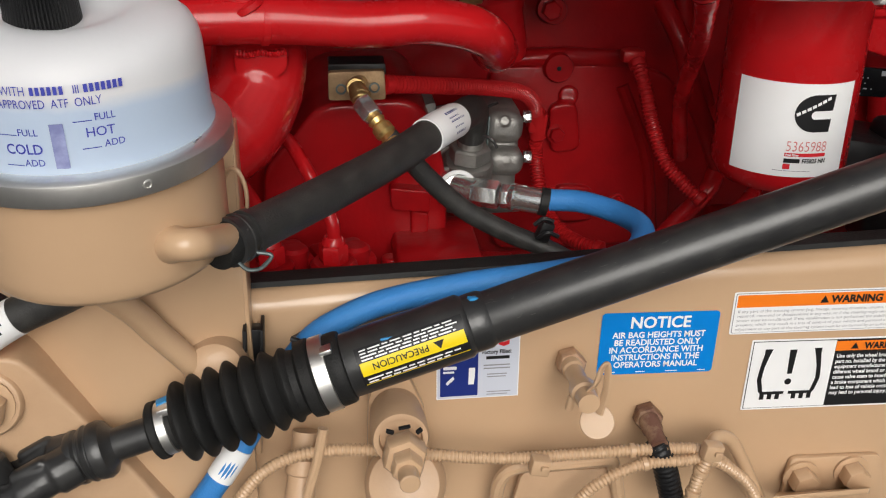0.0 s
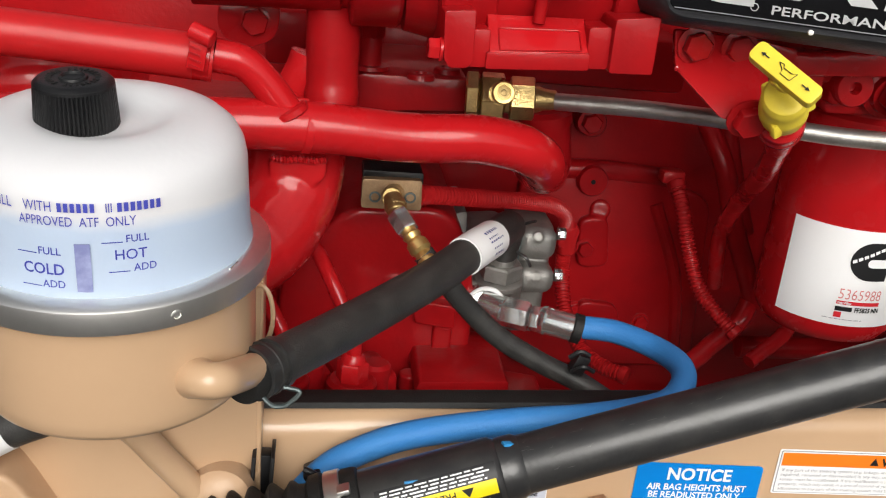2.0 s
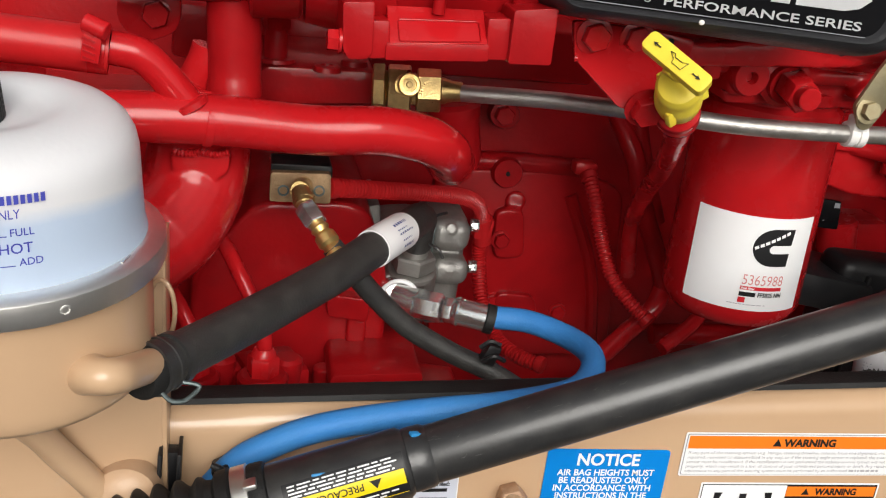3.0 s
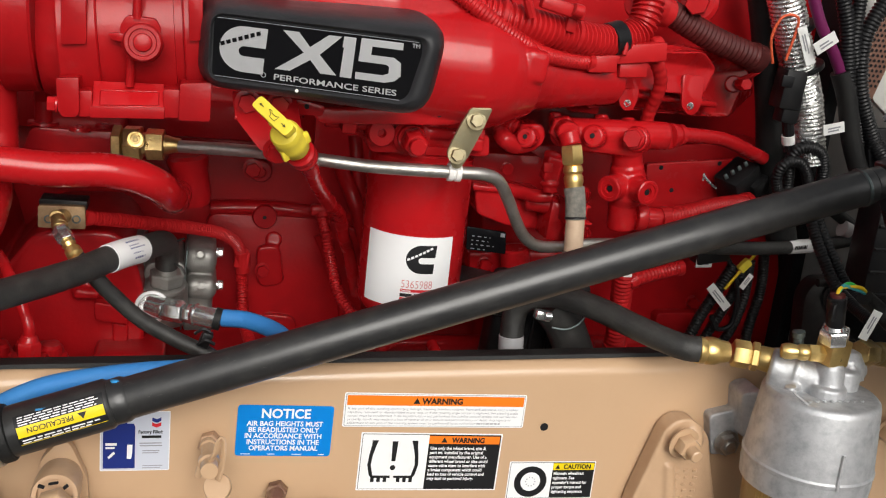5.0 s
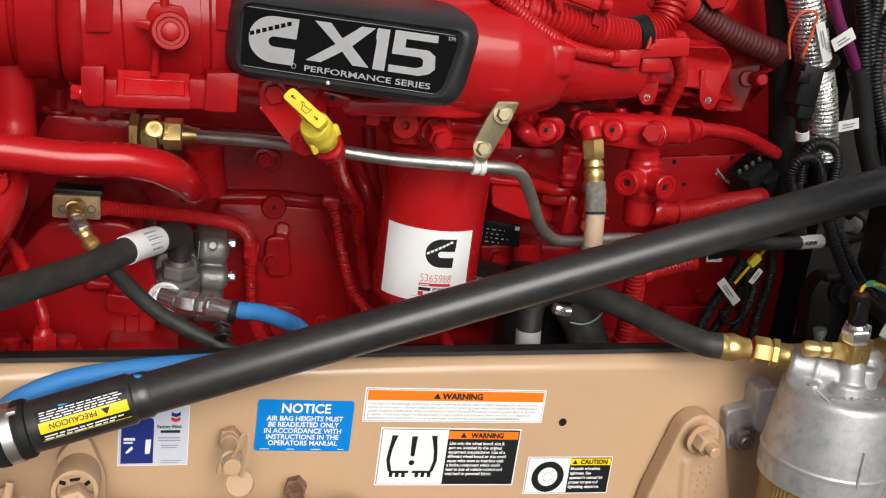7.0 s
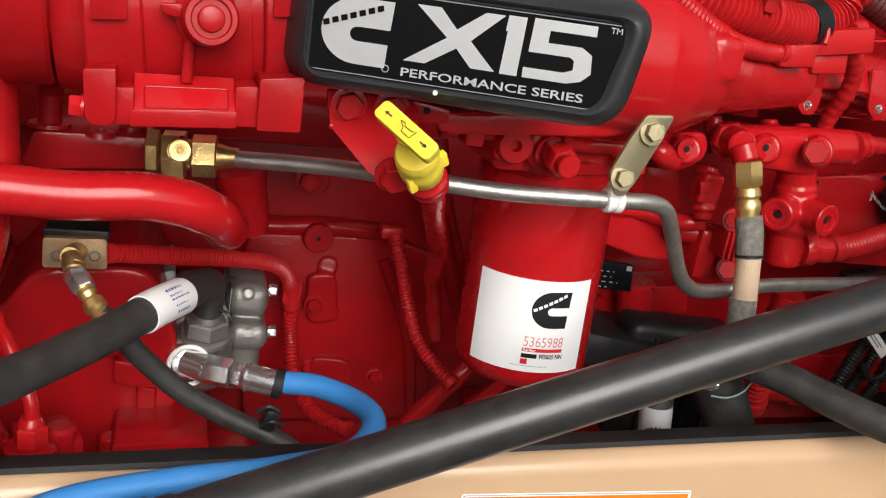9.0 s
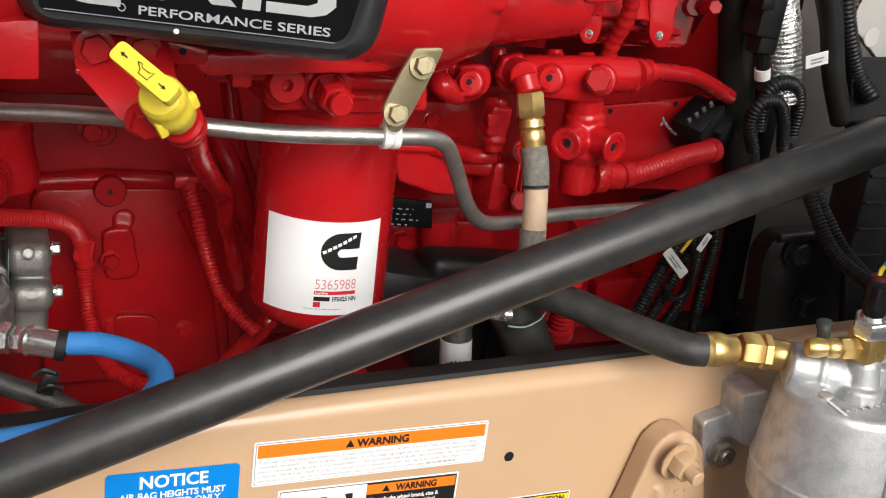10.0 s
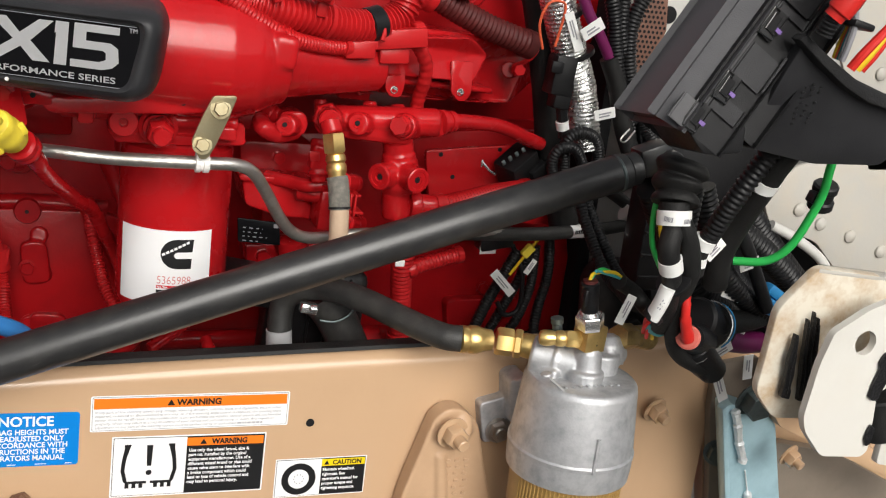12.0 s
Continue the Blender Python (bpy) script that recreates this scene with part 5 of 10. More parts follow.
for x in (-0.127, -0.181):
    p = Vector((x, 0.085, 0.953))
    part("union_nut", merge(hexagon(p - UP * 0.006, p + UP * 0.014, 0.0225), lathe(p, p + UP, [(0.013, 0.0105), (0.018, 0.0095), (0.021, 0.0075)], 22)), RED, housing)
    part("nut_seat", merge(rod(p - UP * 0.05, p - UP * 0.002, 0.0205, 0.003, 28), rod(p + Vector((0.02, 0.018, -0.05)), p + Vector((0.02, 0.018, 0.004)), 0.0125, 0.003, 22), box(p + Vector((0.008, 0.03, -0.03)), (0.05, 0.05, 0.05), (0, 0, 20), 0.006)), RED_CAST, housing)
part("pipe_stub", tube([(-0.127, 0.085, 0.962), (-0.1272, 0.085, 0.984), (-0.136, 0.094, 1.006), (-0.15, 0.11, 1.03), (-0.164, 0.135, 1.045), (-0.178, 0.165, 1.04)], 0.0062, 16), RED, housing, "thin red fuel pipe")
part("pipe_stub", tube([(-0.181, 0.085, 0.962), (-0.1815, 0.085, 0.982), (-0.191, 0.094, 1.0), (-0.204, 0.11, 1.016), (-0.215, 0.145, 1.022)], 0.0062, 16), RED, housing, "thin red fuel pipe")

# ---- big red coolant pipe and its branches ----
pipe = thing("coolant_pipe", "glossy red coolant pipe with a bent end", "coolant pipe", (-0.1473, 0.07, 1.156))
settle(pipe, (-0.099, 0.067, 1.154), (-0.099, 0.029, 1.164), 0.96)
line = [(-0.4366, 0.05, 1.152), (-0.3236, 0.06, 1.157), (-0.1879, 0.075, 1.159), (-0.1049, 0.085, 1.153), (-0.0527, 0.09, 1.154), (-0.0216, 0.096, 1.149), (-0.0059, 0.104, 1.142), (0.0059, 0.117, 1.133), (0.014, 0.136, 1.121), (0.0179, 0.152, 1.114), (0.021, 0.19, 1.104), (0.022, 0.235, 1.1)]
part("pipe", tube(line, 0.0182, 28, 10), RED, pipe)
part("bead", lathe((-0.179, 0.076, 1.158), (-0.1676, 0.078, 1.157), [(0, 0.018), (0.001, 0.0188), (0.006, 0.0188), (0.007, 0.018)], 28), RED, pipe)
part("branch", tube([(-0.2406, 0.07, 1.206), (-0.2212, 0.072, 1.202), (-0.2072, 0.074, 1.19), (-0.1926, 0.076, 1.172), (-0.1862, 0.077, 1.164)], 0.0118, 20), RED, pipe, "red branch tube")
part("branch_ferrule", lathe((-0.1893, 0.07, 1.172), (-0.1858, 0.07, 1.166), [(0, 0.012), (0.001, 0.0138), (0.005, 0.0138), (0.006, 0.012)], 22), RED, pipe)
part("paint_chip", merge(*[lathe(Vector(c), Vector(c) + OUT, [(0, 0.0011), (0.0006, 0.0006)], 7) for c in ((-0.1272, 0.0655, 1.157), (-0.0963, 0.0685, 1.153), (-0.0978, 0.0685, 1.151))]), WHITE_PRINT, pipe, "small white paint chips")
hose = thing("bypass_hose", "red painted hose with a worm-drive clamp", "hose", (-0.3056, 0.07, 1.207))
settle(hose, (-0.099, 0.067, 1.154), (-0.099, 0.029, 1.164), 0.96)
part("hose", tube([(-0.4386, 0.05, 1.214), (-0.3774, 0.06, 1.213), (-0.3049, 0.066, 1.208), (-0.2406, 0.07, 1.203)], 0.0158, 24), RED_PLASTIC, hose)
part("clamp_band", lathe((-0.2536, 0.0693, 1.205), (-0.2425, 0.07, 1.204), [(0, 0.0158), (0.0004, 0.0168), (0.0105, 0.0168), (0.011, 0.0158)], 28), RED, hose)
part("clamp_screw", merge(rod((-0.2536, 0.052, 1.225), (-0.239, 0.048, 1.22), 0.0062), box((-0.2491, 0.05, 1.21), (0.012, 0.004, 0.022), (0, 8, 0), 0.001)), RED, hose, "red painted clamp screw")
for k in range(5):
    part("band_slot", box(Vector((-0.2507, 0.0475, 1.214)) + Vector((0, 0, -0.0042 * k + 0.004)), (0.0085, 0.001, 0.0014), (0, 20, 0), 0), RED_CAST, hose)
duct = thing("inlet_duct", "red painted curved cast duct", "duct", (-0.1856, 0.12, 1.086))
horn = [(-0.18, 0.11, 1.165), (-0.18, 0.1, 1.142), (-0.181, 0.09, 1.123), (-0.186, 0.077, 1.101), (-0.199, 0.06, 1.082), (-0.219, 0.042, 1.069), (-0.25, 0.03, 1.058)]
cast(part("horn", merge(tube(horn, [0.0365] * 12 + [0.0375] * 12 + [0.037] * 12 + [0.036] * 13, 32), slab(rounded([(-0.198, 0.05, 1.1405), (-0.157, 0.05, 1.1415), (-0.158, 0.05, 1.128), (-0.166, 0.05, 1.1215), (-0.186, 0.05, 1.121), (-0.197, 0.05, 1.127)], 0.004), (0, 0.04, 0), 0.002)), RED, duct), 0.0016, 3)
part("weld_seam", tube([(-0.196, 0.0495, 1.1415), (-0.186, 0.0485, 1.1405), (-0.177, 0.0485, 1.142), (-0.167, 0.0485, 1.141), (-0.158, 0.0495, 1.1425)], [0.0022, 0.003, 0.0024, 0.0032] * 8 + [0.0024], 8), RED, duct)
stand = thing("water_riser", "red painted upright pipe", "coolant pipe", (-0.1593, 0.12, 1.199))
part("pipe", tube([(-0.159, 0.09, 1.262), (-0.1575, 0.09, 1.22), (-0.1565, 0.09, 1.19), (-0.156, 0.085, 1.16)], [0.0192] * 12 + [0.0188] * 6 + [0.0195] * 7, 28), RED_CAST, stand)
part("clip", merge(tube([(-0.1846, 0.1, 1.18), (-0.1779, 0.1, 1.195), (-0.1744, 0.1, 1.206)], 0.013, 14), lathe((-0.1892, 0.1, 1.173), (-0.1846, 0.1, 1.181), [(0, 0.014), (0.001, 0.016), (0.009, 0.016), (0.01, 0.014)], 20)), RED, stand)
elbow = thing("corner_bracket", "red painted bracket plate with a bolt", "bracket", (-0.2174, 0.14, 1.212))
part("plate", slab(rounded([(-0.2432, 0.14, 1.235), (-0.1974, 0.14, 1.239), (-0.1981, 0.14, 1.207), (-0.2254, 0.14, 1.197), (-0.2435, 0.14, 1.21)], 0.012), (0, 0.02, 0), 0.003), RED, elbow)
bolt(elbow, (-0.2151, 0.14, 1.22), (0, -1, 0), 0.018, 0.01, RED)
left = thing("inlet_cover", "red painted rounded cover beside the radiator", "engine cover", (-0.3708, 0.1, 1.167))
part("bend", tube([(-0.396, 0.1, 1.136), (-0.3828, 0.1, 1.164), (-0.3508, 0.1, 1.174), (-0.3081, 0.13, 1.165)], 0.034, 24), RED, left)
part("flange", slab(rounded([(-0.4183, 0.12, 1.19), (-0.4113, 0.12, 1.189), (-0.4138, 0.12, 1.147), (-0.4208, 0.12, 1.151)], 0.003), (0, 0.06, 0), 0.002), RED, left)
part("upright", slab([(-0.4623, 0.2, 1.134), (-0.4368, 0.2, 1.131), (-0.4514, 0.2, 1.002), (-0.4641, 0.2, 1.001)], (0, 0.06, 0), 0.005), RED_CAST, left)

# ---- sensor plate with brass elbow and thin hose ----
sp = thing("sensor_plate", "dull bronze plate with a brass elbow fitting", "sensor plate", (-0.1013, 0.155, 1.083))
settle(sp, (-0.102, 0.158, 1.08), (-0.1025, 0.144, 1.0845), 0.985)
part("plate", slab(rounded([(-0.1264, 0.158, 1.096), (-0.0773, 0.158, 1.097), (-0.0763, 0.158, 1.071), (-0.1265, 0.158, 1.071)], 0.003), (0, 0.012, 0), 0.001), TAN_PLATE, sp)
part("gasket_block", slab(rounded([(-0.1264, 0.166, 1.101), (-0.076, 0.166, 1.101), (-0.0755, 0.166, 1.091), (-0.1257, 0.166, 1.091)], 0.002), (0, 0.03, 0), 0.002), BLACK_PLASTIC, sp, "black block behind the plate")
for p in ((-0.1155, 0.158, 1.081), (-0.0863, 0.158, 1.082)):
    part("screw", lathe(p, Vector(p) + OUT, [(-0.001, 0.005), (0.0006, 0.0048), (0.0007, 0.0034), (-0.0006, 0.003)], 14), DARK_STEEL, sp)
part("elbow", merge(rod((-0.0998, 0.158, 1.085), (-0.1035, 0.132, 1.09), 0.0085), rod((-0.1031, 0.136, 1.09), (-0.0996, 0.124, 1.081), 0.0078), lathe((-0.1012, 0.133, 1.086), (-0.0987, 0.122, 1.079), [(0, 0.007), (0.002, 0.009), (0.006, 0.009), (0.008, 0.007)], 16)), OLD_BRASS, sp, "brass elbow")
part("swivel_nut", hexagon((-0.0993, 0.122, 1.08), (-0.0901, 0.108, 1.071), 0.0165), ZINC, sp, "bright steel swivel nut")
part("barb", lathe((-0.091, 0.109, 1.072), (-0.0768, 0.092, 1.056), [(0, 0.0062), (0.004, 0.0062), (0.006, 0.0078), (0.01, 0.006), (0.013, 0.0086), (0.02, 0.009), (0.023, 0.0066), (0.026, 0.0078), (0.032, 0.0078)], 20), BRASS, sp, "brass hose end")
part("thin_hose", tube([(-0.0786, 0.094, 1.058), (-0.063, 0.09, 1.042), (-0.0441, 0.095, 1.019), (-0.0119, 0.1, 0.9877), (0.0267, 0.1, 0.965), (0.0589, 0.095, 0.9516), (0.0831, 0.08, 0.9423)], 0.0088, 18), HOSE, sp, "thin black rubber hose")
part("hose_tie", merge(box((0.0582, 0.09, 0.9701), (0.012, 0.012, 0.018), (0, 20, 0), 0.002), tube([(0.0463, 0.08, 0.9799), (0.0542, 0.078, 0.9864), (0.0627, 0.078, 0.9832)], 0.002, 6), tube([(0.0496, 0.08, 0.9671), (0.058, 0.076, 0.9738), (0.0678, 0.078, 0.969)], 0.002, 6)), BLACK_PLASTIC, sp, "black cable tie")

# ---- gear pump ----
pump = thing("gear_pump", "dark grey cast aluminium gear pump with bolted cover", "pump", (0.0189, 0.25, 0.9764))
part("flange", slab(rounded([(-0.0325, 0.262, 1.034), (-0.0195, 0.262, 1.037), (-0.0135, 0.262, 0.915), (-0.029, 0.262, 0.915)], 0.004), (0, 0.08, 0), 0.003, 3), PUMP_ALU, pump, "grey mounting flange")
cast(part("body", merge(slab(rounded([(-0.0195, 0.245, 1.008), (0.0304, 0.245, 1.013), (0.0362, 0.245, 0.9253), (-0.0147, 0.245, 0.9219)], 0.014), (0, 0.1, 0), 0.012, 4), rod((0.0085, 0.232, 0.992), (0.0085, 0.24, 0.935), 0.0265, 0.006, 32), rod((-0.0075, 0.24, 0.966), (-0.0078, 0.205, 0.9705), 0.0195, 0.003, 28)), PUMP_ALU, pump), 0.0014, 3)
cast(part("cover", merge(box((0.0485, 0.285, 1.0125), (0.0395, 0.084, 0.033), (0, 2, 0), 0.0125, 5), box((0.0505, 0.283, 0.9765), (0.0385, 0.084, 0.028), (0, 2, 0), 0.0115, 5), box((0.0495, 0.3, 0.975), (0.034, 0.08, 0.11), (0, 2, 0), 0.01, 4), rod((0.031, 0.255, 0.9295), (0.0695, 0.255, 0.9305), 0.0105), rod((0.05, 0.2455, 0.981), (0.05, 0.241, 0.982), 0.005), rod((0.0475, 0.2475, 1.021), (0.0475, 0.243, 1.0225), 0.0052)), PUMP_ALU, pump, "cast cover with two rounded lobes"), 0.0013, 3)
part("cover_joint", box((0.0298, 0.29, 0.975), (0.0016, 0.094, 0.104), (0, 2, 0), 0.0005), DARK_STEEL, pump)
for p in ((0.0675, 0.252, 1.0235), (0.0693, 0.249, 0.982)):
    bolt(pump, p, (1, -0.1, 0), 0.0105, 0.008, ZINC)
part("inlet_hex", merge(hexagon((0.0084, 0.215, 0.9925), (0.0086, 0.213, 1.008), 0.036, 0.08, 0.15), lathe((0.0084, 0.2165, 0.985), (0.0086, 0.213, 1.008), [(0, 0.0215), (0.001, 0.0225), (0.005, 0.0225), (0.0065, 0.02)], 32)), PUMP_ALU, pump, "hexagon inlet fitting")
part("inlet_neck", rod((0.0084, 0.214, 0.97), (0.0088, 0.2115, 1.018), 0.0125), PUMP_ALU, pump)
part("outlet_elbow", merge(lathe((-0.0089, 0.225, 0.9623), (-0.017, -1, 1.399), [(-0.03, 0.017), (0.01, 0.018), (0.03, 0.0165), (0.036, 0.012), (0.038, 0.004)], 28), rod((-0.0092, 0.192, 0.9741), (0.0106, 0.178, 0.9727), 0.0125)), ZINC, pump, "polished steel elbow")
part("swivel_nut", hexagon((0.0068, 0.181, 0.9729), (0.0307, 0.168, 0.9734), 0.0235), ZINC, pump, "bright steel swivel nut")
part("crimp_ferrule", merge(hexagon((0.0319, 0.167, 0.9731), (0.0407, 0.163, 0.9735), 0.02), lathe((0.0394, 0.164, 0.9738), (0.0719, 0.148, 0.9729), [(0, 0.0105), (0.002, 0.0125), (0.006, 0.0135), (0.008, 0.012), (0.012, 0.0122), (0.034, 0.0122), (0.035, 0.011)], 20)), ZINC, pump, "crimped steel hose end")
part("end_ring", lathe((0.0653, 0.147, 0.9752), (0.0755, 0.145, 0.9734), [(0, 0.0118), (0.0005, 0.0132), (0.008, 0.0132), (0.0085, 0.0115)], 24), RUBBER, pump, "black rubber ring")
part("seal_paint", hoop((-0.006, 0.19, 0.9711), (0.1, -1, 0.1), 0.0178, 0.0022), WHITE_PRINT, pump, "white paint ring")

# ---- red corrugated sleeves on the block ----


def sleeve(points, r, mat=None, pitch=0.0045, label="red painted corrugated wiring sleeve", depth=0.14):
    ob = single("engine_wiring_sleeve", loom(points, r, pitch, depth), mat or RED_PLASTIC, label, "wiring sleeve", "red wiring sleeves on the engine", "", 60)
    for p, q in ((points[0], points[1]), (points[-1], points[-2])):
        part("end_collar", lathe(p, q, [(0, r * 0.8), (0.0006, r * 1.1), (r * 0.9, r * 1.1), (r * 0.9 + 0.0006, r * 0.9)], 18), mat or RED_PLASTIC, ob)
    return ob


sleeve([(-0.08, 0.152, 1.087), (-0.061, 0.165, 1.083), (-0.017, 0.2, 1.071), (0.034, 0.25, 1.054), (0.077, 0.3, 1.033), (0.099, 0.34, 1.002), (0.106, 0.36, 0.95), (0.11, 0.34, 0.907), (0.12, 0.3, 0.882), (0.138, 0.27, 0.875), (0.161, 0.25, 0.874)], 0.0082, RED_PLASTIC, 0.0042, depth=0.26)
part("joint", merge(box((0.1035, 0.349, 0.987), (0.021, 0.019, 0.026), (0, 8, 0), 0.005), rod((0.102, 0.345, 1.0), (0.1055, 0.352, 0.968), 0.0102)), RED_PLASTIC, engine)
sleeve([(0.2045, 0.33, 1.059), (0.2099, 0.31, 1.034), (0.2173, 0.3, 1.002), (0.228, 0.28, 0.9657), (0.2431, 0.26, 0.9458), (0.262, 0.24, 0.9302)], 0.0078, RED_PLASTIC, 0.0042, depth=0.24)
part("sleeve_head", merge(box((0.2019, 0.34, 1.062), (0.025, 0.02, 0.014), (0, 0, 0), 0.004), rod((0.2037, 0.335, 1.059), (0.2069, 0.33, 1.05), 0.009)), RED_PLASTIC, engine)
single("oil_drain_pipe", tube([(0.234, 0.3, 0.853), (0.262, 0.3, 0.8866), (0.29, 0.3, 0.9202), (0.3071, 0.32, 0.9464)], 0.0105, 14), RED, "red painted oil drain pipe", "pipe")
single("block_pipe", tube([(0.2252, 0.33, 1.122), (0.2445, 0.31, 1.082), (0.2636, 0.31, 1.028), (0.2855, 0.31, 0.9816), (0.3065, 0.31, 0.9334)], 0.0105, 14), RED_CAST, "dark red pipe running down the block", "pipe")
single("block_pipe", tube([(0.2395, 0.33, 1.168), (0.2526, 0.32, 1.095), (0.2845, 0.32, 1.011)], 0.009, 14), RED_CAST, "dark red pipe running down the block", "pipe")

# ---- air compressor at the upper left ----
comp = thing("air_compressor", "red painted cast air compressor with a bolted cover", "air compressor", (-0.0126, 0.05, 1.246))
axis_l, axis_r = Vector((-0.1745, 0.09, 1.285)), Vector((0.0366, 0.09, 1.304))
L = (axis_r - axis_l).length
part("casing", lathe(axis_l, axis_r, [(0.06, 0.06), (0.0805, 0.066), (0.0812, 0.0795), (0.083, 0.081), (0.1165, 0.081), (0.118, 0.0797), (0.1184, 0.077), (0.187, 0.0768), (0.1875, 0.0742), (0.1948, 0.0742), (0.1955, 0.0797), (0.197, 0.081), (L, 0.081)], 96), RED_CAST, comp, "red painted cast casing", 28)
part("end_drum", lathe((-0.26, 0.09, 1.31), (-0.105, 0.09, 1.316), [(0, 0.06), (0.004, 0.073), (0.103, 0.0735), (0.1045, 0.0718), (0.1085, 0.0718), (0.11, 0.081), (0.1118, 0.083), (0.142, 0.083), (0.1445, 0.081), (0.1455, 0.06)], 96), RED_CAST, comp, "", 28)
for outline, deep in (([(-0.0888, 0.004, 1.345), (-0.0668, 0.004, 1.347), (-0.066, 0.004, 1.291), (-0.0882, 0.004, 1.289)], 0.05), ([(0.0222, 0.004, 1.352), (0.0355, 0.004, 1.354), (0.0378, 0.004, 1.304), (0.025, 0.004, 1.302)], 0.05), ([(-0.037, 0.004, 1.294), (-0.0365, 0.002, 1.312), (-0.031, 0.001, 1.3205), (-0.0055, 0.001, 1.3195), (-0.0005, 0.003, 1.311), (-0.002, 0.004, 1.29), (-0.015, 0.005, 1.279), (-0.03, 0.005, 1.282)], 0.03)):
    part("raised_pad", slab(rounded(outline, 0.0025, 3), (0, deep, 0), 0.0014, 2), RED_CAST, comp)
# foot of the casing: two end blocks, two steps, a bar and a sloping plate between them
for outline, deep in (([(-0.091, -0.006, 1.2595), (-0.071, -0.006, 1.2615), (-0.0705, -0.006, 1.229), (-0.0735, -0.004, 1.2245), (-0.085, -0.004, 1.224), (-0.089, -0.006, 1.23)], 0.075), ([(-0.0725, 0.0, 1.2485), (-0.0598, 0.0, 1.2495), (-0.0595, 0.0, 1.2255), (-0.072, 0.0, 1.2245)], 0.07), ([(0.0035, 0.0, 1.2555), (0.0185, 0.0, 1.2568), (0.019, 0.0, 1.2298), (0.0045, 0.0, 1.2292)], 0.07), ([(0.0185, -0.006, 1.263), (0.0475, -0.006, 1.2665), (0.0472, -0.006, 1.2295), (0.0185, -0.006, 1.2285)], 0.09)):
    part("foot_block", slab(rounded(outline, 0.002, 3), (0, deep, 0), 0.0016, 3), RED_CAST, comp)
part("foot_bar", slab(rounded([(-0.0615, -0.003, 1.2355), (0.0055, -0.003, 1.2395), (0.0055, -0.003, 1.2285), (-0.0615, -0.003, 1.2248)], 0.0015, 3), (0, 0.07, 0), 0.0022, 3), RED_CAST, comp)
slope = [Vector(p) for p in ((-0.0605, 0.0185, 1.2565), (0.0035, 0.0185, 1.2585), (0.0045, -0.002, 1.2395), (-0.0595, -0.002, 1.2355))]
part("data_panel", slab(slope, (0, 0.02, -0.012), 0.0008), RED, comp, "sloping blank data panel")
inset = [slope[3].lerp(slope[2], u).lerp(slope[0].lerp(slope[1], u), v) + Vector((0, -0.0004, 0.0005)) for u, v in ((0.1, 0.04), (0.93, 0.04), (0.93, 0.62), (0.1, 0.62))]
inset = rounded(inset, 0.002)
part("panel_line", sweep(bmesh.new(), [*inset, inset[0]], 0.0005, 6), RED_CAST, comp)
part("cover_boss", lathe((-0.0165, 0.03, 1.294), (-0.0155, -0.02, 1.2995), [(0, 0.0185), (0.042, 0.0178), (0.0485, 0.0172), (0.0508, 0.0158), (0.0508, 0.0128), (0.0478, 0.0118), (0.0478, 0.0086), (0.0518, 0.0078), (0.0524, 0.0066), (0.0524, 0.002)], 40), RED_CAST, comp, "", 28)
part("side_lug", slab(rounded([(-0.0465, 0.0, 1.3035), (-0.033, 0.0, 1.3045), (-0.032, 0.0, 1.296), (-0.0435, 0.0, 1.2975)], 0.0015), (0, 0.03, 0), 0.0012), RED_CAST, comp)
for top_, low_ in (((-0.0225, 0.0045, 1.35), (-0.022, 0.0035, 1.318)), ((-0.027, 0.01, 1.283), (-0.0275, 0.012, 1.2545))):
    part("web_rib", tube([top_, Vector(top_).lerp(Vector(low_), 0.5), low_], 0.0042, 12), RED_CAST, comp)
bolt(comp, (-0.09, 0.001, 1.2345), (-1, -0.05, 0), 0.0125, 0.009, RED)
part("casting_below", slab(rounded([(-0.1356, 0.16, 1.182), (-0.0451, 0.16, 1.183), (-0.0443, 0.16, 1.158), (-0.1463, 0.16, 1.151)], 0.006), (0, 0.15, 0), 0.004), RED_CAST, comp)
part("top_stud", merge(lathe((-0.126, 0.18, 1.183), (-0.126, 0.18, 2), [(0, 0.0165), (0.003, 0.016), (0.0035, 0.0095), (0.03, 0.009)], 24), hexagon((-0.126, 0.18, 1.208), (-0.126, 0.18, 1.226), 0.019)), RED_CAST, comp)
for p in ((-0.086, 0.155, 1.1825), (-0.062, 0.185, 1.1825)):
    part("top_boss", lathe(p, Vector(p) + Vector((0, 0, 1)), [(0, 0.0115), (0.004, 0.0105), (0.005, 0.009), (0.005, 0.005), (0.002, 0.0045)], 20), RED_CAST, comp)
part("inner_shadow_block", box((-0.0159, 0.36, 1.18), (0.4, 0.12, 0.05), (0, 0, 0), 0.006), RED_CAST, comp)

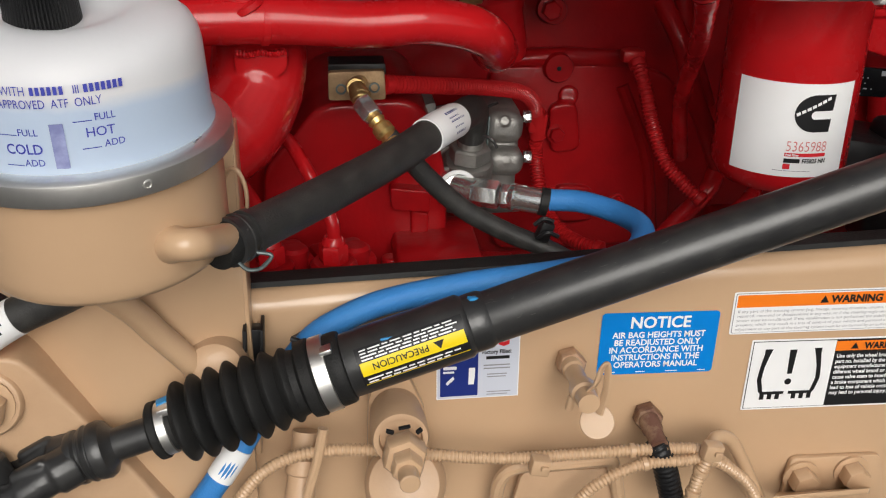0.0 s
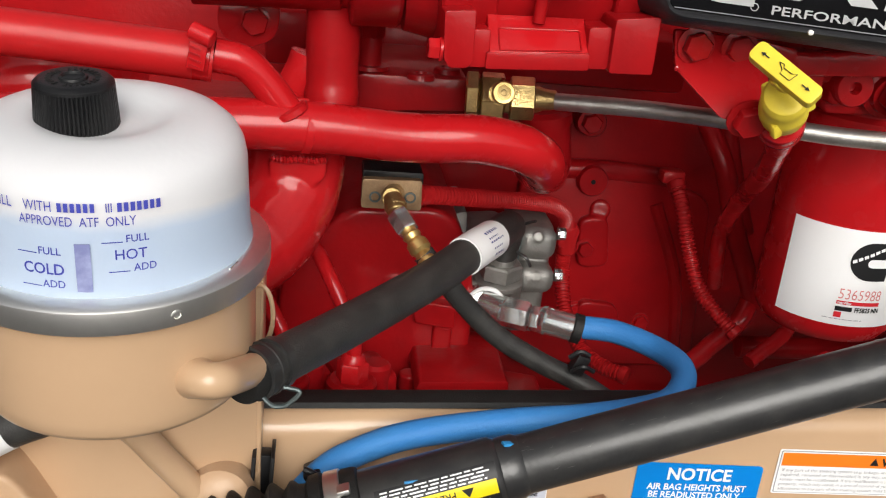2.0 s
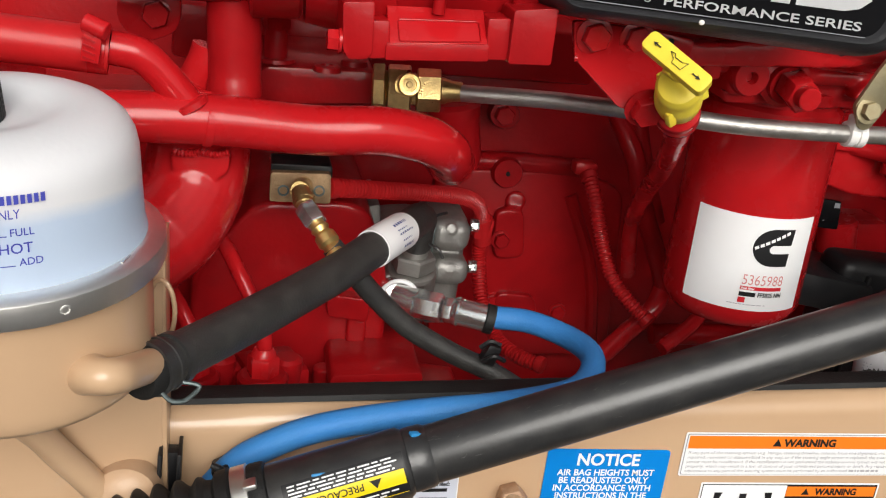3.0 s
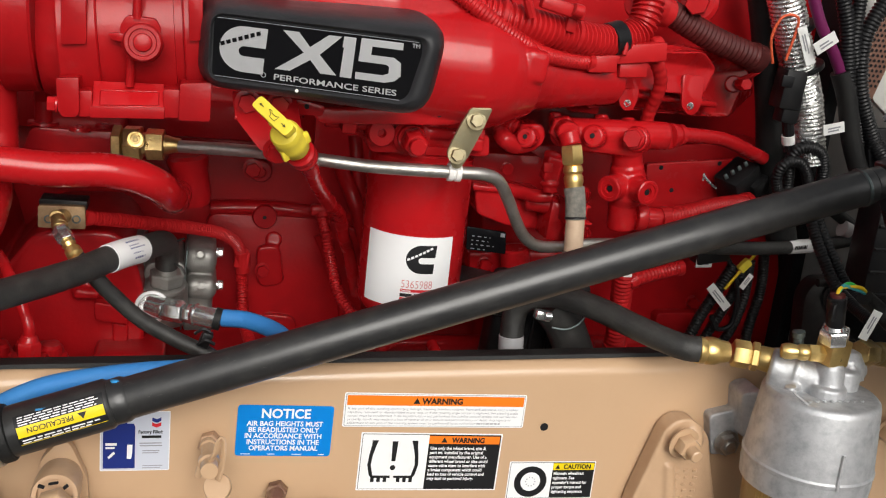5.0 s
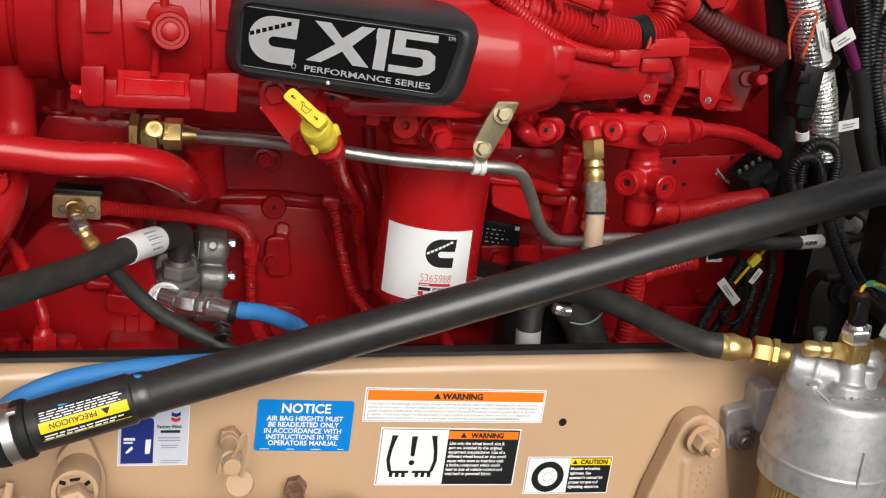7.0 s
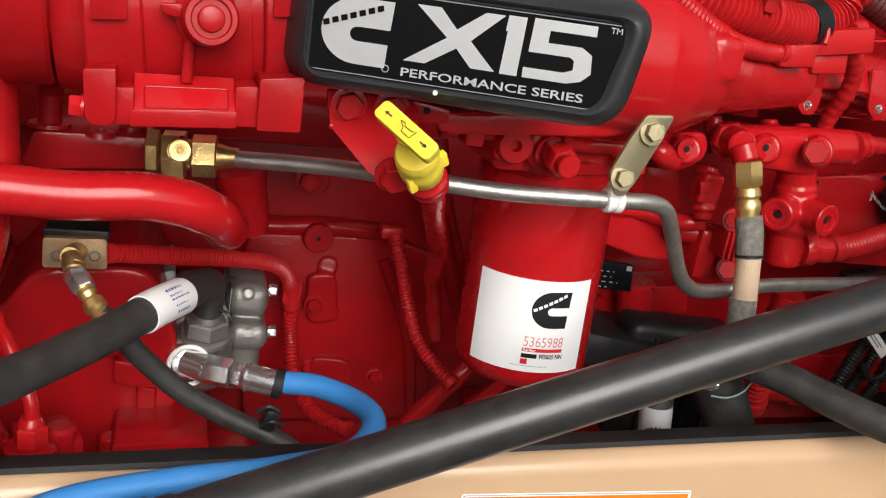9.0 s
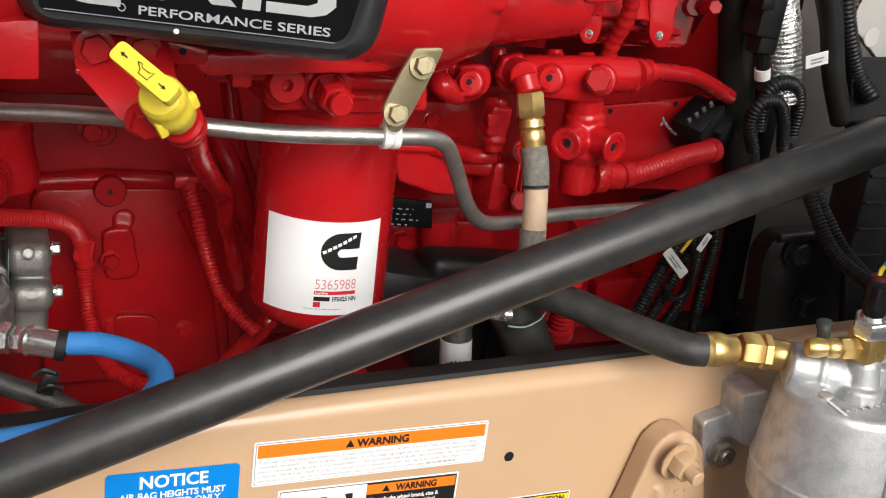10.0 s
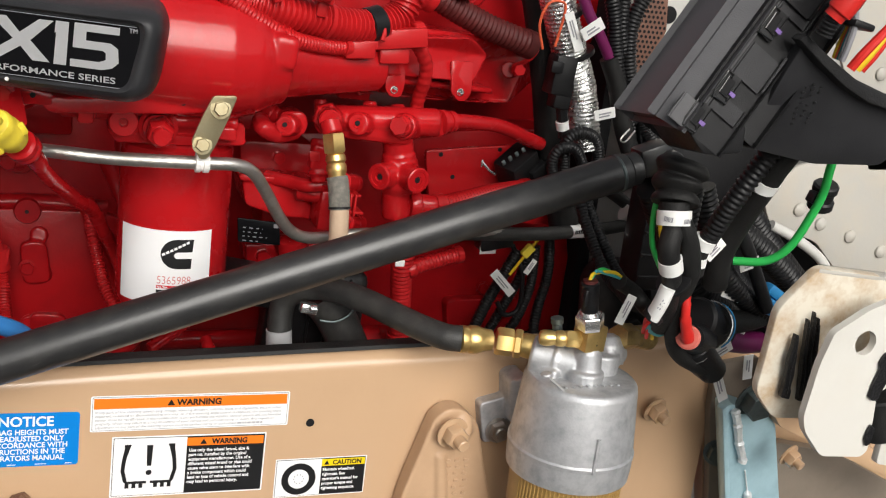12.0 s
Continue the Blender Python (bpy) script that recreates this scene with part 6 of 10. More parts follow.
# ---- intake manifold with badge cover ----
mani = thing("intake_manifold", "glossy red intake manifold with a black badge cover", "intake manifold", (0.3079, 0.08, 1.282))
cast(part("runner", merge(lathe((0.0449, 0.085, 1.3), (0.3617, 0.09, 1.292), [(0, 0.045), (0.03, 0.048), (0.13, 0.056), (0.2, 0.068), (0.28, 0.07), (0.31, 0.062), (0.33, 0.052), (0.345, 0.046)], 48), lathe((0.0763, 0.1, 1.35), (0.3056, 0.1, 1.344), [(0, 0.04), (0.04, 0.058), (0.15, 0.062), (0.22, 0.05), (0.26, 0.03)], 36), merge(box((0.3787, 0.05, 1.304), (0.028, 0.03, 0.035), (0, 6, 0), 0.006), slab(rounded([(0.3616, 0.045, 1.328), (0.3794, 0.045, 1.328), (0.3835, 0.045, 1.294), (0.3681, 0.045, 1.294)], 0.004), (0, 0.04, 0), 0.003)), tube([(0.3617, 0.09, 1.292), (0.4273, 0.12, 1.289), (0.5072, 0.14, 1.289)], [0.046 - 0.001 * i for i in range(17)], 28), slab(rounded([(0.1432, 0.03, 1.245), (0.3423, 0.05, 1.256), (0.3313, 0.05, 1.244), (0.2938, 0.045, 1.234), (0.156, 0.03, 1.229)], 0.006), (0, 0.06, 0), 0.004)), RED, mani), 0.002, 4)
part("flange_hole", lathe((0.2807, 0.043, 1.247), (-0.0185, -1, 1.398), [(0, 0.0045), (0.001, 0.004), (0.0012, 0.003)], 14), DARK, mani)
# badge cover: a hood wrapped over the front of the manifold
corners = [Vector(p) for p in ((0.0459, -0.017, 1.3306), (0.228, -0.099, 1.3305), (0.2158, -0.0935, 1.2752), (0.0454, -0.0168, 1.2732))]
mid = sum(corners, Vector()) / 4
lean = (corners[1].y - corners[0].y) / (corners[1].x - corners[0].x)
bm = bmesh.new()
loops = []
for grow, y, round_off in ((0.034, 0.115, 0.034), (0.031, 0.07, 0.032), (0.027, 0.038, 0.03), (0.022, 0.018, 0.026), (0.016, 0.005, 0.022), (0.010, -0.002, 0.018), (0.005, -0.0045, 0.015), (0.002, -0.003, 0.0125), (0.0, 0.0, 0.012)):
    grown = []
    for p, sx, sz in zip(corners, (-0.5, 1.0, 1.0, -0.5), (0.42, 0.62, -0.62, -0.5)):
        grown.append(Vector((p.x + grow * sx, p.y, p.z + grow * sz)))
    ring = rounded(grown, round_off, 8)
    for q in ring:
        q.y = mid.y + lean * (q.x - mid.x) + y
    loops.append([bm.verts.new(q) for q in ring])
for r, s in zip(loops, loops[1:]):
    for k in range(len(ring)):
        bm.faces.new((r[k], r[(k + 1) % len(ring)], s[(k + 1) % len(ring)], s[k]))
bm.faces.new(loops[-1])
cover = part("badge_cover", bm, GREY_BLACK, mani, "black moulded cover with a badge panel", 50)
ux = (corners[1] - corners[0]).normalized()
vx = (corners[0] - corners[3]).normalized()
vx = (vx - ux * vx.dot(ux)).normalized()
badge = flat(corners[3], ux, vx)
W, H = (corners[1] - corners[0]).length, (corners[0] - corners[3]).length


def on_badge(a, b, lift=0.0):
    """Badge metres given as shares of its width and height."""
    return badge(a * W, b * H, lift)


panel = part("badge_panel", patch(on_badge, [(0.02, 0.02), (0.98, 0.02), (0.99, 0.08), (0.99, 0.92), (0.98, 0.98), (0.02, 0.98), (0.01, 0.92), (0.01, 0.08)], 0.0008), GLOSS_BLACK, cover, "gloss black badge panel")
part("panel_border", merge(*[patch(on_badge, r, 0.0012) for r in ([(0.025, 0.035), (0.975, 0.035), (0.975, 0.045), (0.025, 0.045)], [(0.025, 0.955), (0.975, 0.955), (0.975, 0.965), (0.025, 0.965)])]), GREY_PRINT, panel)


def cshape(cx, cz, s, k):
    """The emblem: a thick open ring, flat at its right, drawn in units of s wide and k high."""
    outer = [(0.5, 0.5), (0.02, 0.5)] + [(0.02 + 0.5 * math.cos(a), 0.5 * math.sin(a)) for a in (radians(d) for d in range(100, 268, 12))] + [(0.02, -0.5), (0.44, -0.5)]
    inner_ = [(0.455, -0.15), (0.03, -0.15)] + [(0.03 + 0.11 * math.cos(a), -0.04 + 0.11 * math.sin(a)) for a in (radians(d) for d in range(-110, -255, -24))] + [(0.03, 0.07), (0.47, 0.07)]
    return [(cx + s * a, cz + k * b) for a, b in outer + inner_]


part("emblem", patch(on_badge, cshape(0.155, 0.51, 0.235, 0.72), 0.0016), SILVER_PRINT, panel, "silver ring emblem")
for k in range(7):
    o = Vector((0.05 + 0.0285 * k, 0.505 + 0.036 * k))
    part("emblem_bar", patch(on_badge, [(o.x, o.y + 0.02), (o.x + 0.02, o.y + 0.043), (o.x + 0.016, o.y + 0.105), (o.x - 0.004, o.y + 0.082)], 0.0024), GLOSS_BLACK, panel)
for name, r in (("badge_cross", [(0.3433, 0.89), (0.4189, 0.89), (0.4757, 0.68), (0.5607, 0.9), (0.6221, 0.9), (0.5229, 0.58), (0.6079, 0.29), (0.5323, 0.29), (0.4804, 0.48), (0.3859, 0.27), (0.315, 0.27), (0.4473, 0.58)]), ("badge_stroke", [(0.6316, 0.91), (0.6883, 0.91), (0.6788, 0.28), (0.624, 0.28), (0.6335, 0.74), (0.6269, 0.74)]), ("badge_hook", [(0.7119, 0.92), (0.9056, 0.92), (0.9056, 0.81), (0.7639, 0.81), (0.762, 0.68), (0.8678, 0.68), (0.9009, 0.61), (0.9056, 0.41), (0.8773, 0.32), (0.8348, 0.28), (0.6958, 0.28), (0.6958, 0.39), (0.8206, 0.39), (0.8489, 0.43), (0.8489, 0.53), (0.8348, 0.56), (0.7053, 0.56)])):
    part(name, patch(on_badge, r, 0.0016), SILVER_PRINT, panel, "silver badge stroke")
part("series_text", words("PERFORMANCE SERIES", flat(badge(0.31 * W, 0.1 * H, 0.0), ux, vx), 0, 0, 0.0074, "LEFT", 0.0001, 1.58, 0.0016), SILVER_PRINT, panel, "silver series lettering")
part("mark_text", words("TM", on_badge, 0.945, 0.87, 0.09, "LEFT", 0.0, 0.3, 0.0016), SILVER_PRINT, panel)
part("mark_ring", hoop(on_badge(0.262, 0.15, 0.0016), ux.cross(vx), 0.0022, 0.0003, 16), SILVER_PRINT, panel)
part("cover_screw", lathe((0.122, -0.0585, 1.272), (-0.0177, -1, 1.398), [(0, 0.0017), (0.0015, 0.0016), (0.002, 0.0006)], 12), WHITE_CLIP, cover)

# ---- oil dipstick ----
dip = thing("oil_dipstick", "yellow plastic dipstick handle on a red tube", "oil dipstick", (0.1139, -0.05, 1.225))
settle(dip, (0, 0, 0), (0.004, 0, 0))
a, b = Vector((0.1075, -0.066, 1.2355)), Vector((0.1283, -0.0254, 1.2091))
d = (b - a).normalized()
part("knob", lathe(a, b, [(0, 0.008), (0.002, 0.0125), (0.005, 0.0142), (0.010, 0.0146), (0.018, 0.0142), (0.020, 0.0152), (0.030, 0.0152), (0.033, 0.0138), (0.038, 0.0138), (0.041, 0.0125), (0.043, 0.011)], 32), YELLOW_PLASTIC, dip, "yellow plastic knob")
ga, gb = Vector((0.0815, -0.0674, 1.2625)), Vector((0.1105, -0.0995, 1.2415))
ge = (gb - ga).normalized()
gs = ge.cross(d).normalized()
grip_mid = (ga + gb) / 2
part("grip", merge(slab(rounded([ga - gs * 0.0064, gb - gs * 0.0064, gb + gs * 0.0064, ga + gs * 0.0064], 0.004, 5), d * 0.0085, 0.0018, 3), box(grip_mid + d * 0.012, (0.012, 0.012, 0.014), (0, 30, 0), 0.003)), YELLOW_PLASTIC, dip, "yellow finger grip")
for turn in (0.6, 2.7, 4.8):
    o = a + d * 0.024 + (gs * math.cos(turn) + ge * math.sin(turn)) * 0.0152
    part("knob_tab", box(o, (0.006, 0.006, 0.011), (20, -30, 10), 0.0014), YELLOW_PLASTIC, dip)
on_grip = flat(grip_mid - d * 0.0003, ge, -gs if gs.z < 0 else gs)
mark = [(-0.0065, 0.0022), (-0.0035, 0.0028), (-0.002, 0.001), (0.0035, 0.0012), (0.0065, 0.003), (0.0055, -0.0028), (-0.0015, -0.0028), (-0.002, -0.0005), (-0.0065, 0.0022)]
part("grip_mark", sweep(bmesh.new(), [on_grip(x, y, 0.0003) for x, y in mark], 0.00026, 6), BLACK_PRINT, dip)
for s in (1, -1):
    part("arrow_mark", patch(on_grip, [(s * 0.0125, -0.0004), (s * 0.016, -0.0004), (s * 0.0155, -0.0015), (s * 0.0185, 0), (s * 0.0155, 0.0015), (s * 0.016, 0.0004), (s * 0.0125, 0.0004)], 0.0006), BLACK_PRINT, dip)
part("collar", lathe(b - d * 0.003, b + d, [(0, 0.0118), (0.002, 0.0145), (0.006, 0.0152), (0.01, 0.0138), (0.012, 0.0148), (0.018, 0.0142), (0.022, 0.0112), (0.028, 0.0092)], 26), RED, dip)
part("tube", tube([b + d * 0.012, (0.1395, -0.006, 1.1943), (0.153, 0.03, 1.168), (0.178, 0.1, 1.13), (0.2, 0.165, 1.10), (0.215, 0.22, 1.06), (0.232, 0.27, 1.02), (0.25, 0.3, 0.96)], [0.0092] * 12 + [0.0082] * 45, 16), RED, dip, "red painted dipstick tube")
part("tab", slab(rounded([(0.1003, 0.012, 1.21), (0.1205, 0.005, 1.217), (0.1246, 0.005, 1.207), (0.1037, 0.012, 1.203)], 0.003), (0, 0.006, 0), 0.001), RED, dip)
mount = thing("dipstick_bracket", "red painted triangular steel bracket with two bolts", "bracket", (0.0752, -0.06, 1.249))
settle(mount, (0.0844, 0.058, 1.24), (0.083, 0.022, 1.2465), 0.958)
part("plate", slab(rounded([(0.0679, 0.058, 1.25), (0.1339, 0.058, 1.247), (0.1419, 0.05, 1.213), (0.1185, 0.02, 1.196), (0.0975, 0.02, 1.198), (0.0726, 0.058, 1.223)], 0.004), (0, 0.006, 0), 0.0012), RED, mount)
part("flange", slab([(0.0715, 0.056, 1.225), (0.1328, 0.056, 1.228), (0.1465, 0.09, 1.227), (0.0825, 0.09, 1.225)], (0, 0, -0.004), 0.001), RED, mount)
bolt(mount, (0.0844, 0.058, 1.24), (0, -1, 0), 0.018, 0.01, RED, 0.75)
bolt(mount, (0.1165, 0.058, 1.24), (0, -1, 0), 0.018, 0.008, RED, 0.75)
bolt(mount, (0.1143, 0.015, 1.201), (0, -1, -0.4), 0.02, 0.01, RED, 0.75)
part("side_plate", slab(rounded([(0.1235, 0.066, 1.2475), (0.164, 0.066, 1.2415), (0.163, 0.066, 1.23), (0.128, 0.066, 1.23)], 0.003), (0, 0.006, 0), 0.001), RED, mount)
part("plate_hole", lathe((0.1455, 0.0655, 1.239), (0.1455, -1, 1.239), [(0, 0.0028), (0.0005, 0.0025), (0.0006, 0.001)], 14), DARK, mount)
part("rear_clip", merge(box((0.1973, 0.12, 1.22), (0.02, 0.03, 0.02), (0, 0, 0), 0.004), rod((0.1724, 0.12, 1.218), (0.223, 0.12, 1.218), 0.008), box((0.1962, 0.1, 1.221), (0.016, 0.01, 0.026), (0, 0, 0), 0.003)), RED_PLASTIC, mount)

# ---- fuel filter ----
FX, FY, FR = 0.295, 0.1665, 0.0622
filt = thing("fuel_filter", "glossy red spin-on fuel filter with a white label", "fuel filter", (FX, FY, 0.985))
settle(filt, (0.306, 0.104, 1.053), (0.301, 0.086, 1.059), 0.98)
part("canister", lathe((FX, FY, 0.986), (FX, FY, 2), [(0, 0.02), (0.0005, 0.046), (0.004, 0.0545), (0.010, 0.0585), (0.018, FR), (0.196, FR), (0.200, 0.0585), (0.203, 0.0585), (0.205, FR + 0.0006), (0.214, FR + 0.0006), (0.217, 0.057)], 72), RED, filt, "glossy red canister")
wrap = round_wall((FX, FY, 0), FR, -16)
z0, z1 = 1.0085, 1.0945
half = FR * radians(51)
lab = part("label", sheet(wrap, -half, z0, half, z1, 0.0004, 28), WHITE_PAPER, filt, "white filter label")
mid_a = half * 0.24


def on_label(a, b, lift=0.0):
    return wrap(mid_a + a, z0 + b, lift)


def bent(ring, mat, name, label=""):
    """A printed shape on the curved label, cut fine enough to follow it."""
    bm = bmesh.new()
    bm.faces.new([bm.verts.new((a, b, 0)) for a, b in ring])
    for x in np.arange(min(r[0] for r in ring), max(r[0] for r in ring), 0.002):
        bmesh.ops.bisect_plane(bm, geom=bm.verts[:] + bm.edges[:] + bm.faces[:], plane_co=(x, 0, 0), plane_no=(1, 0, 0))
    for v in bm.verts:
        v.co = on_label(v.co.x, v.co.y, 0.0009)
    return part(name, bm, mat, lab, label)


bent(cshape(0.002, 0.0595, 0.036, 0.034), BLACK_PRINT, "emblem", "black ring emblem")
for k in range(7):
    x, z = -0.0132 + 0.0042 * k, 0.0562 + 0.0023 * k
    part("emblem_bar", patch(on_label, [(x, z + 0.0008), (x + 0.0032, z + 0.0024), (x + 0.0024, z + 0.005), (x - 0.0008, z + 0.0034)], 0.0014), WHITE_PAPER, lab)
part("part_number", words("5365988", on_label, -0.0185, 0.0245, 0.0135, "LEFT", -0.0001, 0.79, 0.0009), material("pale_red_print", (0.62, 0.2, 0.2), 0.4, 0, 0, 1, 0.1, 30), lab, "red part number")
bent([(-0.0185, 0.0195), (0.0185, 0.0195), (0.0185, 0.0228), (-0.0185, 0.0228)], RED_PRINT, "red_bar")
part("bar_text", words("Fuel Filter", on_label, -0.0175, 0.0202, 0.0028, "LEFT", 0.0001, 1.0, 0.0013), WHITE_PRINT, lab)
bent([(-0.0185, 0.0135), (-0.0045, 0.0135), (-0.0045, 0.0175), (-0.0185, 0.0175)], BLACK_PRINT, "maker_bar")
bent([(-0.0185, 0.0075), (-0.0125, 0.0075), (-0.0125, 0.0125), (-0.0185, 0.0125)], RED_PRINT, "red_square")
part("filter_code", words("FF5825 NN", on_label, -0.0025, 0.0135, 0.0058, "LEFT", 0.00016, 0.8, 0.0009), BLACK_PRINT, lab)
part("small_print", bars(on_label, -0.027, 0.0055, 0.006, 0.0067, 1, 0.0009, 0.5, 0, 6, 0.001), GREY_PRINT, lab)

# filter head
fh = thing("fuel_filter_mount", "red painted cast mount above the fuel filter", "filter mount", (FX, FY, 1.215))
cast(part("head", merge(slab(rounded([(0.2112, 0.09, 1.214), (0.3521, 0.09, 1.221), (0.3557, 0.09, 1.195), (0.2197, 0.09, 1.192)], 0.006), (0, 0.14, 0), 0.006, 3), lathe((FX, FY, 1.19), (FX, FY, 2), [(0, 0.05), (0.02, 0.056), (0.03, 0.057), (0.05, 0.05)], 40), slab(rounded([(0.21, 0.072, 1.228), (0.2406, 0.072, 1.229), (0.2422, 0.072, 1.204), (0.2126, 0.072, 1.202)], 0.006), (0, 0.06, 0), 0.004), slab(rounded([(0.3251, 0.07, 1.219), (0.3408, 0.07, 1.219), (0.3418, 0.07, 1.202), (0.3152, 0.07, 1.206)], 0.005), (0, 0.06, 0), 0.004), rod((0.2756, 0.085, 1.22), (0.3438, 0.085, 1.221), 0.008)), RED, fh), 0.002, 4)
boss((0.2264, 0.072, 1.218), (0, -1, 0), 0.0145, 0.008, 0.0042, RED, fh, "port")
part("sensor_plug", merge(lathe((0.2627, 0.09, 1.215), (0.2588, 0.045, 1.21), [(0, 0.02), (0.012, 0.02), (0.014, 0.016), (0.02, 0.015)], 24), hexagon((0.2619, 0.07, 1.214), (0.2612, 0.045, 1.21), 0.024), rod((0.2609, 0.052, 1.211), (0.2612, 0.035, 1.21), 0.009)), RED, fh, "hexagon plug")

# ---- steel tube with brass valve, clip and strap ----
tub = thing("steel_tube", "bare drawn steel tube with a brass valve block", "fuel tube", (0.1724, 0.1, 1.185))
line = [(0.0194, 0.1320, 1.1770), (0.0880, 0.1000, 1.1830), (0.1525, 0.0500, 1.1890), (0.2098, 0.0398, 1.1869), (0.2573, 0.0347, 1.1869), (0.3072, 0.0347, 1.1869), (0.3368, 0.0377, 1.1859), (0.3552, 0.0448, 1.1778), (0.3727, 0.0600, 1.1556), (0.3940, 0.0782, 1.1222), (0.4094, 0.0883, 1.1040), (0.4275, 0.0953, 1.0939), (0.4570, 0.1054, 1.0909), (0.5236, 0.1150, 1.0950), (0.7264, 0.1900, 1.0780), (0.8099, 0.2100, 1.0740), (0.9362, 0.2450, 1.0730)]
part("tube", tube(line[:15], 0.0068, 18, 8), STEEL_TUBE, tub)
part("black_run", tube([(0.6443, 0.165, 1.083), (0.7429, 0.195, 1.075), (0.8099, 0.21, 1.074), (0.8909, 0.235, 1.074), (0.9523, 0.25, 1.081), (0.959, 0.25, 1.093), (0.9372, 0.26, 1.11), (0.9165, 0.27, 1.123)], 0.0092, 16), HOSE, tub, "black sleeve over the tube")
part("sleeve_label", lathe((0.8325, 0.217, 1.074), (0.8909, 0.235, 1.074), [(0, 0.0094), (0.0001, 0.0098), (0.046, 0.0098), (0.0461, 0.0094)], 20), WHITE_PAPER, tub, "white wrap label")
part("label_print", bars(flat((0.8355, 0.2045, 1.074), (1, 0.35, 0)), 0, 0, 0.026, 0.006, 1, 0.0004, 0.9, 0, 3, 0.0008), BLACK_PRINT, tub)
part("end_ring", lathe((0.9335, 0.25, 1.097), (0.9615, 0.25, 1.087), [(0, 0.0115), (0.001, 0.0125), (0.012, 0.0125), (0.013, 0.0115)], 20), WHITE_CLIP, tub, "white ring")
VA, VB = Vector((-0.0505, 0.145, 1.1742)), Vector((0.019, 0.136, 1.1772))
vd = (VB - VA).normalized()
part("flare_nut", merge(hexagon(VA, VA + vd * 0.0105, 0.033, 0.06, 0.52), lathe(VA + vd * 0.0095, VB, [(0, 0.0125), (0.0015, 0.0145), (0.003, 0.0125)], 24)), OLD_BRASS, tub, "dull brass nut")
part("valve_body", merge(hexagon(VA + vd * 0.012, VA + vd * 0.0305, 0.0345, 0.05, 0.0), rod(VA + vd * 0.03, VA + vd * 0.036, 0.0125)), OLD_BRASS, tub, "dull brass valve block")
vp, vo = Vector((-0.0265, 0.128, 1.181)), Vector((0.02, -1, 0.27)).normalized()
core = part("valve_core", lathe(vp, vp + vo, [(-0.004, 0.0092), (0.003, 0.0092), (0.0034, 0.0074), (0.006, 0.0078), (0.0066, 0.0066), (0.009, 0.0078), (0.0096, 0.0066), (0.012, 0.0078), (0.0125, 0.0086), (0.0165, 0.0088), (0.0172, 0.008), (0.0172, 0.0056), (0.0155, 0.0052)], 28), BRASS, tub, "brass valve stem with open end")
part("valve_pin", lathe(vp + vo * 0.0152, vp + vo, [(0, 0.005), (0.0006, 0.0049), (0.0007, 0.0026), (0.0018, 0.0022), (0.002, 0.0008)], 18), OLD_BRASS, core)
part("union_nut", hexagon(VA + vd * 0.035, VA + vd * 0.0545, 0.0295, 0.06, 0.2), OLD_BRASS, tub, "dull brass union nut")
part("tube_sleeve", lathe(VA + vd * 0.054, VB, [(0, 0.0108), (0.0035, 0.0104), (0.009, 0.0085), (0.017, 0.0076), (0.0175, 0.007)], 24), OLD_BRASS, tub, "heat-stained brass sleeve")
clip = thing("tube_clip", "yellow zinc strap with a white clip round the tube", "pipe clip", (0.2987, 0.02, 1.189))
part("strap", slab(rounded([(0.306, 0.012, 1.259), (0.3295, 0.0125, 1.2605), (0.323, 0.016, 1.238), (0.311, 0.0205, 1.206), (0.305, 0.022, 1.194), (0.2975, 0.022, 1.193), (0.288, 0.0205, 1.2105), (0.2975, 0.016, 1.2385)], 0.0035), (0, 0.004, 0), 0.0008), YELLOW_ZINC, clip, "yellow zinc plated strap")
for p, across, mat in (((0.3135, 0.0145, 1.2465), 0.0128, YELLOW_ZINC), ((0.2985, 0.02, 1.2085), 0.0122, YELLOW_ZINC)):
    bolt(clip, p, (0, -1, 0.16), across, 0.0075, mat, 0.8)
part("cushion", merge(lathe((0.2945, 0.0347, 1.187), (0.3085, 0.0347, 1.1868), [(0, 0.0078), (0.0005, 0.0098), (0.0055, 0.0098), (0.006, 0.0085), (0.008, 0.0085), (0.0085, 0.0098), (0.014, 0.0098), (0.0145, 0.0078)], 24), box((0.3012, 0.031, 1.1965), (0.013, 0.012, 0.012), (0, 0, 0), 0.002)), WHITE_CLIP, clip, "white nylon cushion")

# ---- brass coupling and sleeved hose ----
cp = thing("fuel_hose_coupling", "brass coupling on a tan hose in a grey sleeve", "hose coupling", (0.4442, 0.075, 1.206))
settle(cp, (0.441, 0.065, 1.207), (0.449, 0.083, 1.204), 1.018)
part("red_elbow", merge(rod((0.4456, 0.115, 1.23), (0.441, 0.085, 1.229), 0.0125), rod((0.4403, 0.085, 1.229), (0.4438, 0.078, 1.216), 0.0115), hexagon((0.4476, 0.125, 1.228), (0.4438, 0.108, 1.228), 0.03)), RED, cp, "red painted elbow")
part("union_nut", hexagon((0.4436, 0.078, 1.217), (0.4469, 0.074, 1.196), 0.0225), BRASS, cp, "bright brass nut")
part("barb", lathe((0.4469, 0.074, 1.196), (0.4504, 0.068, 1.169), [(0, 0.0085), (0.002, 0.0105), (0.008, 0.0115), (0.011, 0.0095), (0.014, 0.0112), (0.02, 0.011), (0.024, 0.0098), (0.03, 0.0098)], 24), BRASS, cp)
part("sleeve", tube([(0.45, 0.068, 1.171), (0.4523, 0.064, 1.157), (0.454, 0.06, 1.136)], 0.0118, 18), SLEEVE, cp, "grey woven sleeve")
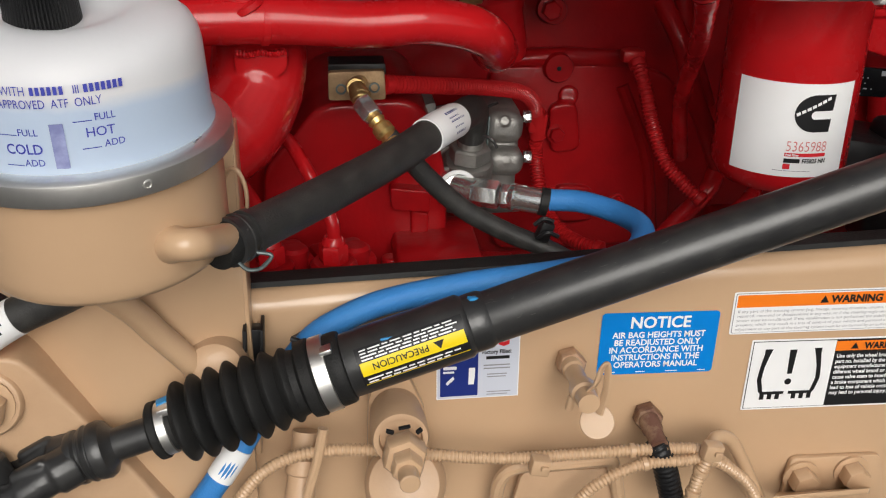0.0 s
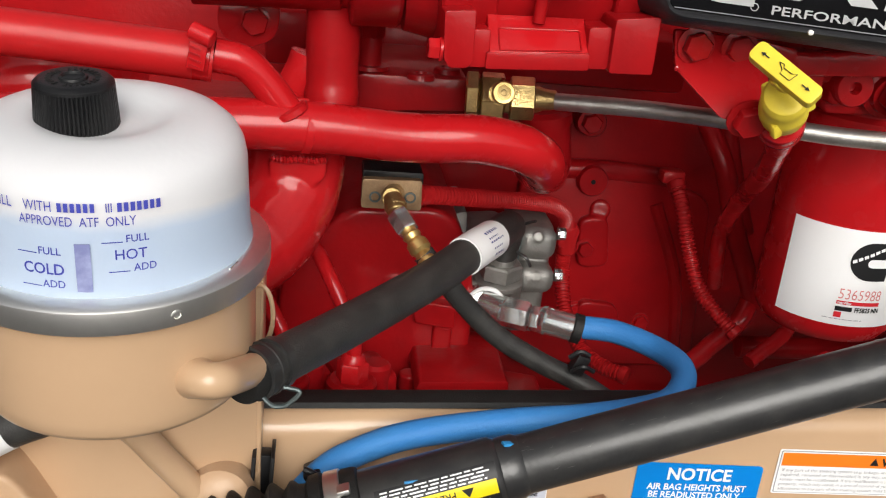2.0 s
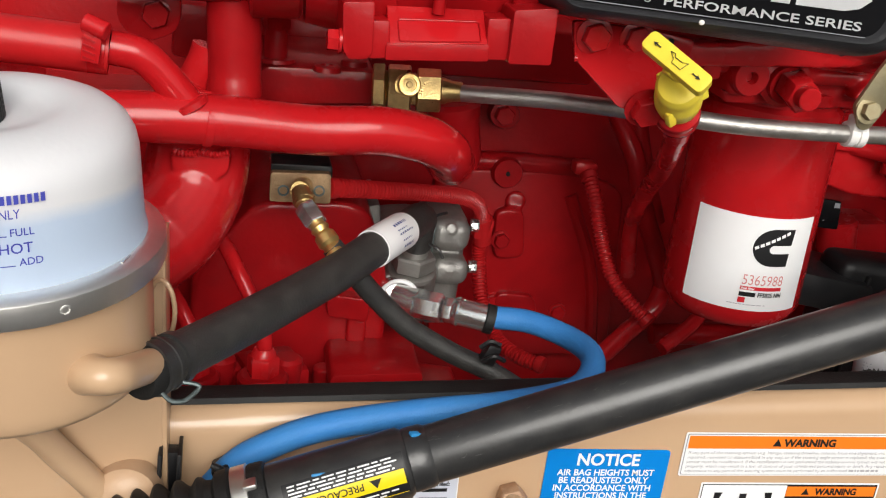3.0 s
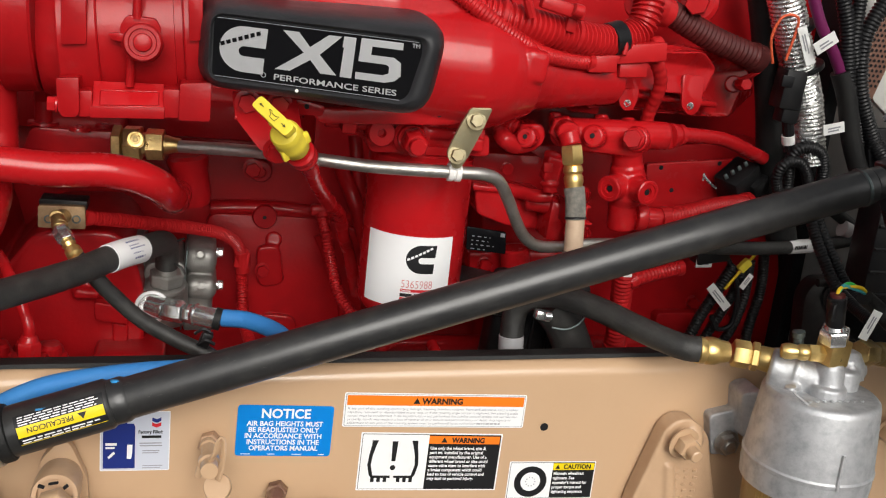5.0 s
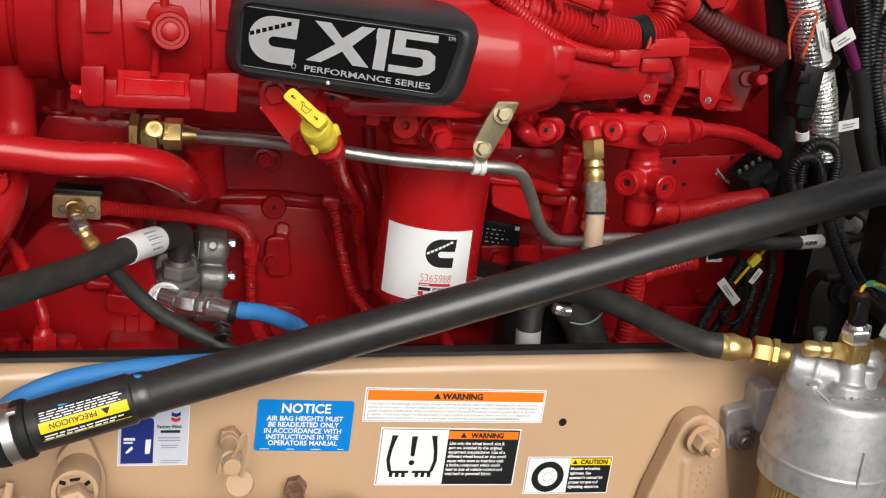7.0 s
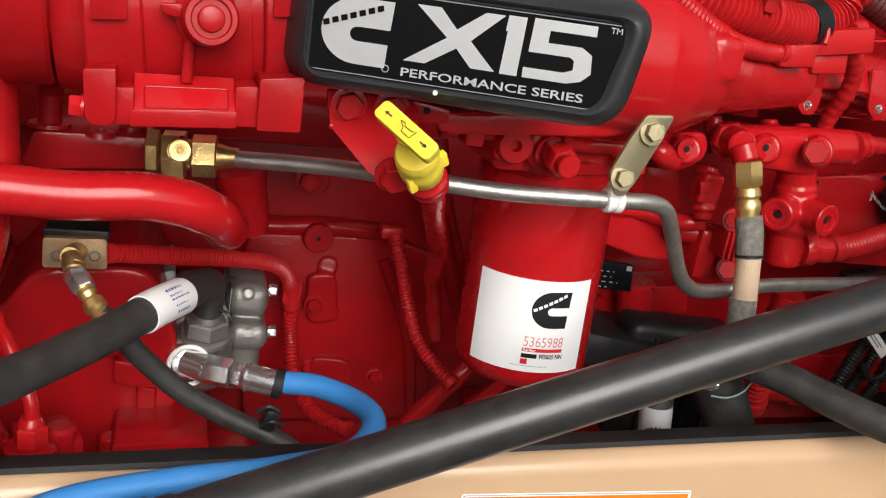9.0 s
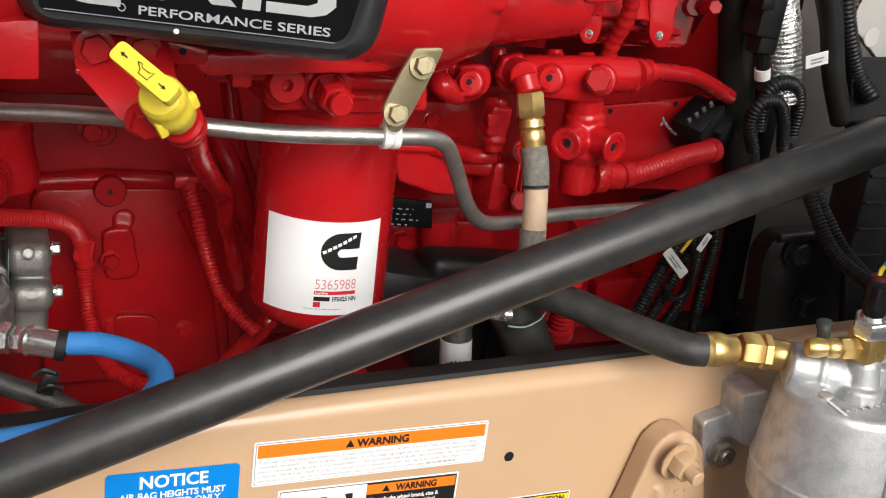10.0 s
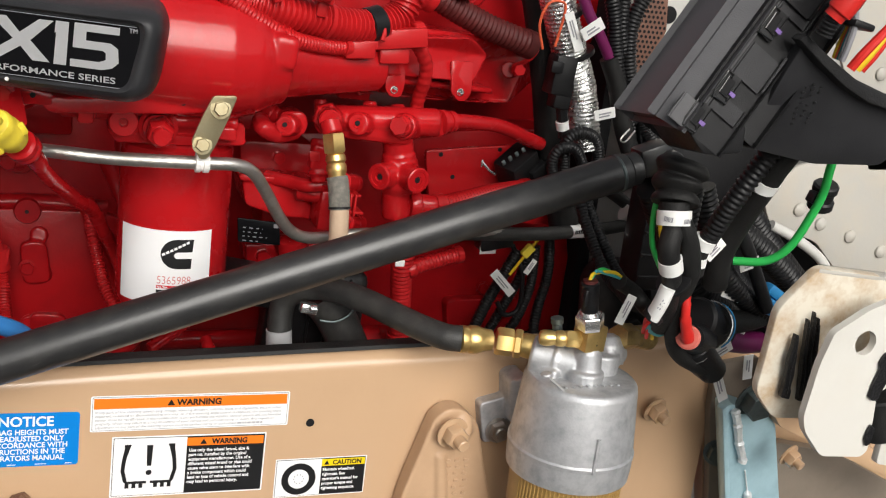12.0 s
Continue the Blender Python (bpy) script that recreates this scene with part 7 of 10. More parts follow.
part("sleeve_edge", lathe((0.4536, 0.06, 1.139), (0.4538, 0.059, 1.135), [(0, 0.0118), (0.0005, 0.0125), (0.002, 0.0125), (0.0025, 0.0115)], 20), BLACK_PLASTIC, cp)
part("hose", tube([(0.4538, 0.06, 1.138), (0.454, 0.055, 1.112), (0.4538, 0.05, 1.08), (0.4549, 0.06, 1.042)], 0.0108, 18), TAN_HOSE, cp, "tan cloth-covered hose")
part("sleeve_lower", tube([(0.453, 0.053, 1.101), (0.4532, 0.05, 1.08), (0.4539, 0.055, 1.058)], 0.0118, 18), SLEEVE, cp)

# ---- fuel rail, ports and sensor block ----
rail2 = thing("fuel_rail", "red painted fuel manifold with round ports", "fuel manifold", (0.5148, 0.15, 1.23))
cast(part("bar", merge(rod((0.4559, 0.155, 1.22), (0.5956, 0.155, 1.224), 0.0175), box((0.5191, 0.16, 1.214), (0.085, 0.04, 0.034), (0, 3, 0), 0.008), rod((0.5138, 0.165, 1.215), (0.4879, 0.128, 1.221), 0.0135), rod((0.4737, 0.165, 1.216), (0.4515, 0.13, 1.222), 0.0165), rod((0.5692, 0.165, 1.215), (0.5447, 0.132, 1.221), 0.0155), rod((0.5909, 0.155, 1.236), (0.5994, 0.155, 1.209), 0.008), rod((0.4519, 0.16, 1.224), (0.4513, 0.165, 1.241), 0.0075), rod((0.5123, 0.165, 1.23), (0.512, 0.168, 1.242), 0.0085), rod((0.5476, 0.165, 1.229), (0.5473, 0.168, 1.241), 0.0085)), RED, rail2))
cast(part("left_bar", merge(slab(rounded([(0.397, 0.128, 1.229), (0.4251, 0.128, 1.231), (0.4313, 0.128, 1.218), (0.4271, 0.128, 1.204), (0.4015, 0.128, 1.2)], 0.008), (0, 0.04, 0), 0.005), rod((0.417, 0.14, 1.212), (0.4007, 0.112, 1.217), 0.0122), tube([(0.4192, 0.14, 1.207), (0.3954, 0.125, 1.205), (0.3775, 0.115, 1.213), (0.3763, 0.13, 1.219)], 0.0105, 14), rod((0.3825, 0.15, 1.222), (0.3949, 0.14, 1.22), 0.014)), RED, rail2))
for p, d, r in (((0.3998, 0.1105, 1.218), (0, -1, 0), 0.0045), ((0.4875, 0.1265, 1.222), (0, -1, 0), 0.0052)):
    part("port", lathe(p, Vector(p) + Vector(d), [(-0.001, r * 2.1), (0.0005, r * 2.0), (0.0007, r * 1.2), (-0.002, r), (-0.006, r * 0.9)], 20), RED, rail2)
    part("port_bore", lathe(Vector(p) + Vector((0, 0.0002, 0)), Vector(p) + Vector(d), [(0, r * 0.62), (0.0004, r * 0.55), (0.0005, r * 0.3)], 16), DARK, rail2)
J, PC, PD = Vector((0.5575, 0.166, 1.159)), Vector((0.527, 0.144, 1.1565)), Vector((0.5685, 0.1275, 1.158))
cast(part("sensor_body", merge(tube([(0.548, 0.163, 1.214), (0.551, 0.164, 1.198), (0.5545, 0.165, 1.182), J], [0.0215] * 8 + [0.019] * 8 + [0.021] * 9, 26), lathe(J - Vector((0, 0, 0.026)), J + Vector((0, 0, 0.03)), [(0, 0.019), (0.008, 0.0245), (0.026, 0.026), (0.042, 0.022), (0.05, 0.016)], 28), rod(J, PC, 0.0178, 0.001, 26, 0.0155), rod(J, PD, 0.0178, 0.001, 26, 0.0152), rod((0.556, 0.166, 1.142), (0.5605, 0.168, 1.101), 0.018, 0.002, 28), rod((0.5665, 0.172, 1.118), (0.612, 0.166, 1.117), 0.0138)), RED, rail2), 0.0016, 4)
for p, r in ((PC, 0.0142), (PD, 0.0138)):
    d = (p - J).normalized()
    face_ = part("port", lathe(p - d * 0.003, p, [(0, r * 1.1), (0.001, r * 1.14), (0.0055, r * 1.12), (0.0065, r * 1.02), (0.0065, r * 0.78), (0.0052, r * 0.74), (0.0052, r * 0.4), (0.001, r * 0.33)], 28), RED, rail2)
    part("port_bore", hexagon(p - d * 0.001, p + d * 0.0008, r * 0.5), DARK, face_, "dark hexagon socket")
part("tee_plug", merge(hexagon((0.549, 0.138, 1.22), (0.5335, 0.1165, 1.2235), 0.0205), rod((0.549, 0.138, 1.22), (0.537, 0.1215, 1.2226), 0.013), rod((0.5458, 0.135, 1.224), (0.5408, 0.135, 1.234), 0.005)), RED, rail2, "hexagon banjo plug")
part("line_out", merge(lathe((0.5984, 0.157, 1.224), (0.6386, 0.17, 1.227), [(0, 0.0125), (0.001, 0.0158), (0.006, 0.0158), (0.007, 0.0118), (0.014, 0.0118), (0.015, 0.0136), (0.021, 0.0136), (0.022, 0.011)], 20), tube([(0.6213, 0.165, 1.226), (0.6575, 0.175, 1.224), (0.6999, 0.19, 1.218), (0.7705, 0.22, 1.194)], 0.0092, 14)), RED, rail2, "red fuel line")
cast(part("drop_pipe", merge(rod((0.4545, 0.16, 1.194), (0.4522, 0.157, 1.185), 0.0105), box((0.4532, 0.155, 1.175), (0.021, 0.021, 0.03), (0, 8, 0), 0.003), rod((0.4531, 0.155, 1.169), (0.4539, 0.152, 1.145), 0.0088), rod((0.4533, 0.154, 1.159), (0.4534, 0.153, 1.153), 0.0115)), RED, rail2), 0.0012, 3)
part("drop_window", slab([(0.4389, 0.1425, 1.183), (0.4502, 0.1425, 1.183), (0.4514, 0.1425, 1.172), (0.44, 0.1425, 1.172)], (0, 0.003, 0), 0.0008), RED_PLASTIC, rail2)
part("cross_pipe", tube([(0.4625, 0.165, 1.139), (0.4449, 0.17, 1.136), (0.4308, 0.19, 1.135), (0.4037, 0.21, 1.136)], 0.0085, 14), RED, rail2)
part("small_boss", merge(rod((0.5068, 0.18, 1.139), (0.4792, 0.14, 1.149), 0.0118), hexagon((0.4799, 0.141, 1.149), (0.4741, 0.133, 1.15), 0.014)), RED, rail2)
sleeve([(0.6095, 0.166, 1.118), (0.6311, 0.168, 1.121), (0.6632, 0.175, 1.127), (0.7028, 0.19, 1.132), (0.7563, 0.21, 1.135)], 0.0128, RED_PLASTIC, 0.0046)
sleeve([(0.5803, 0.17, 1.069), (0.5806, 0.18, 1.036), (0.5912, 0.2, 0.9815), (0.6015, 0.22, 0.9164)], 0.0145, RED_PLASTIC, 0.0062)
sleeve([(0.5885, 0.18, 1.028), (0.6114, 0.18, 1.037), (0.6644, 0.19, 1.048)], 0.0105, RED_PLASTIC, 0.005)
part("sleeve_boss", lathe((0.5747, 0.165, 1.118), (0.612, 0.165, 1.119), [(0, 0.0168), (0.002, 0.0178), (0.012, 0.0178), (0.014, 0.016)], 22), RED, rail2)

# pump body behind the steel tube
fp = thing("fuel_pump", "red painted fuel pump with cast connector ribs", "fuel pump", (0.4238, 0.2, 1.12))
cast(part("body", merge(slab(rounded([(0.3735, 0.2, 1.132), (0.4523, 0.2, 1.133), (0.4659, 0.2, 1.086), (0.4207, 0.2, 1.089), (0.3798, 0.2, 1.102)], 0.006), (0, 0.08, 0), 0.006, 3), slab(rounded([(0.3685, 0.195, 1.141), (0.4614, 0.195, 1.137), (0.4625, 0.195, 1.13), (0.3697, 0.195, 1.133)], 0.003), (0, 0.08, 0), 0.003), rod((0.4389, 0.19, 1.125), (0.475, 0.175, 1.124), 0.012), rod((0.475, 0.19, 1.103), (0.4815, 0.175, 1.108), 0.016)), RED, fp), 0.0018, 6)
part("upper_plate", slab(rounded([(0.3746, 0.24, 1.173), (0.4683, 0.24, 1.173), (0.4792, 0.24, 1.129), (0.3801, 0.24, 1.132)], 0.006), (0, 0.08, 0), 0.005), RED_CAST, fp)
part("side_block", box((0.4757, 0.19, 1.107), (0.03, 0.06, 0.05), (0, 4, 0), 0.005), RED, fp)
for k in range(5):
    part("rib", box(Vector((0.4742, 0.15, 1.125)) + Vector((0.0058 * k, 0, -0.0008 * k)), (0.0028, 0.03, 0.027), (0, 3, 0), 0.0009), RED_PLASTIC, fp)
part("rib_frame", merge(box((0.4897, 0.156, 1.133), (0.032, 0.03, 0.003), (0, 3, 0), 0.0008), box((0.4943, 0.156, 1.112), (0.032, 0.03, 0.003), (0, 3, 0), 0.0008)), RED_PLASTIC, fp)
part("end_nut", merge(rod((0.5193, 0.19, 1.085), (0.4881, 0.145, 1.099), 0.0125), hexagon((0.4887, 0.146, 1.098), (0.4816, 0.136, 1.101), 0.0165)), RED, fp)
bolt(fp, (0.4237, 0.24, 1.154), (0, -1, 0), 0.014, 0.006, RED)
bolt(fp, (0.422, 0.28, 1.014), (0, -1, 0), 0.016, 0.012, RED)
part("lower_body", merge(slab(rounded([(0.3993, 0.28, 1.028), (0.5298, 0.28, 1.034), (0.5345, 0.28, 1.005), (0.403, 0.28, 1)], 0.004), (0, 0.06, 0), 0.004), rod((0.4603, 0.26, 1.009), (0.455, 0.26, 1.044), 0.02)), RED, fp)
dp = single("engine_data_plate", slab(rounded([(0.3751, 0.22, 1.08), (0.4278, 0.22, 1.075), (0.4305, 0.22, 1.046), (0.3776, 0.22, 1.05)], 0.002), (0, 0.004, 0), 0.0006), GLOSS_BLACK, "black engine data plate with pale engraved lines", "data plate")
place = flat((0.3804, 0.2192, 1.05), Vector((0.4305, 0.22, 1.046)) - Vector((0.3776, 0.22, 1.05)), (0, 0, 1))
part("engraving", merge(bars(place, 0.002, 0.002, 0.034, 0.024, 4, 0.0006, 0.22, 0.5, 11, 0.004), patch(place, [(0.04, 0.022), (0.046, 0.022), (0.046, 0.027), (0.04, 0.027)], 0.0006)), GREY_PRINT, dp)
single("dark_pump_shell", box((0.3792, 0.2, 1.006), (0.13, 0.09, 0.035), (0, 10, 0), 0.008), BLACK_PLASTIC, "black plastic cover behind the filter", "cover")
# added block whose black stands for the darkness under the pump
low = thing("dark_filler_block", "added black ribbed block darkening the space under the fuel pump", "cover", (0.47, 0.19, 0.96))
part("body", box((0.47, 0.19, 0.965), (0.125, 0.05, 0.13), (0, 4, 0), 0.012, 3), BLACK_PLASTIC, low)
for k in range(4):
    part("rib", box((0.435 + 0.024 * k, 0.163, 0.965), (0.004, 0.006, 0.11), (0, 4, 0), 0.0015), BLACK_PLASTIC, low)

# ---- rocker housing along the top ----
rock = thing("rocker_housing", "red painted rocker housing with hanging lugs", "rocker housing", (0.6038, 0.2, 1.294))
cast(part("lower_case", merge(slab(rounded([(0.3805, 0.1216, 1.3401), (0.6728, 0.2094, 1.3279), (0.768, 0.2986, 1.3111), (0.8074, 0.335, 1.2692), (0.7375, 0.2702, 1.2373), (0.6196, 0.167, 1.2491), (0.3935, 0.1241, 1.2587)], 0.012), (0, 0.3, 0), 0.012, 3), slab([(0.4921, 0.1328, 1.2789), (0.6889, 0.2145, 1.2634), (0.6928, 0.2182, 1.2545), (0.4938, 0.1331, 1.27)], (0, 0.05, 0), 0.004), slab(rounded([(0.4763, 0.1298, 1.3205), (0.6304, 0.1593, 1.3284), (0.6671, 0.1939, 1.3074), (0.6445, 0.1725, 1.2735), (0.4921, 0.1328, 1.2789)], 0.01), (0, 0.05, 0), 0.012, 3)), RED, rock), 0.002, 3)
part("upper_case", slab(rounded([(0.4162, 0.3, 1.4), (0.7708, 0.3, 1.442), (0.8041, 0.3, 1.299), (0.4307, 0.3, 1.301)], 0.012), (0, 0.3, 0), 0.012, 3), RED_CAST, rock)
for outline, hole in (([(0.5212, 0.148, 1.298), (0.5463, 0.148, 1.299), (0.5455, 0.145, 1.264), (0.5416, 0.145, 1.253), (0.5298, 0.145, 1.252), (0.5222, 0.145, 1.261)], (0.5332, 0.145, 1.261)), ([(0.6082, 0.164, 1.299), (0.637, 0.164, 1.299), (0.6374, 0.161, 1.264), (0.632, 0.161, 1.252), (0.6212, 0.161, 1.251), (0.6113, 0.161, 1.261)], (0.6229, 0.161, 1.262))):
    lug = part("hanging_lug", slab(rounded(outline, 0.004), (0, 0.005, 0), 0.001), RED, rock)
    part("lug_hole", lathe(hole, Vector(hole) + OUT, [(-0.0005, 0.0048), (0.0003, 0.0045), (0.0004, 0.0035), (-0.0006, 0.003)], 14), ZINC, lug)
bolt(rock, (0.5068, 0.2, 1.255), (0, -1, 0), 0.018, 0.01, RED, 0.7)
part("bolt_pad", box((0.5042, 0.215, 1.252), (0.04, 0.02, 0.03), (0, 3, 0), 0.003), RED, rock)
part("corner_bolt", merge(lathe((0.7308, 0.2621, 1.284), (0.6698, 0.1420, 1.296), [(0, 0.012), (0.008, 0.0115), (0.01, 0.0095), (0.02, 0.0095)], 22), hexagon((0.7278, 0.2457, 1.286), (0.7199, 0.2075, 1.29), 0.014)), RED, rock, "red corner bolt with a lug")
part("tie_loop", tube([(0.7194, 0.2294, 1.293), (0.7324, 0.2184, 1.302), (0.7434, 0.2184, 1.313), (0.7462, 0.2239, 1.322), (0.7401, 0.2294, 1.326)], 0.0032, 8), RED_PLASTIC, rock)
part("top_bolt", merge(lathe((0.64, 0.22, 1.384), (-0.0197, -1, 1.397), [(0, 0.026), (0.02, 0.025), (0.024, 0.02), (0.026, 0.02)], 28), hexagon((0.6292, 0.2, 1.384), (0.6131, 0.17, 1.384), 0.026)), RED, rock)
part("back_plate", slab(rounded([(0.6245, 0.26, 1.169), (0.8139, 0.26, 1.19), (0.8418, 0.26, 1.071), (0.6418, 0.26, 1.078)], 0.006), (0, 0.01, 0), 0.0015), RED, rock)
for p in ((0.6666, 0.2595, 1.135), (0.7309, 0.2595, 1.176), (0.6461, 0.2595, 1.165)):
    part("plate_hole", lathe(p, Vector(p) + OUT, [(0, 0.0032), (0.0004, 0.003), (0.0005, 0.001)], 12), DARK, rock)

# thick wiring sleeves along the top
thick = sleeve([(0.2307, 0.0800, 1.392), (0.2863, 0.0697, 1.364), (0.3302, 0.0646, 1.352), (0.3694, 0.0646, 1.345), (0.4298, 0.0800, 1.336), (0.4802, 0.1006, 1.334), (0.5172, 0.1160, 1.345), (0.5297, 0.1212, 1.369), (0.5325, 0.1315, 1.407)], 0.0185, RED_PLASTIC, 0.0062, "thick red corrugated sleeve with a taped stretch", 0.2)
part("taped_stretch", lathe((0.4791, 0.1011, 1.334), (0.5080, 0.1119, 1.342), [(0, 0.0188), (0.0005, 0.0195), (0.018, 0.0195), (0.0185, 0.0188)], 24), BLACK_PLASTIC, thick, "black taped stretch of sleeve")
for c, q in (((0.4258, 0.0790, 1.337), (0.4313, 0.0805, 1.336)), ((0.3380, 0.0646, 1.351), (0.3426, 0.0646, 1.35))):
    part("sleeve_tie", lathe(c, q, [(0, 0.0186), (0.0004, 0.0199), (0.005, 0.0199), (0.0054, 0.0186)], 24), RED_PLASTIC, thick)
sleeve([(0.2790, 0.0491, 1.376), (0.3183, 0.0470, 1.352), (0.3532, 0.0491, 1.332), (0.3918, 0.0594, 1.316), (0.4341, 0.0800, 1.31), (0.4590, 0.0903, 1.31)], 0.0088, RED_PLASTIC, 0.0042)
conn = thing("sensor_connector", "red painted wiring connector with a latch", "connector", (0.5040, 0.1006, 1.321))
part("housing", merge(box((0.5132, 0.1058, 1.323), (0.075, 0.022, 0.022), (0, -8, 0), 0.003), box((0.4704, 0.0924, 1.309), (0.035, 0.02, 0.02), (0, -4, 0), 0.004), rod((0.5357, 0.1109, 1.331), (0.5486, 0.1160, 1.334), 0.011)), RED_PLASTIC, conn)
part("latch", merge(box((0.4810, 0.0862, 1.315), (0.016, 0.006, 0.009), (0, -4, 0), 0.001), box((0.5155, 0.1109, 1.304), (0.035, 0.02, 0.018), (0, -5, 0), 0.003), tube([(0.4940, 0.0852, 1.321), (0.4964, 0.0882, 1.331), (0.4914, 0.0924, 1.345)], 0.0026, 8)), RED_PLASTIC, conn)
sleeve([(0.5381, 0.1160, 1.324), (0.5517, 0.1212, 1.312), (0.5646, 0.1315, 1.293), (0.5680, 0.1418, 1.274), (0.5694, 0.1573, 1.255), (0.5720, 0.1706, 1.23)], 0.0085, RED_PLASTIC, 0.0105, "red painted segmented wiring sleeve", 0.1)
sleeve([(0.5569, 0.1948, 1.387), (0.6086, 0.1948, 1.362), (0.6611, 0.1948, 1.341), (0.7048, 0.1948, 1.329), (0.7279, 0.2001, 1.323)], 0.0165, BROWN_RED, 0.0062, "dull brown-red corrugated sleeve")
part("sleeve_boot", merge(rod((0.5509, 0.1521, 1.375), (0.5739, 0.1573, 1.368), 0.017), rod((0.5202, 0.1315, 1.38), (0.5548, 0.1521, 1.374), 0.02)), RED_PLASTIC, conn)
clipk = thing("wiring_clip", "red painted fastening clip on the thick sleeve", "clip", (0.3932, 0.0491, 1.363))
part("clip", merge(box((0.4025, 0.0491, 1.366), (0.05, 0.012, 0.014), (0, 12, 0), 0.003), box((0.4180, 0.0594, 1.356), (0.012, 0.012, 0.03), (0, 8, 0), 0.003), rod((0.4120, 0.0409, 1.366), (0.4221, 0.0409, 1.364), 0.007), tube([(0.3549, 0.0409, 1.386), (0.3612, 0.0409, 1.369), (0.3682, 0.0429, 1.354)], 0.005, 8)), RED_PLASTIC, clipk)


# ---- fuel filter housing on the rail ----
CX, CY = 0.688, -0.117
sep = thing("filter_housing", "cast aluminium filter housing bolted to the rail", "filter housing", (CX, CY, 0.80))
settle(sep, (0.655, -0.125, 1.07), (0.662, -0.115, 1.066), 1.012)


def round_cast(name, profile, mat, label="", seg=64):
    z0 = profile[0][0]
    return part(name, lathe((CX, CY, z0), (CX, CY, 9), [(z - z0, r) for z, r in profile], seg), mat, sep, label)


round_cast("body", [(0.903, 0.06), (0.903, 0.0668), (0.918, 0.068), (0.94, 0.0668), (1.001, 0.0612), (1.006, 0.0600), (1.0085, 0.0575), (1.0092, 0.055), (1.0085, 0.02)], ALU, "tapered cast aluminium body")
round_cast("bead", [(0.927, 0.0668), (0.9285, 0.0686), (0.932, 0.0688), (0.9345, 0.0668)], ALU)
part("mould_rib", tube([(CX - 0.008, CY - 0.0675, 0.928), (CX - 0.007, CY - 0.0668, 0.945), (CX - 0.006, CY - 0.0652, 0.966)], 0.0022, 8), ALU, sep)
round_cast("bowl", [(0.78, 0.05), (0.80, 0.058), (0.903, 0.0615), (0.904, 0.05)], AMBER, "amber ribbed bowl")
for k in range(40):
    w = radians(-80 + 4.2 * k)
    part("bowl_rib", box((CX + 0.0612 * math.sin(w), CY - 0.0612 * math.cos(w), 0.85), (0.0022, 0.0016, 0.1), (0, 0, math.degrees(w)), 0.0006, 1), AMBER, sep)
cast(part("neck_casting", merge(rod((CX + 0.03, CY + 0.012, 1.002), (CX + 0.03, CY + 0.012, 1.03), 0.018), rod((CX - 0.002, CY - 0.008, 1.002), (CX - 0.002, CY - 0.008, 1.02), 0.021), merge(rod((0.6411, -0.085, 1.0225), (0.684, -0.113, 1.0185), 0.0205, 0.003, 32), rod((0.662, -0.0985, 1.0205), (0.667, -0.102, 1.02), 0.022, 0.001, 32), box((0.662, -0.098, 1.008), (0.05, 0.036, 0.016), (0, 4, 33), 0.004)), merge(rod((0.7448, -0.085, 1.023), (0.7152, -0.105, 1.022), 0.0165, 0.004), lathe((0.7284, -0.1, 1.013), (0.7286, -0.09, 1.043), [(0, 0.017), (0.02, 0.018), (0.03, 0.014), (0.034, 0.006)], 24)), lathe((0.6886, -0.127, 1.008), (0.6876, -0.12, 1.049), [(0, 0.0175), (0.008, 0.0152), (0.0295, 0.0148), (0.03, 0.0135), (0.0335, 0.0135), (0.034, 0.012)], 28)), ALU, sep), 0.0012, 3)
part("top_ridge", merge(tube([(0.6389, -0.14, 1.016), (0.6488, -0.155, 1.008)], 0.0016, 6), tube([(0.6488, -0.155, 1.008), (0.7199, -0.15, 1.006)], 0.0014, 6)), ALU, sep)
part("top_pip", lathe((0.6304, -0.145, 1.023), (0.6283, -0.145, 1.036), [(0, 0.006), (0.002, 0.0055), (0.0025, 0.002)], 16), ALU, sep)
marks = []
for k in range(8):
    p = Vector((0.6534, -0.148, 1.011)).lerp(Vector((0.7155, -0.146, 1.013)), k / 7)
    marks.append(box((p.x, p.y, 1.0098), (0.004, 0.0045, 0.0016), (0, 0, (k * 37) % 50), 0.0005, 1))
part("cast_mark", merge(*marks), ALU, sep)
part("drain_screw", merge(rod((0.6607, -0.1, 1.049), (0.6586, -0.1, 1.061), 0.0055), lathe((0.6607, -0.1, 1.049), (0.6575, -0.1, 1.067), [(0.012, 0.0045), (0.013, 0.0068), (0.019, 0.0068), (0.02, 0.004)], 12)), DARK_STEEL, sep)
part("tee", merge(box((0.6867, -0.122, 1.055), (0.027, 0.024, 0.028), (0, 3, 12), 0.002), rod((0.6878, -0.122, 1.042), (0.6847, -0.121, 1.065), 0.009)), BRASS, sep, "brass tee")
part("tee_barb", merge(hexagon((0.6791, -0.122, 1.052), (0.6611, -0.118, 1.051), 0.017), lathe((0.6624, -0.118, 1.051), (0.6363, -0.108, 1.049), [(0, 0.007), (0.004, 0.0088), (0.01, 0.0085), (0.012, 0.0072), (0.018, 0.0086), (0.024, 0.0086), (0.028, 0.007), (0.029, 0.004)], 20)), BRASS, sep, "brass hose barb")
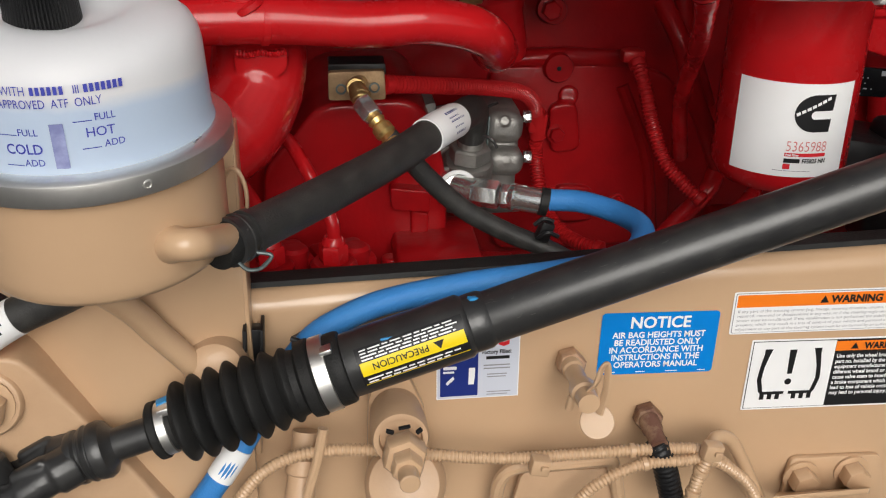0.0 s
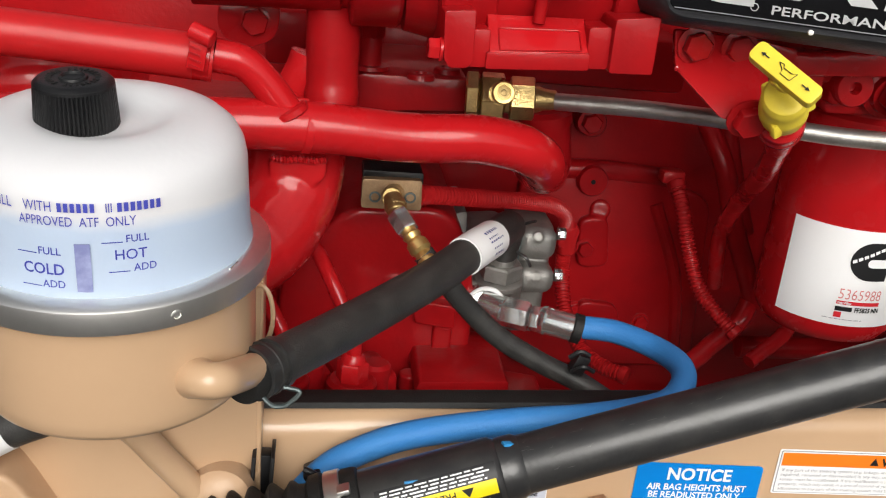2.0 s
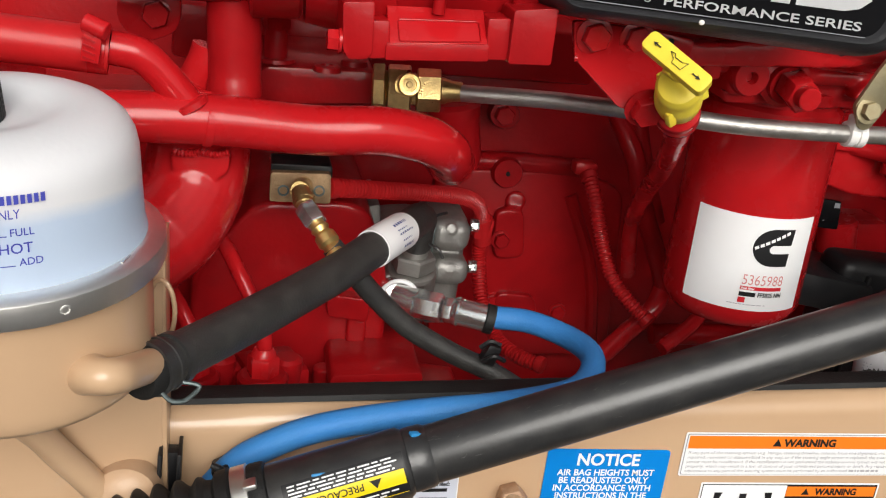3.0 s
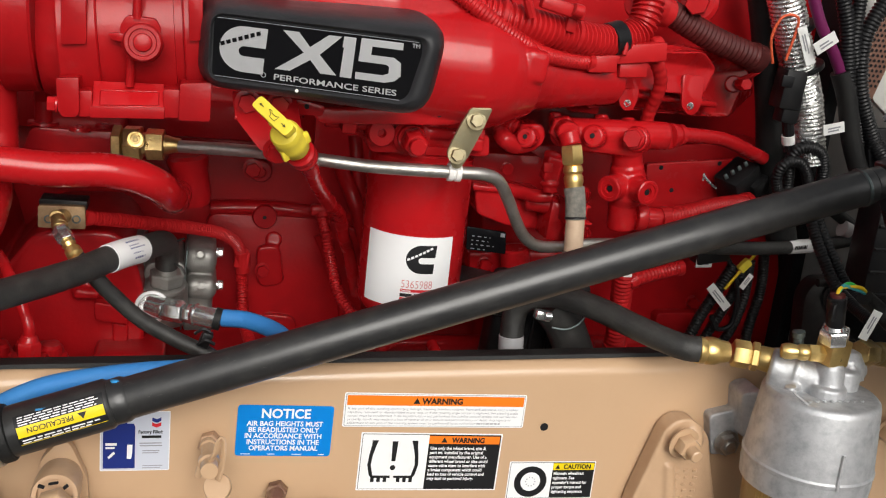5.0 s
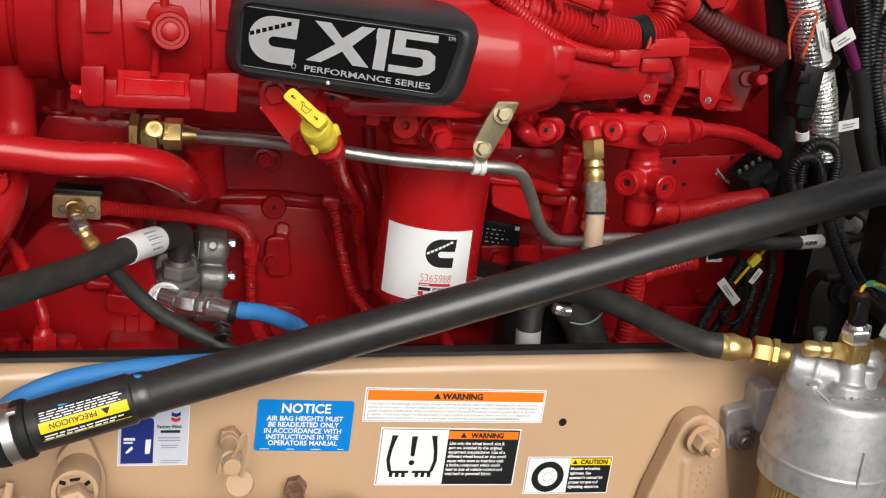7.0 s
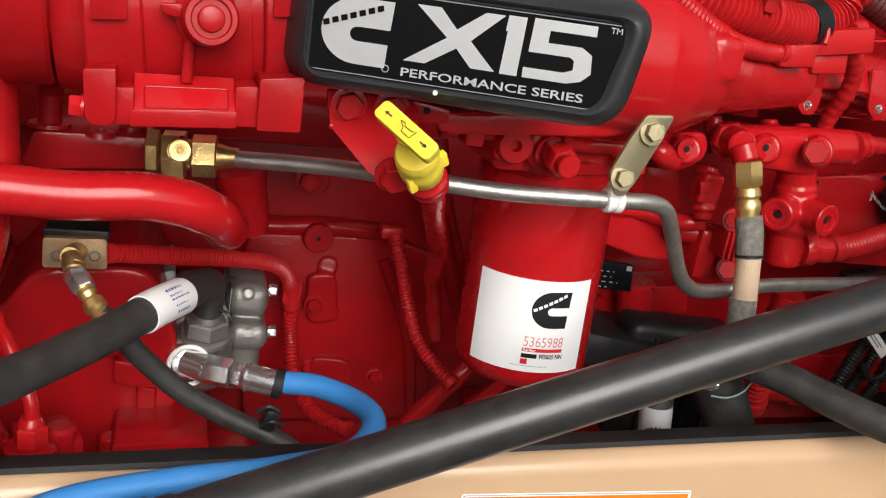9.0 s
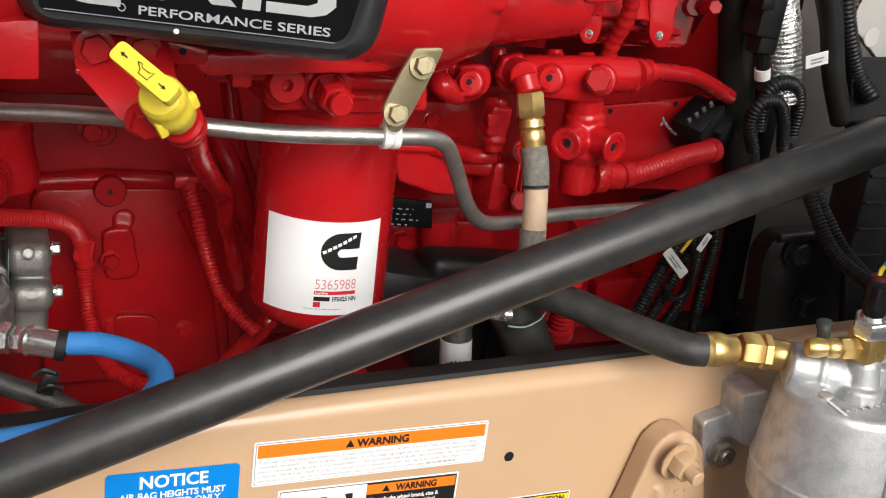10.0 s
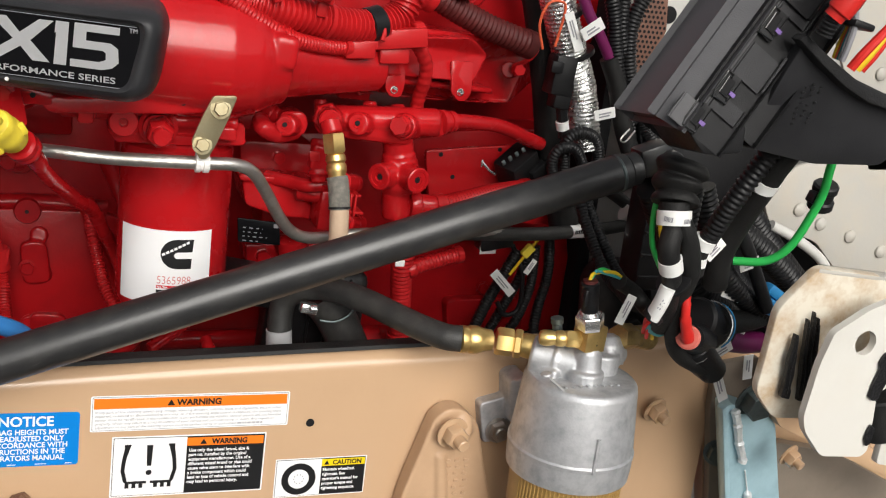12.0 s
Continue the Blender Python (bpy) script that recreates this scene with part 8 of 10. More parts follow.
part("sensor_nut", merge(hexagon((0.6824, -0.126, 1.067), (0.6786, -0.1285, 1.0825), 0.0265), lathe((0.6788, -0.128, 1.082), (0.6735, -0.129, 1.108), [(0, 0.0108), (0.003, 0.0096), (0.005, 0.0088)], 22)), ZINC, sep, "bright steel sensor nut")
part("sensor_plug", merge(lathe((0.6782, -0.1285, 1.084), (0.672, -0.13, 1.117), [(0, 0.0088), (0.01, 0.0094), (0.018, 0.009), (0.02, 0.0098), (0.033, 0.0098), (0.034, 0.008)], 22), box((0.6655, -0.137, 1.103), (0.005, 0.008, 0.018), (0, 0, 0), 0.0012)), BLACK_PLASTIC, sep, "black plastic sensor plug")
part("plug_seal", lathe((0.6725, -0.13, 1.116), (0.6718, -0.13, 1.122), [(0, 0.0078), (0.004, 0.0074), (0.0045, 0.003)], 16), BROWN_RED, sep)
for name, mat, end in (("teal_wire", TEAL_WIRE, (0.6836, -0.125, 1.127)), ("green_wire", GREEN_WIRE, (0.6918, -0.12, 1.128)), ("yellow_wire", YELLOW_WIRE, (0.7074, -0.115, 1.123))):
    part(name, tube([(0.671, -0.13, 1.119), (0.6774, -0.127, 1.126), end, (0.7261, -0.105, 1.112), (0.7401, -0.1, 1.1)], 0.0019, 8), mat, sep)
part("union_nut", merge(hexagon((0.6096, -0.06, 1.027), (0.6274, -0.066, 1.026), 0.0265), hexagon((0.6288, -0.066, 1.026), (0.6365, -0.07, 1.026), 0.0275), lathe((0.6342, -0.069, 1.026), (0.6486, -0.078, 1.025), [(0, 0.012), (0.004, 0.0135), (0.012, 0.014), (0.016, 0.0135)], 22)), BRASS, sep, "brass elbow union")
part("hose_ferrule", lathe((0.568, -0.0565, 1.028), (0.6109, -0.06, 1.027), [(0, 0.013), (0.001, 0.0148), (0.006, 0.0148), (0.009, 0.0138), (0.012, 0.0152), (0.020, 0.0152), (0.024, 0.0138), (0.028, 0.0125), (0.036, 0.0115)], 28), BRASS, sep, "brass hose ferrule")
part("right_fitting", merge(hexagon((0.7366, -0.098, 1.044), (0.7596, -0.088, 1.04), 0.026), lathe((0.7567, -0.09, 1.041), (0.8185, -0.068, 1.029), [(0, 0.011), (0.003, 0.0125), (0.012, 0.0128), (0.014, 0.0115), (0.018, 0.0135), (0.023, 0.0135), (0.025, 0.0118), (0.028, 0.0138), (0.034, 0.0138), (0.036, 0.0115)], 24)), OLD_BRASS, sep, "brass coupling")
mb = thing("housing_mount", "cast aluminium mounting block bolted to the rail", "mounting block", (0.6404, -0.02, 0.915))
settle(mb, (0.636, -0.036, 0.914), (0.645, -0.022, 0.907), 1.018)
cast(part("block", merge(slab(rounded([(0.6148, -0.03, 0.9374), (0.6492, -0.03, 0.9456), (0.6611, -0.03, 0.8933), (0.6257, -0.03, 0.887)], 0.006), (0, 0.03, 0), 0.004, 3), slab(rounded([(0.6404, -0.045, 0.9709), (0.6577, -0.06, 0.9817), (0.6686, -0.06, 0.915), (0.6485, -0.045, 0.9195)], 0.005), (0, 0.04, 0), 0.004, 3)), ALU, mb), 0.0016, 3)
bolt(mb, (0.6414, -0.031, 0.9044), (0, -1, 0), 0.0225, 0.01, STEEL_TUBE, 0.68, 0.003)
fh2 = thing("fuel_hose", "thick black rubber fuel hose", "hose", (0.5273, 0.03, 1.014))
part("hose", tube([(0.572, -0.0565, 1.028), (0.5561, -0.05, 1.028), (0.5373, -0.03, 1.03), (0.5145, -0, 1.034), (0.4908, 0.03, 1.039), (0.4649, 0.055, 1.042), (0.4441, 0.075, 1.04), (0.421, 0.085, 1.032), (0.4093, 0.09, 1.013), (0.4075, 0.085, 0.9737), (0.4108, 0.08, 0.9193)], 0.0142, 22), HOSE, fh2)
# white label; the grey colour holds the shade it hangs in
part("white_band", lathe((0.4067, 0.086, 0.9858), (0.4095, 0.084, 0.946), [(0, 0.0144), (0.0001, 0.0149), (0.03, 0.0149), (0.0301, 0.0144)], 26), PALE_PRINT, fh2, "white printed wrap label, its shade in the grey colour")
part("band_print", bars(round_wall((0.4077, 0.086, 0.9733), 0.0149, -20), -0.01, -0.012, 0.012, 0.002, 5, 0.0005, 0.4, 0.3, 8, 0.002), GREY_PRINT, fh2)
drop = thing("drain_hose", "black rubber drain hose end", "hose", (0.4918, 0.1, 0.9729))
part("hose", tube([(0.4523, 0.1, 1.023), (0.4715, 0.1, 1.002), (0.4883, 0.1, 0.9729), (0.5203, 0.1, 0.9056)], 0.024, 20), HOSE, drop)
part("clamp", tube([(0.4496, 0.07, 1.002), (0.466, 0.068, 1.001), (0.4803, 0.068, 1.007), (0.4888, 0.07, 1.016)], 0.0013, 6), DARK_STEEL, drop)
single("spark_connector", merge(box((0.4321, 0.06, 1.021), (0.02, 0.014, 0.012), (0, 10, 0), 0.003), rod((0.4324, 0.05, 1.024), (0.4397, 0.048, 1.024), 0.005)), ZINC, "small bright metal connector under the shaft", "connector")
single("white_flag", box((0.5525, 0.11, 1.059), (0.012, 0.002, 0.008), (0, 0, 0), 0.001), TAG, "small white tape flag", "cable tag", "tags on the wiring")

# ---- beige casting and bolts at the rail's rear ----
cb = thing("spring_bracket", "beige painted cast bracket with raised lettering and bolt", "cast bracket", (0.5775, -0.03, 0.8774))
cast(part("casting", merge(slab(rounded([(0.5653, -0.002, 0.9198), (0.5799, -0.002, 0.9318), (0.5991, -0.002, 0.9309), (0.6213, -0.002, 0.911), (0.6322, -0.002, 0.8663), (0.6747, -0.002, 0.7317), (0.5265, -0.002, 0.7484), (0.5382, -0.002, 0.8293)], 0.012), (0, -0.026, 0), 0.012, 3), lathe((0.5917, -0.02, 0.9056), (0.5066, -0.2, 0.9969), [(0, 0.024), (0.008, 0.0225), (0.012, 0.018), (0.013, 0.012)], 28), slab([(0.5719, -0.027, 0.8762), (0.5825, -0.027, 0.8755), (0.6023, -0.027, 0.7555), (0.5876, -0.027, 0.7571)], (0, -0.006, 0), 0.002)), BEIGE_CAST, cb), 0.002, 6)
bolt(cb, (0.5846, -0.037, 0.9074), (0.15, -1, -0.15), 0.024, 0.016, BEIGE, 0.8, 0.013)
place = flat((0.5927, -0.0285, 0.832))
part("raised_letters", merge(*[box(Vector((0.5879, -0.0285, 0.8673)) + Vector((0.011 * i + 0.002 * (k % 2), 0, -0.0085 * k)), (0.0062, 0.0022, 0.0042), (0, 12 * (k % 3), 0), 0.0009, 1) for i in range(3) for k in range(8)]), BEIGE_CAST, cb)
rb = thing("rail_stud", "beige painted stud and nut on the rail", "stud bolt", (0.8573, -0.02, 0.9182))
bolt(rb, (0.8637, -0.012, 0.9118), (0.25, -1, -0.3), 0.022, 0.014, BEIGE, 0.78, 0.01, "nut")
rb = thing("rail_stud", "beige painted stud and nut low on the crossmember", "stud bolt", (0.9926, -0.1, 0.8917))
bolt(rb, (0.9865, -0.12, 0.8986), (0.3, -1, -0.35), 0.019, 0.013, BEIGE, 0.78, 0.009, "nut")

# crossmember behind the rail's end
cm = thing("crossmember", "beige painted crossmember at the rail's end", "crossmember", (1.162, -0, 0.8196))
part("web", slab(rounded([(0.9381, 0.03, 1.014), (1.115, 0.03, 1.011), (1.369, 0.03, 0.8638), (1.428, 0.03, 0.6872), (1.236, 0.03, 0.7987), (1.124, 0.03, 0.8332), (1.071, 0.03, 0.8452), (1.087, 0.03, 0.6654), (1.016, 0.03, 0.6734)], 0.01), (0, 0.02, 0), 0.004), BEIGE, cm)
part("front_arm", slab(rounded([(0.9621, -0.09, 0.9568), (1.053, -0.09, 0.9278), (1.282, -0.09, 0.815), (1.289, -0.09, 0.7954), (1.107, -0.09, 0.8706), (0.9935, -0.09, 0.9189)], 0.006), (0, 0.03, 0), 0.004), BEIGE, cm)
# shade under the crossmember, put into this plate's brown colour
part("shade_plate", slab([(1.046, -0, 0.8533), (1.18, 0, 0.8271), (1.41, -0, 0.7161), (1.448, 0, 0.6032), (1.098, 0, 0.6463)], (0, 0.02, 0), 0.002), TAUPE, cm, "underside with its shade in the brown colour")
tb = thing("support_bracket", "taupe painted steel support bracket with bolts", "bracket", (0.989, -0.01, 0.9027))
part("plate", slab(rounded([(0.9408, -0.015, 0.9701), (0.9931, -0.03, 0.9863), (1.017, -0.04, 0.9154), (1.07, -0.04, 0.711), (0.9823, -0.02, 0.7083), (0.945, -0.015, 0.9074)], 0.006), (0, 0.012, 0), 0.002), TAUPE, tb)
bolt(tb, (0.9514, -0.08, 0.9527), (0, -1, -0.2), 0.034, 0.02, DARK_STEEL, 0.7)
bolt(tb, (0.9653, -0.02, 0.8508), (-0.4, -1, 0), 0.026, 0.014, DARK_STEEL, 0.7)
part("big_bush", lathe((1.009, -0.06, 0.9869), (0.7826, -0.3, 1.096), [(0, 0.028), (0.03, 0.027), (0.04, 0.022), (0.043, 0.01)], 26), DARK_STEEL, tb, "dark round bush")
bar = thing("blue_bar", "pale blue zinc plated bar with silver sealant bead", "support bar", (0.9493, -0.09, 0.8895))
settle(bar, (0.899, -0.096, 0.958), (0.92, -0.074, 0.945), 1.035)
part("bar", slab(rounded([(0.891, -0.1, 0.9547), (0.9028, -0.1, 0.9599), (0.9579, -0.1, 0.9423), (0.9719, -0.1, 0.9311), (1.027, -0.1, 0.7531), (0.9437, -0.1, 0.7625)], 0.003), (0.01, 0.03, 0), 0.0015), PALE_BLUE, bar)
part("side", slab([(0.8879, -0.105, 0.9557), (0.893, -0.105, 0.9584), (0.9462, -0.105, 0.7654), (0.9374, -0.105, 0.7664)], (0, 0.012, 0), 0.001), PALE_BLUE, bar)
part("sealant_bead", tube([(0.9052, -0.105, 0.9548), (0.912, -0.106, 0.9374), (0.9192, -0.106, 0.9148), (0.9298, -0.106, 0.8916), (0.9305, -0.106, 0.8855)], [0.0042, 0.0062, 0.005, 0.0056, 0.0046, 0.0054, 0.0047, 0.0052] * 4 + [0.003], 8), SEALANT, bar, "silver sealant bead")
part("sealant_bead", tube([(0.9398, -0.103, 0.8741), (0.9501, -0.104, 0.8431), (0.9599, -0.104, 0.811)], [0.001] * 8 + [0.005] * 8 + [0.004], 8), SEALANT, bar, "silver sealant bead")

# ---- cream brackets at the far right ----
br = thing("cream_bracket", "cream and white painted steel bracket smeared with black sealer", "bracket", (0.8487, -0.26, 1.077))
settle(br, (0.815, -0.273, 1.104), (0.803, -0.286, 1.11), 0.978)
part("plate", slab(rounded([(0.7964, -0.262, 1.05), (0.799, -0.262, 1.08), (0.7966, -0.268, 1.137), (0.8278, -0.275, 1.18), (0.9091, -0.275, 1.172), (0.9591, -0.275, 1.105), (0.9999, -0.265, 1.011), (0.8233, -0.262, 1.021)], 0.009), (0.0, 0.01, 0.002), 0.003, 3), CREAM_WORN, br)
part("lip", slab([(0.8278, -0.275, 1.18), (0.9091, -0.275, 1.172), (0.9398, -0.245, 1.168), (0.8571, -0.245, 1.175)], (0, 0, -0.004), 0.001), CREAM, br)
rnd = random.Random(12)
for x0, z0, x1, z1, w in ((0.8172, 1.115, 0.8235, 1.047, 0.0098), (0.8268, 1.13, 0.8428, 1.044, 0.0052), (0.8325, 1.137, 0.8488, 1.041, 0.0045), (0.8385, 1.132, 0.8548, 1.043, 0.005)):
    ring = []
    for side, steps in ((-1, range(13)), (1, range(12, -1, -1))):
        for k in steps:
            f = k / 12
            thick = w * (0.3 + 0.7 * min(1, f * 2.2)) * (0.5 + rnd.uniform(-0.09, 0.09))
            ring.append((x0 + (x1 - x0) * f + side * thick, -0.2785 + 0.005 * f, z0 + (z1 - z0) * f + rnd.uniform(-0.0012, 0.0012)))
    part("sealer_smear", slab(ring, (0, 0.006, 0), 0.0005, 1), TAR, br, "black sealer smear")
    part("sealer_ridge", tube([(x0 + (x1 - x0) * f + rnd.uniform(-0.1, 0.1) * w, -0.2788 + 0.005 * f, z0 + (z1 - z0) * f) for f in (0.08, 0.3, 0.5, 0.7, 0.92)], 0.0011, 6), TAR, br)


def arm(bm):
    """Counters the setting of the bracket for its front arm, which is given where it stands."""
    for v in bm.verts:
        v.co = Vector((0.815, -0.273, 1.104)) + (v.co - Vector((0.803, -0.286, 1.11))) / 0.978
    return bm


outline = rounded([(0.8165, -0.315, 1.034), (0.8109, -0.315, 1.049), (0.8112, -0.32, 1.104), (0.8148, -0.325, 1.136), (0.8497, -0.325, 1.158), (0.8867, -0.325, 1.171), (0.9324, -0.33, 1.104), (0.9129, -0.325, 1.091), (0.8866, -0.32, 1.072), (0.8898, -0.32, 1.048), (0.8946, -0.318, 1.011), (0.8877, -0.318, 1.005), (0.8419, -0.315, 1.007)], 0.006)
mid = Vector((0.8544, -0.3235, 1.125))
bm = bmesh.new()
n = len(outline)
hole = [mid + Vector((0.0118 * math.cos(radians(200) - 2 * math.pi * k / n), 0, 0.0118 * math.sin(radians(200) - 2 * math.pi * k / n))) for k in range(n)]
for r in hole:
    r.y = mid.y
skins = [[bm.verts.new(p + Vector((0, y, 0))) for p in ring] for y in (0, 0.008) for ring in (outline, hole)]
for k in range(n):
    j = (k + 1) % n
    bm.faces.new((skins[0][k], skins[0][j], skins[1][j], skins[1][k])), bm.faces.new((skins[2][k], skins[3][k], skins[3][j], skins[2][j]))
    bm.faces.new((skins[0][k], skins[2][k], skins[2][j], skins[0][j])), bm.faces.new((skins[1][k], skins[1][j], skins[3][j], skins[3][k]))
bmesh.ops.bevel(bm, geom=[e for e in bm.edges if e.is_manifold and e.calc_face_angle(0) > 0.9], offset=0.002, segments=3, profile=0.5, affect="EDGES")
front_arm = part("front_arm", arm(bm), WHITE_PAINT, br, "white painted arm with a round hole")
for ring in ([(0.8795, 1.116), (0.8765, 1.111), (0.8745, 1.105), (0.8775, 1.099), (0.876, 1.092), (0.8735, 1.083), (0.873, 1.071), (0.878, 1.067), (0.885, 1.0665), (0.888, 1.08), (0.893, 1.094), (0.896, 1.103), (0.888, 1.11)], [(0.8865, 1.041), (0.884, 1.033), (0.8835, 1.026), (0.8875, 1.018), (0.892, 1.02), (0.893, 1.036)]):
    part("sealer_smear", arm(slab([(x, -0.3262 + 0.05 * max(0, 1.1 - z), z) for x, z in ring], (0, 0.003, 0), 0.0006, 1)), TAR, front_arm, "black sealer smear")
part("spacer", arm(rod((0.868, -0.317, 1.04), (0.8652, -0.268, 1.041), 0.009, 0.001)), WHITE_PAINT, br)
part("rear_arm", arm(rod((0.9, -0.268, 1.05), (1.05, -0.082, 0.928), 0.012)), CREAM, br)
part("lower_plate", arm(slab(rounded([(0.9135, -0.315, 0.9943), (0.9141, -0.315, 1.051), (0.9629, -0.315, 1.06), (0.9911, -0.315, 0.9769)], 0.004), (0, 0.008, 0), 0.003)), WHITE_PAINT, br)
single("black_grommet", merge(rod((0.9204, -0.3, 1.018), (0.9069, -0.3, 1.062), 0.02), rod((0.9274, -0.29, 1.063), (0.9196, -0.29, 1.087), 0.018)), RUBBER, "black rubber grommet behind the white bracket", "grommet")

# cab panel with rivets, behind the harness
panel2 = thing("cab_panel", "off-white riveted cab panel", "body panel", (1.106, -0.02, 1.153))
part("panel", slab(rounded([(0.9535, -0.02, 1.189), (0.9943, -0.02, 1.229), (1.22, -0.02, 1.276), (1.305, -0.02, 1.027), (1.119, -0.02, 1.046), (1.086, -0.02, 1.1), (1.047, -0.02, 1.134), (0.9702, -0.02, 1.158)], 0.008), (0, 0.006, 0), 0.002), CREAM, panel2)
for p in ((1.01, -0.021, 1.175), (1.047, -0.021, 1.158), (1.097, -0.021, 1.143), (1.152, -0.021, 1.124), (1.087, -0.021, 1.346), (1.098, -0.021, 1.312)):
    part("rivet", lathe(p, Vector(p) + OUT, [(0, 0.0085), (0.002, 0.008), (0.0045, 0.005), (0.0052, 0.001)], 18), CREAM, panel2)
part("upper_panel", slab([(0.9645, -0.02, 1.459), (1.186, -0.02, 1.484), (1.274, -0.02, 1.234), (1.102, -0.02, 1.227)], (0, 0.006, 0), 0.002), CREAM, panel2)
fwp = thing("bulkhead_plate", "grey painted plate with dark round holes", "body panel", (0.9233, 0.2, 1.346))
part("plate", slab([(0.8435, 0.2, 1.468), (1.045, 0.2, 1.493), (1.133, 0.2, 1.221), (0.9736, 0.2, 1.234), (0.9043, 0.2, 1.283), (0.8727, 0.2, 1.333)], (0, 0.01, 0), 0.003), CAB, fwp)
for p in ((0.8925, 0.199, 1.3835), (0.9202, 0.199, 1.38), (0.9359, 0.199, 1.272)):
    part("plate_hole", lathe(p, Vector(p) + OUT, [(0, 0.0115), (0.0008, 0.0105), (0.001, 0.006)], 20), DARK if p[2] > 1.3 else CAB, fwp)
board = single("perforated_board", slab([(0.8239, 0.14, 1.366), (0.873, 0.14, 1.432), (0.8825, 0.14, 1.362), (0.8626, 0.14, 1.291), (0.8463, 0.14, 1.304)], (0, 0.006, 0), 0.001), MESH_BROWN, "brown perforated insulation board", "insulation board")
edge = [Vector(p) for p in ((0.8246, 0.1385, 1.366), (0.8715, 0.1385, 1.428), (0.8805, 0.1385, 1.362), (0.861, 0.1385, 1.294), (0.8467, 0.1385, 1.306))]
pits = bmesh.new()
for i in range(12):
    for k in range(20):
        c = Vector((0.822 + 0.0062 * (i + 0.5 * (k % 2)), 0.1385, 1.29 + 0.0062 * k))
        if all((q.x - p.x) * (c.z - p.z) - (q.z - p.z) * (c.x - p.x) < -0.0001 for p, q in zip(edge, edge[1:] + edge[:1])):
            pits.faces.new([pits.verts.new(c + Vector((0.0021 * math.cos(w), 0, 0.0021 * math.sin(w)))) for w in (j * math.pi / 3 for j in range(6))])
settle(board, (0.8534, 0.14, 1.35), (0.8854, 0.192, 1.3472), 1.0453)
if pits.faces:
    tagged(part("perforation", pits, DARK, board), "rows of small dark holes", "", "", "stuff")

# ---- black engine mount plate behind the housing ----
em = thing("engine_mount_plate", "black painted engine mount plate with bolts", "mount plate", (0.9634, 0.24, 0.9704))
part("plate", slab(rounded([(0.8907, 0.24, 0.997), (0.9051, 0.24, 1.021), (1.051, 0.24, 1.028), (1.146, 0.24, 1.025), (1.188, 0.24, 0.8536), (0.9057, 0.24, 0.8631)], 0.012), (0, 0.03, 0), 0.005), BLACK_PAINT, em)
part("rib", rod((0.9026, 0.235, 1.019), (1.049, 0.235, 1.026), 0.006), BLACK_PAINT, em)
for p in ((0.9349, 0.235, 1), (1.039, 0.235, 0.9988), (0.9689, 0.235, 0.9272)):
    bolt(em, p, (0, -1, 0), 0.026, 0.014, BLACK_PAINT, 0.72)
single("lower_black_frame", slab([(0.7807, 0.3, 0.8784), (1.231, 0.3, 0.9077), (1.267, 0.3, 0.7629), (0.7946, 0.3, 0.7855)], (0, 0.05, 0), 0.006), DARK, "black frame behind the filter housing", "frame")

# ---- foil sleeve and black harness trunk ----
fo = thing("foil_sleeve", "crinkled aluminium foil heat sleeve with black ties", "heat sleeve", (0.8007, 0.2054, 1.299))
line = even(spline([(0.7260, 0.1842, 1.428), (0.7522, 0.1895, 1.375), (0.7794, 0.1948, 1.32), (0.8052, 0.2033, 1.276), (0.8184, 0.2033, 1.232), (0.8272, 0.2001, 1.194)], 16), 0.0014)
rnd = random.Random(3)
foil = sweep(bmesh.new(), line, 0.0222, 28)
for i, v in enumerate(foil.verts):
    ring, k = divmod(i, 28)
    if ring < len(line):
        wind = 2 * math.pi * (ring * 0.0014 / 0.0056 + k / 28)
        v.co = line[ring].lerp(v.co, 1 + 0.04 * math.sin(wind) + 0.012 * math.sin(k * 1.35 + ring * 0.31) + rnd.uniform(-0.014, 0.014))
part("sleeve", foil, FOIL, fo, "", 24)
for a, b in (((0.7619, 0.1906, 1.369), (0.7674, 0.1916, 1.36)), ((0.7874, 0.1948, 1.322), (0.7912, 0.1959, 1.314))):
    part("tie", lathe(a, b, [(0, 0.0232), (0.0004, 0.0248), (0.006, 0.0248), (0.0064, 0.0232)], 24), BLACK_PLASTIC, fo, "black tie")
part("orange_wire", tube([(0.7305, 0.1736, 1.322), (0.7194, 0.1683, 1.353), (0.7252, 0.1630, 1.378), (0.7416, 0.1609, 1.382), (0.7488, 0.1630, 1.371), (0.7446, 0.1683, 1.327)], 0.0018, 8), ORANGE_WIRE, fo, "thin orange wire loop")


def black_loom(points, r, pitch=0.0048, label="black corrugated wiring conduit", mat=None, depth=0.14):
    return single("wiring_conduit", loom(points, r, pitch, depth), mat or BLACK_PLASTIC, label, "wiring conduit", "black wiring conduits", "", 60)


def cable(points, r, mat, label, name="cable"):
    return single(name, tube(points, r, 12), mat, label, "cable")


trunk = thing("harness_trunk", "thick black taped wiring harness with connectors", "wiring harness", (0.7756, 0.2372, 1.269))
part("trunk", tube([(0.7276, 0.2372, 1.432), (0.7505, 0.2372, 1.363), (0.7668, 0.2372, 1.306), (0.7820, 0.2372, 1.247), (0.7959, 0.2372, 1.185), (0.8167, 0.2372, 1.13), (0.8357, 0.2372, 1.073)], 0.021, 16), RUBBER, trunk)
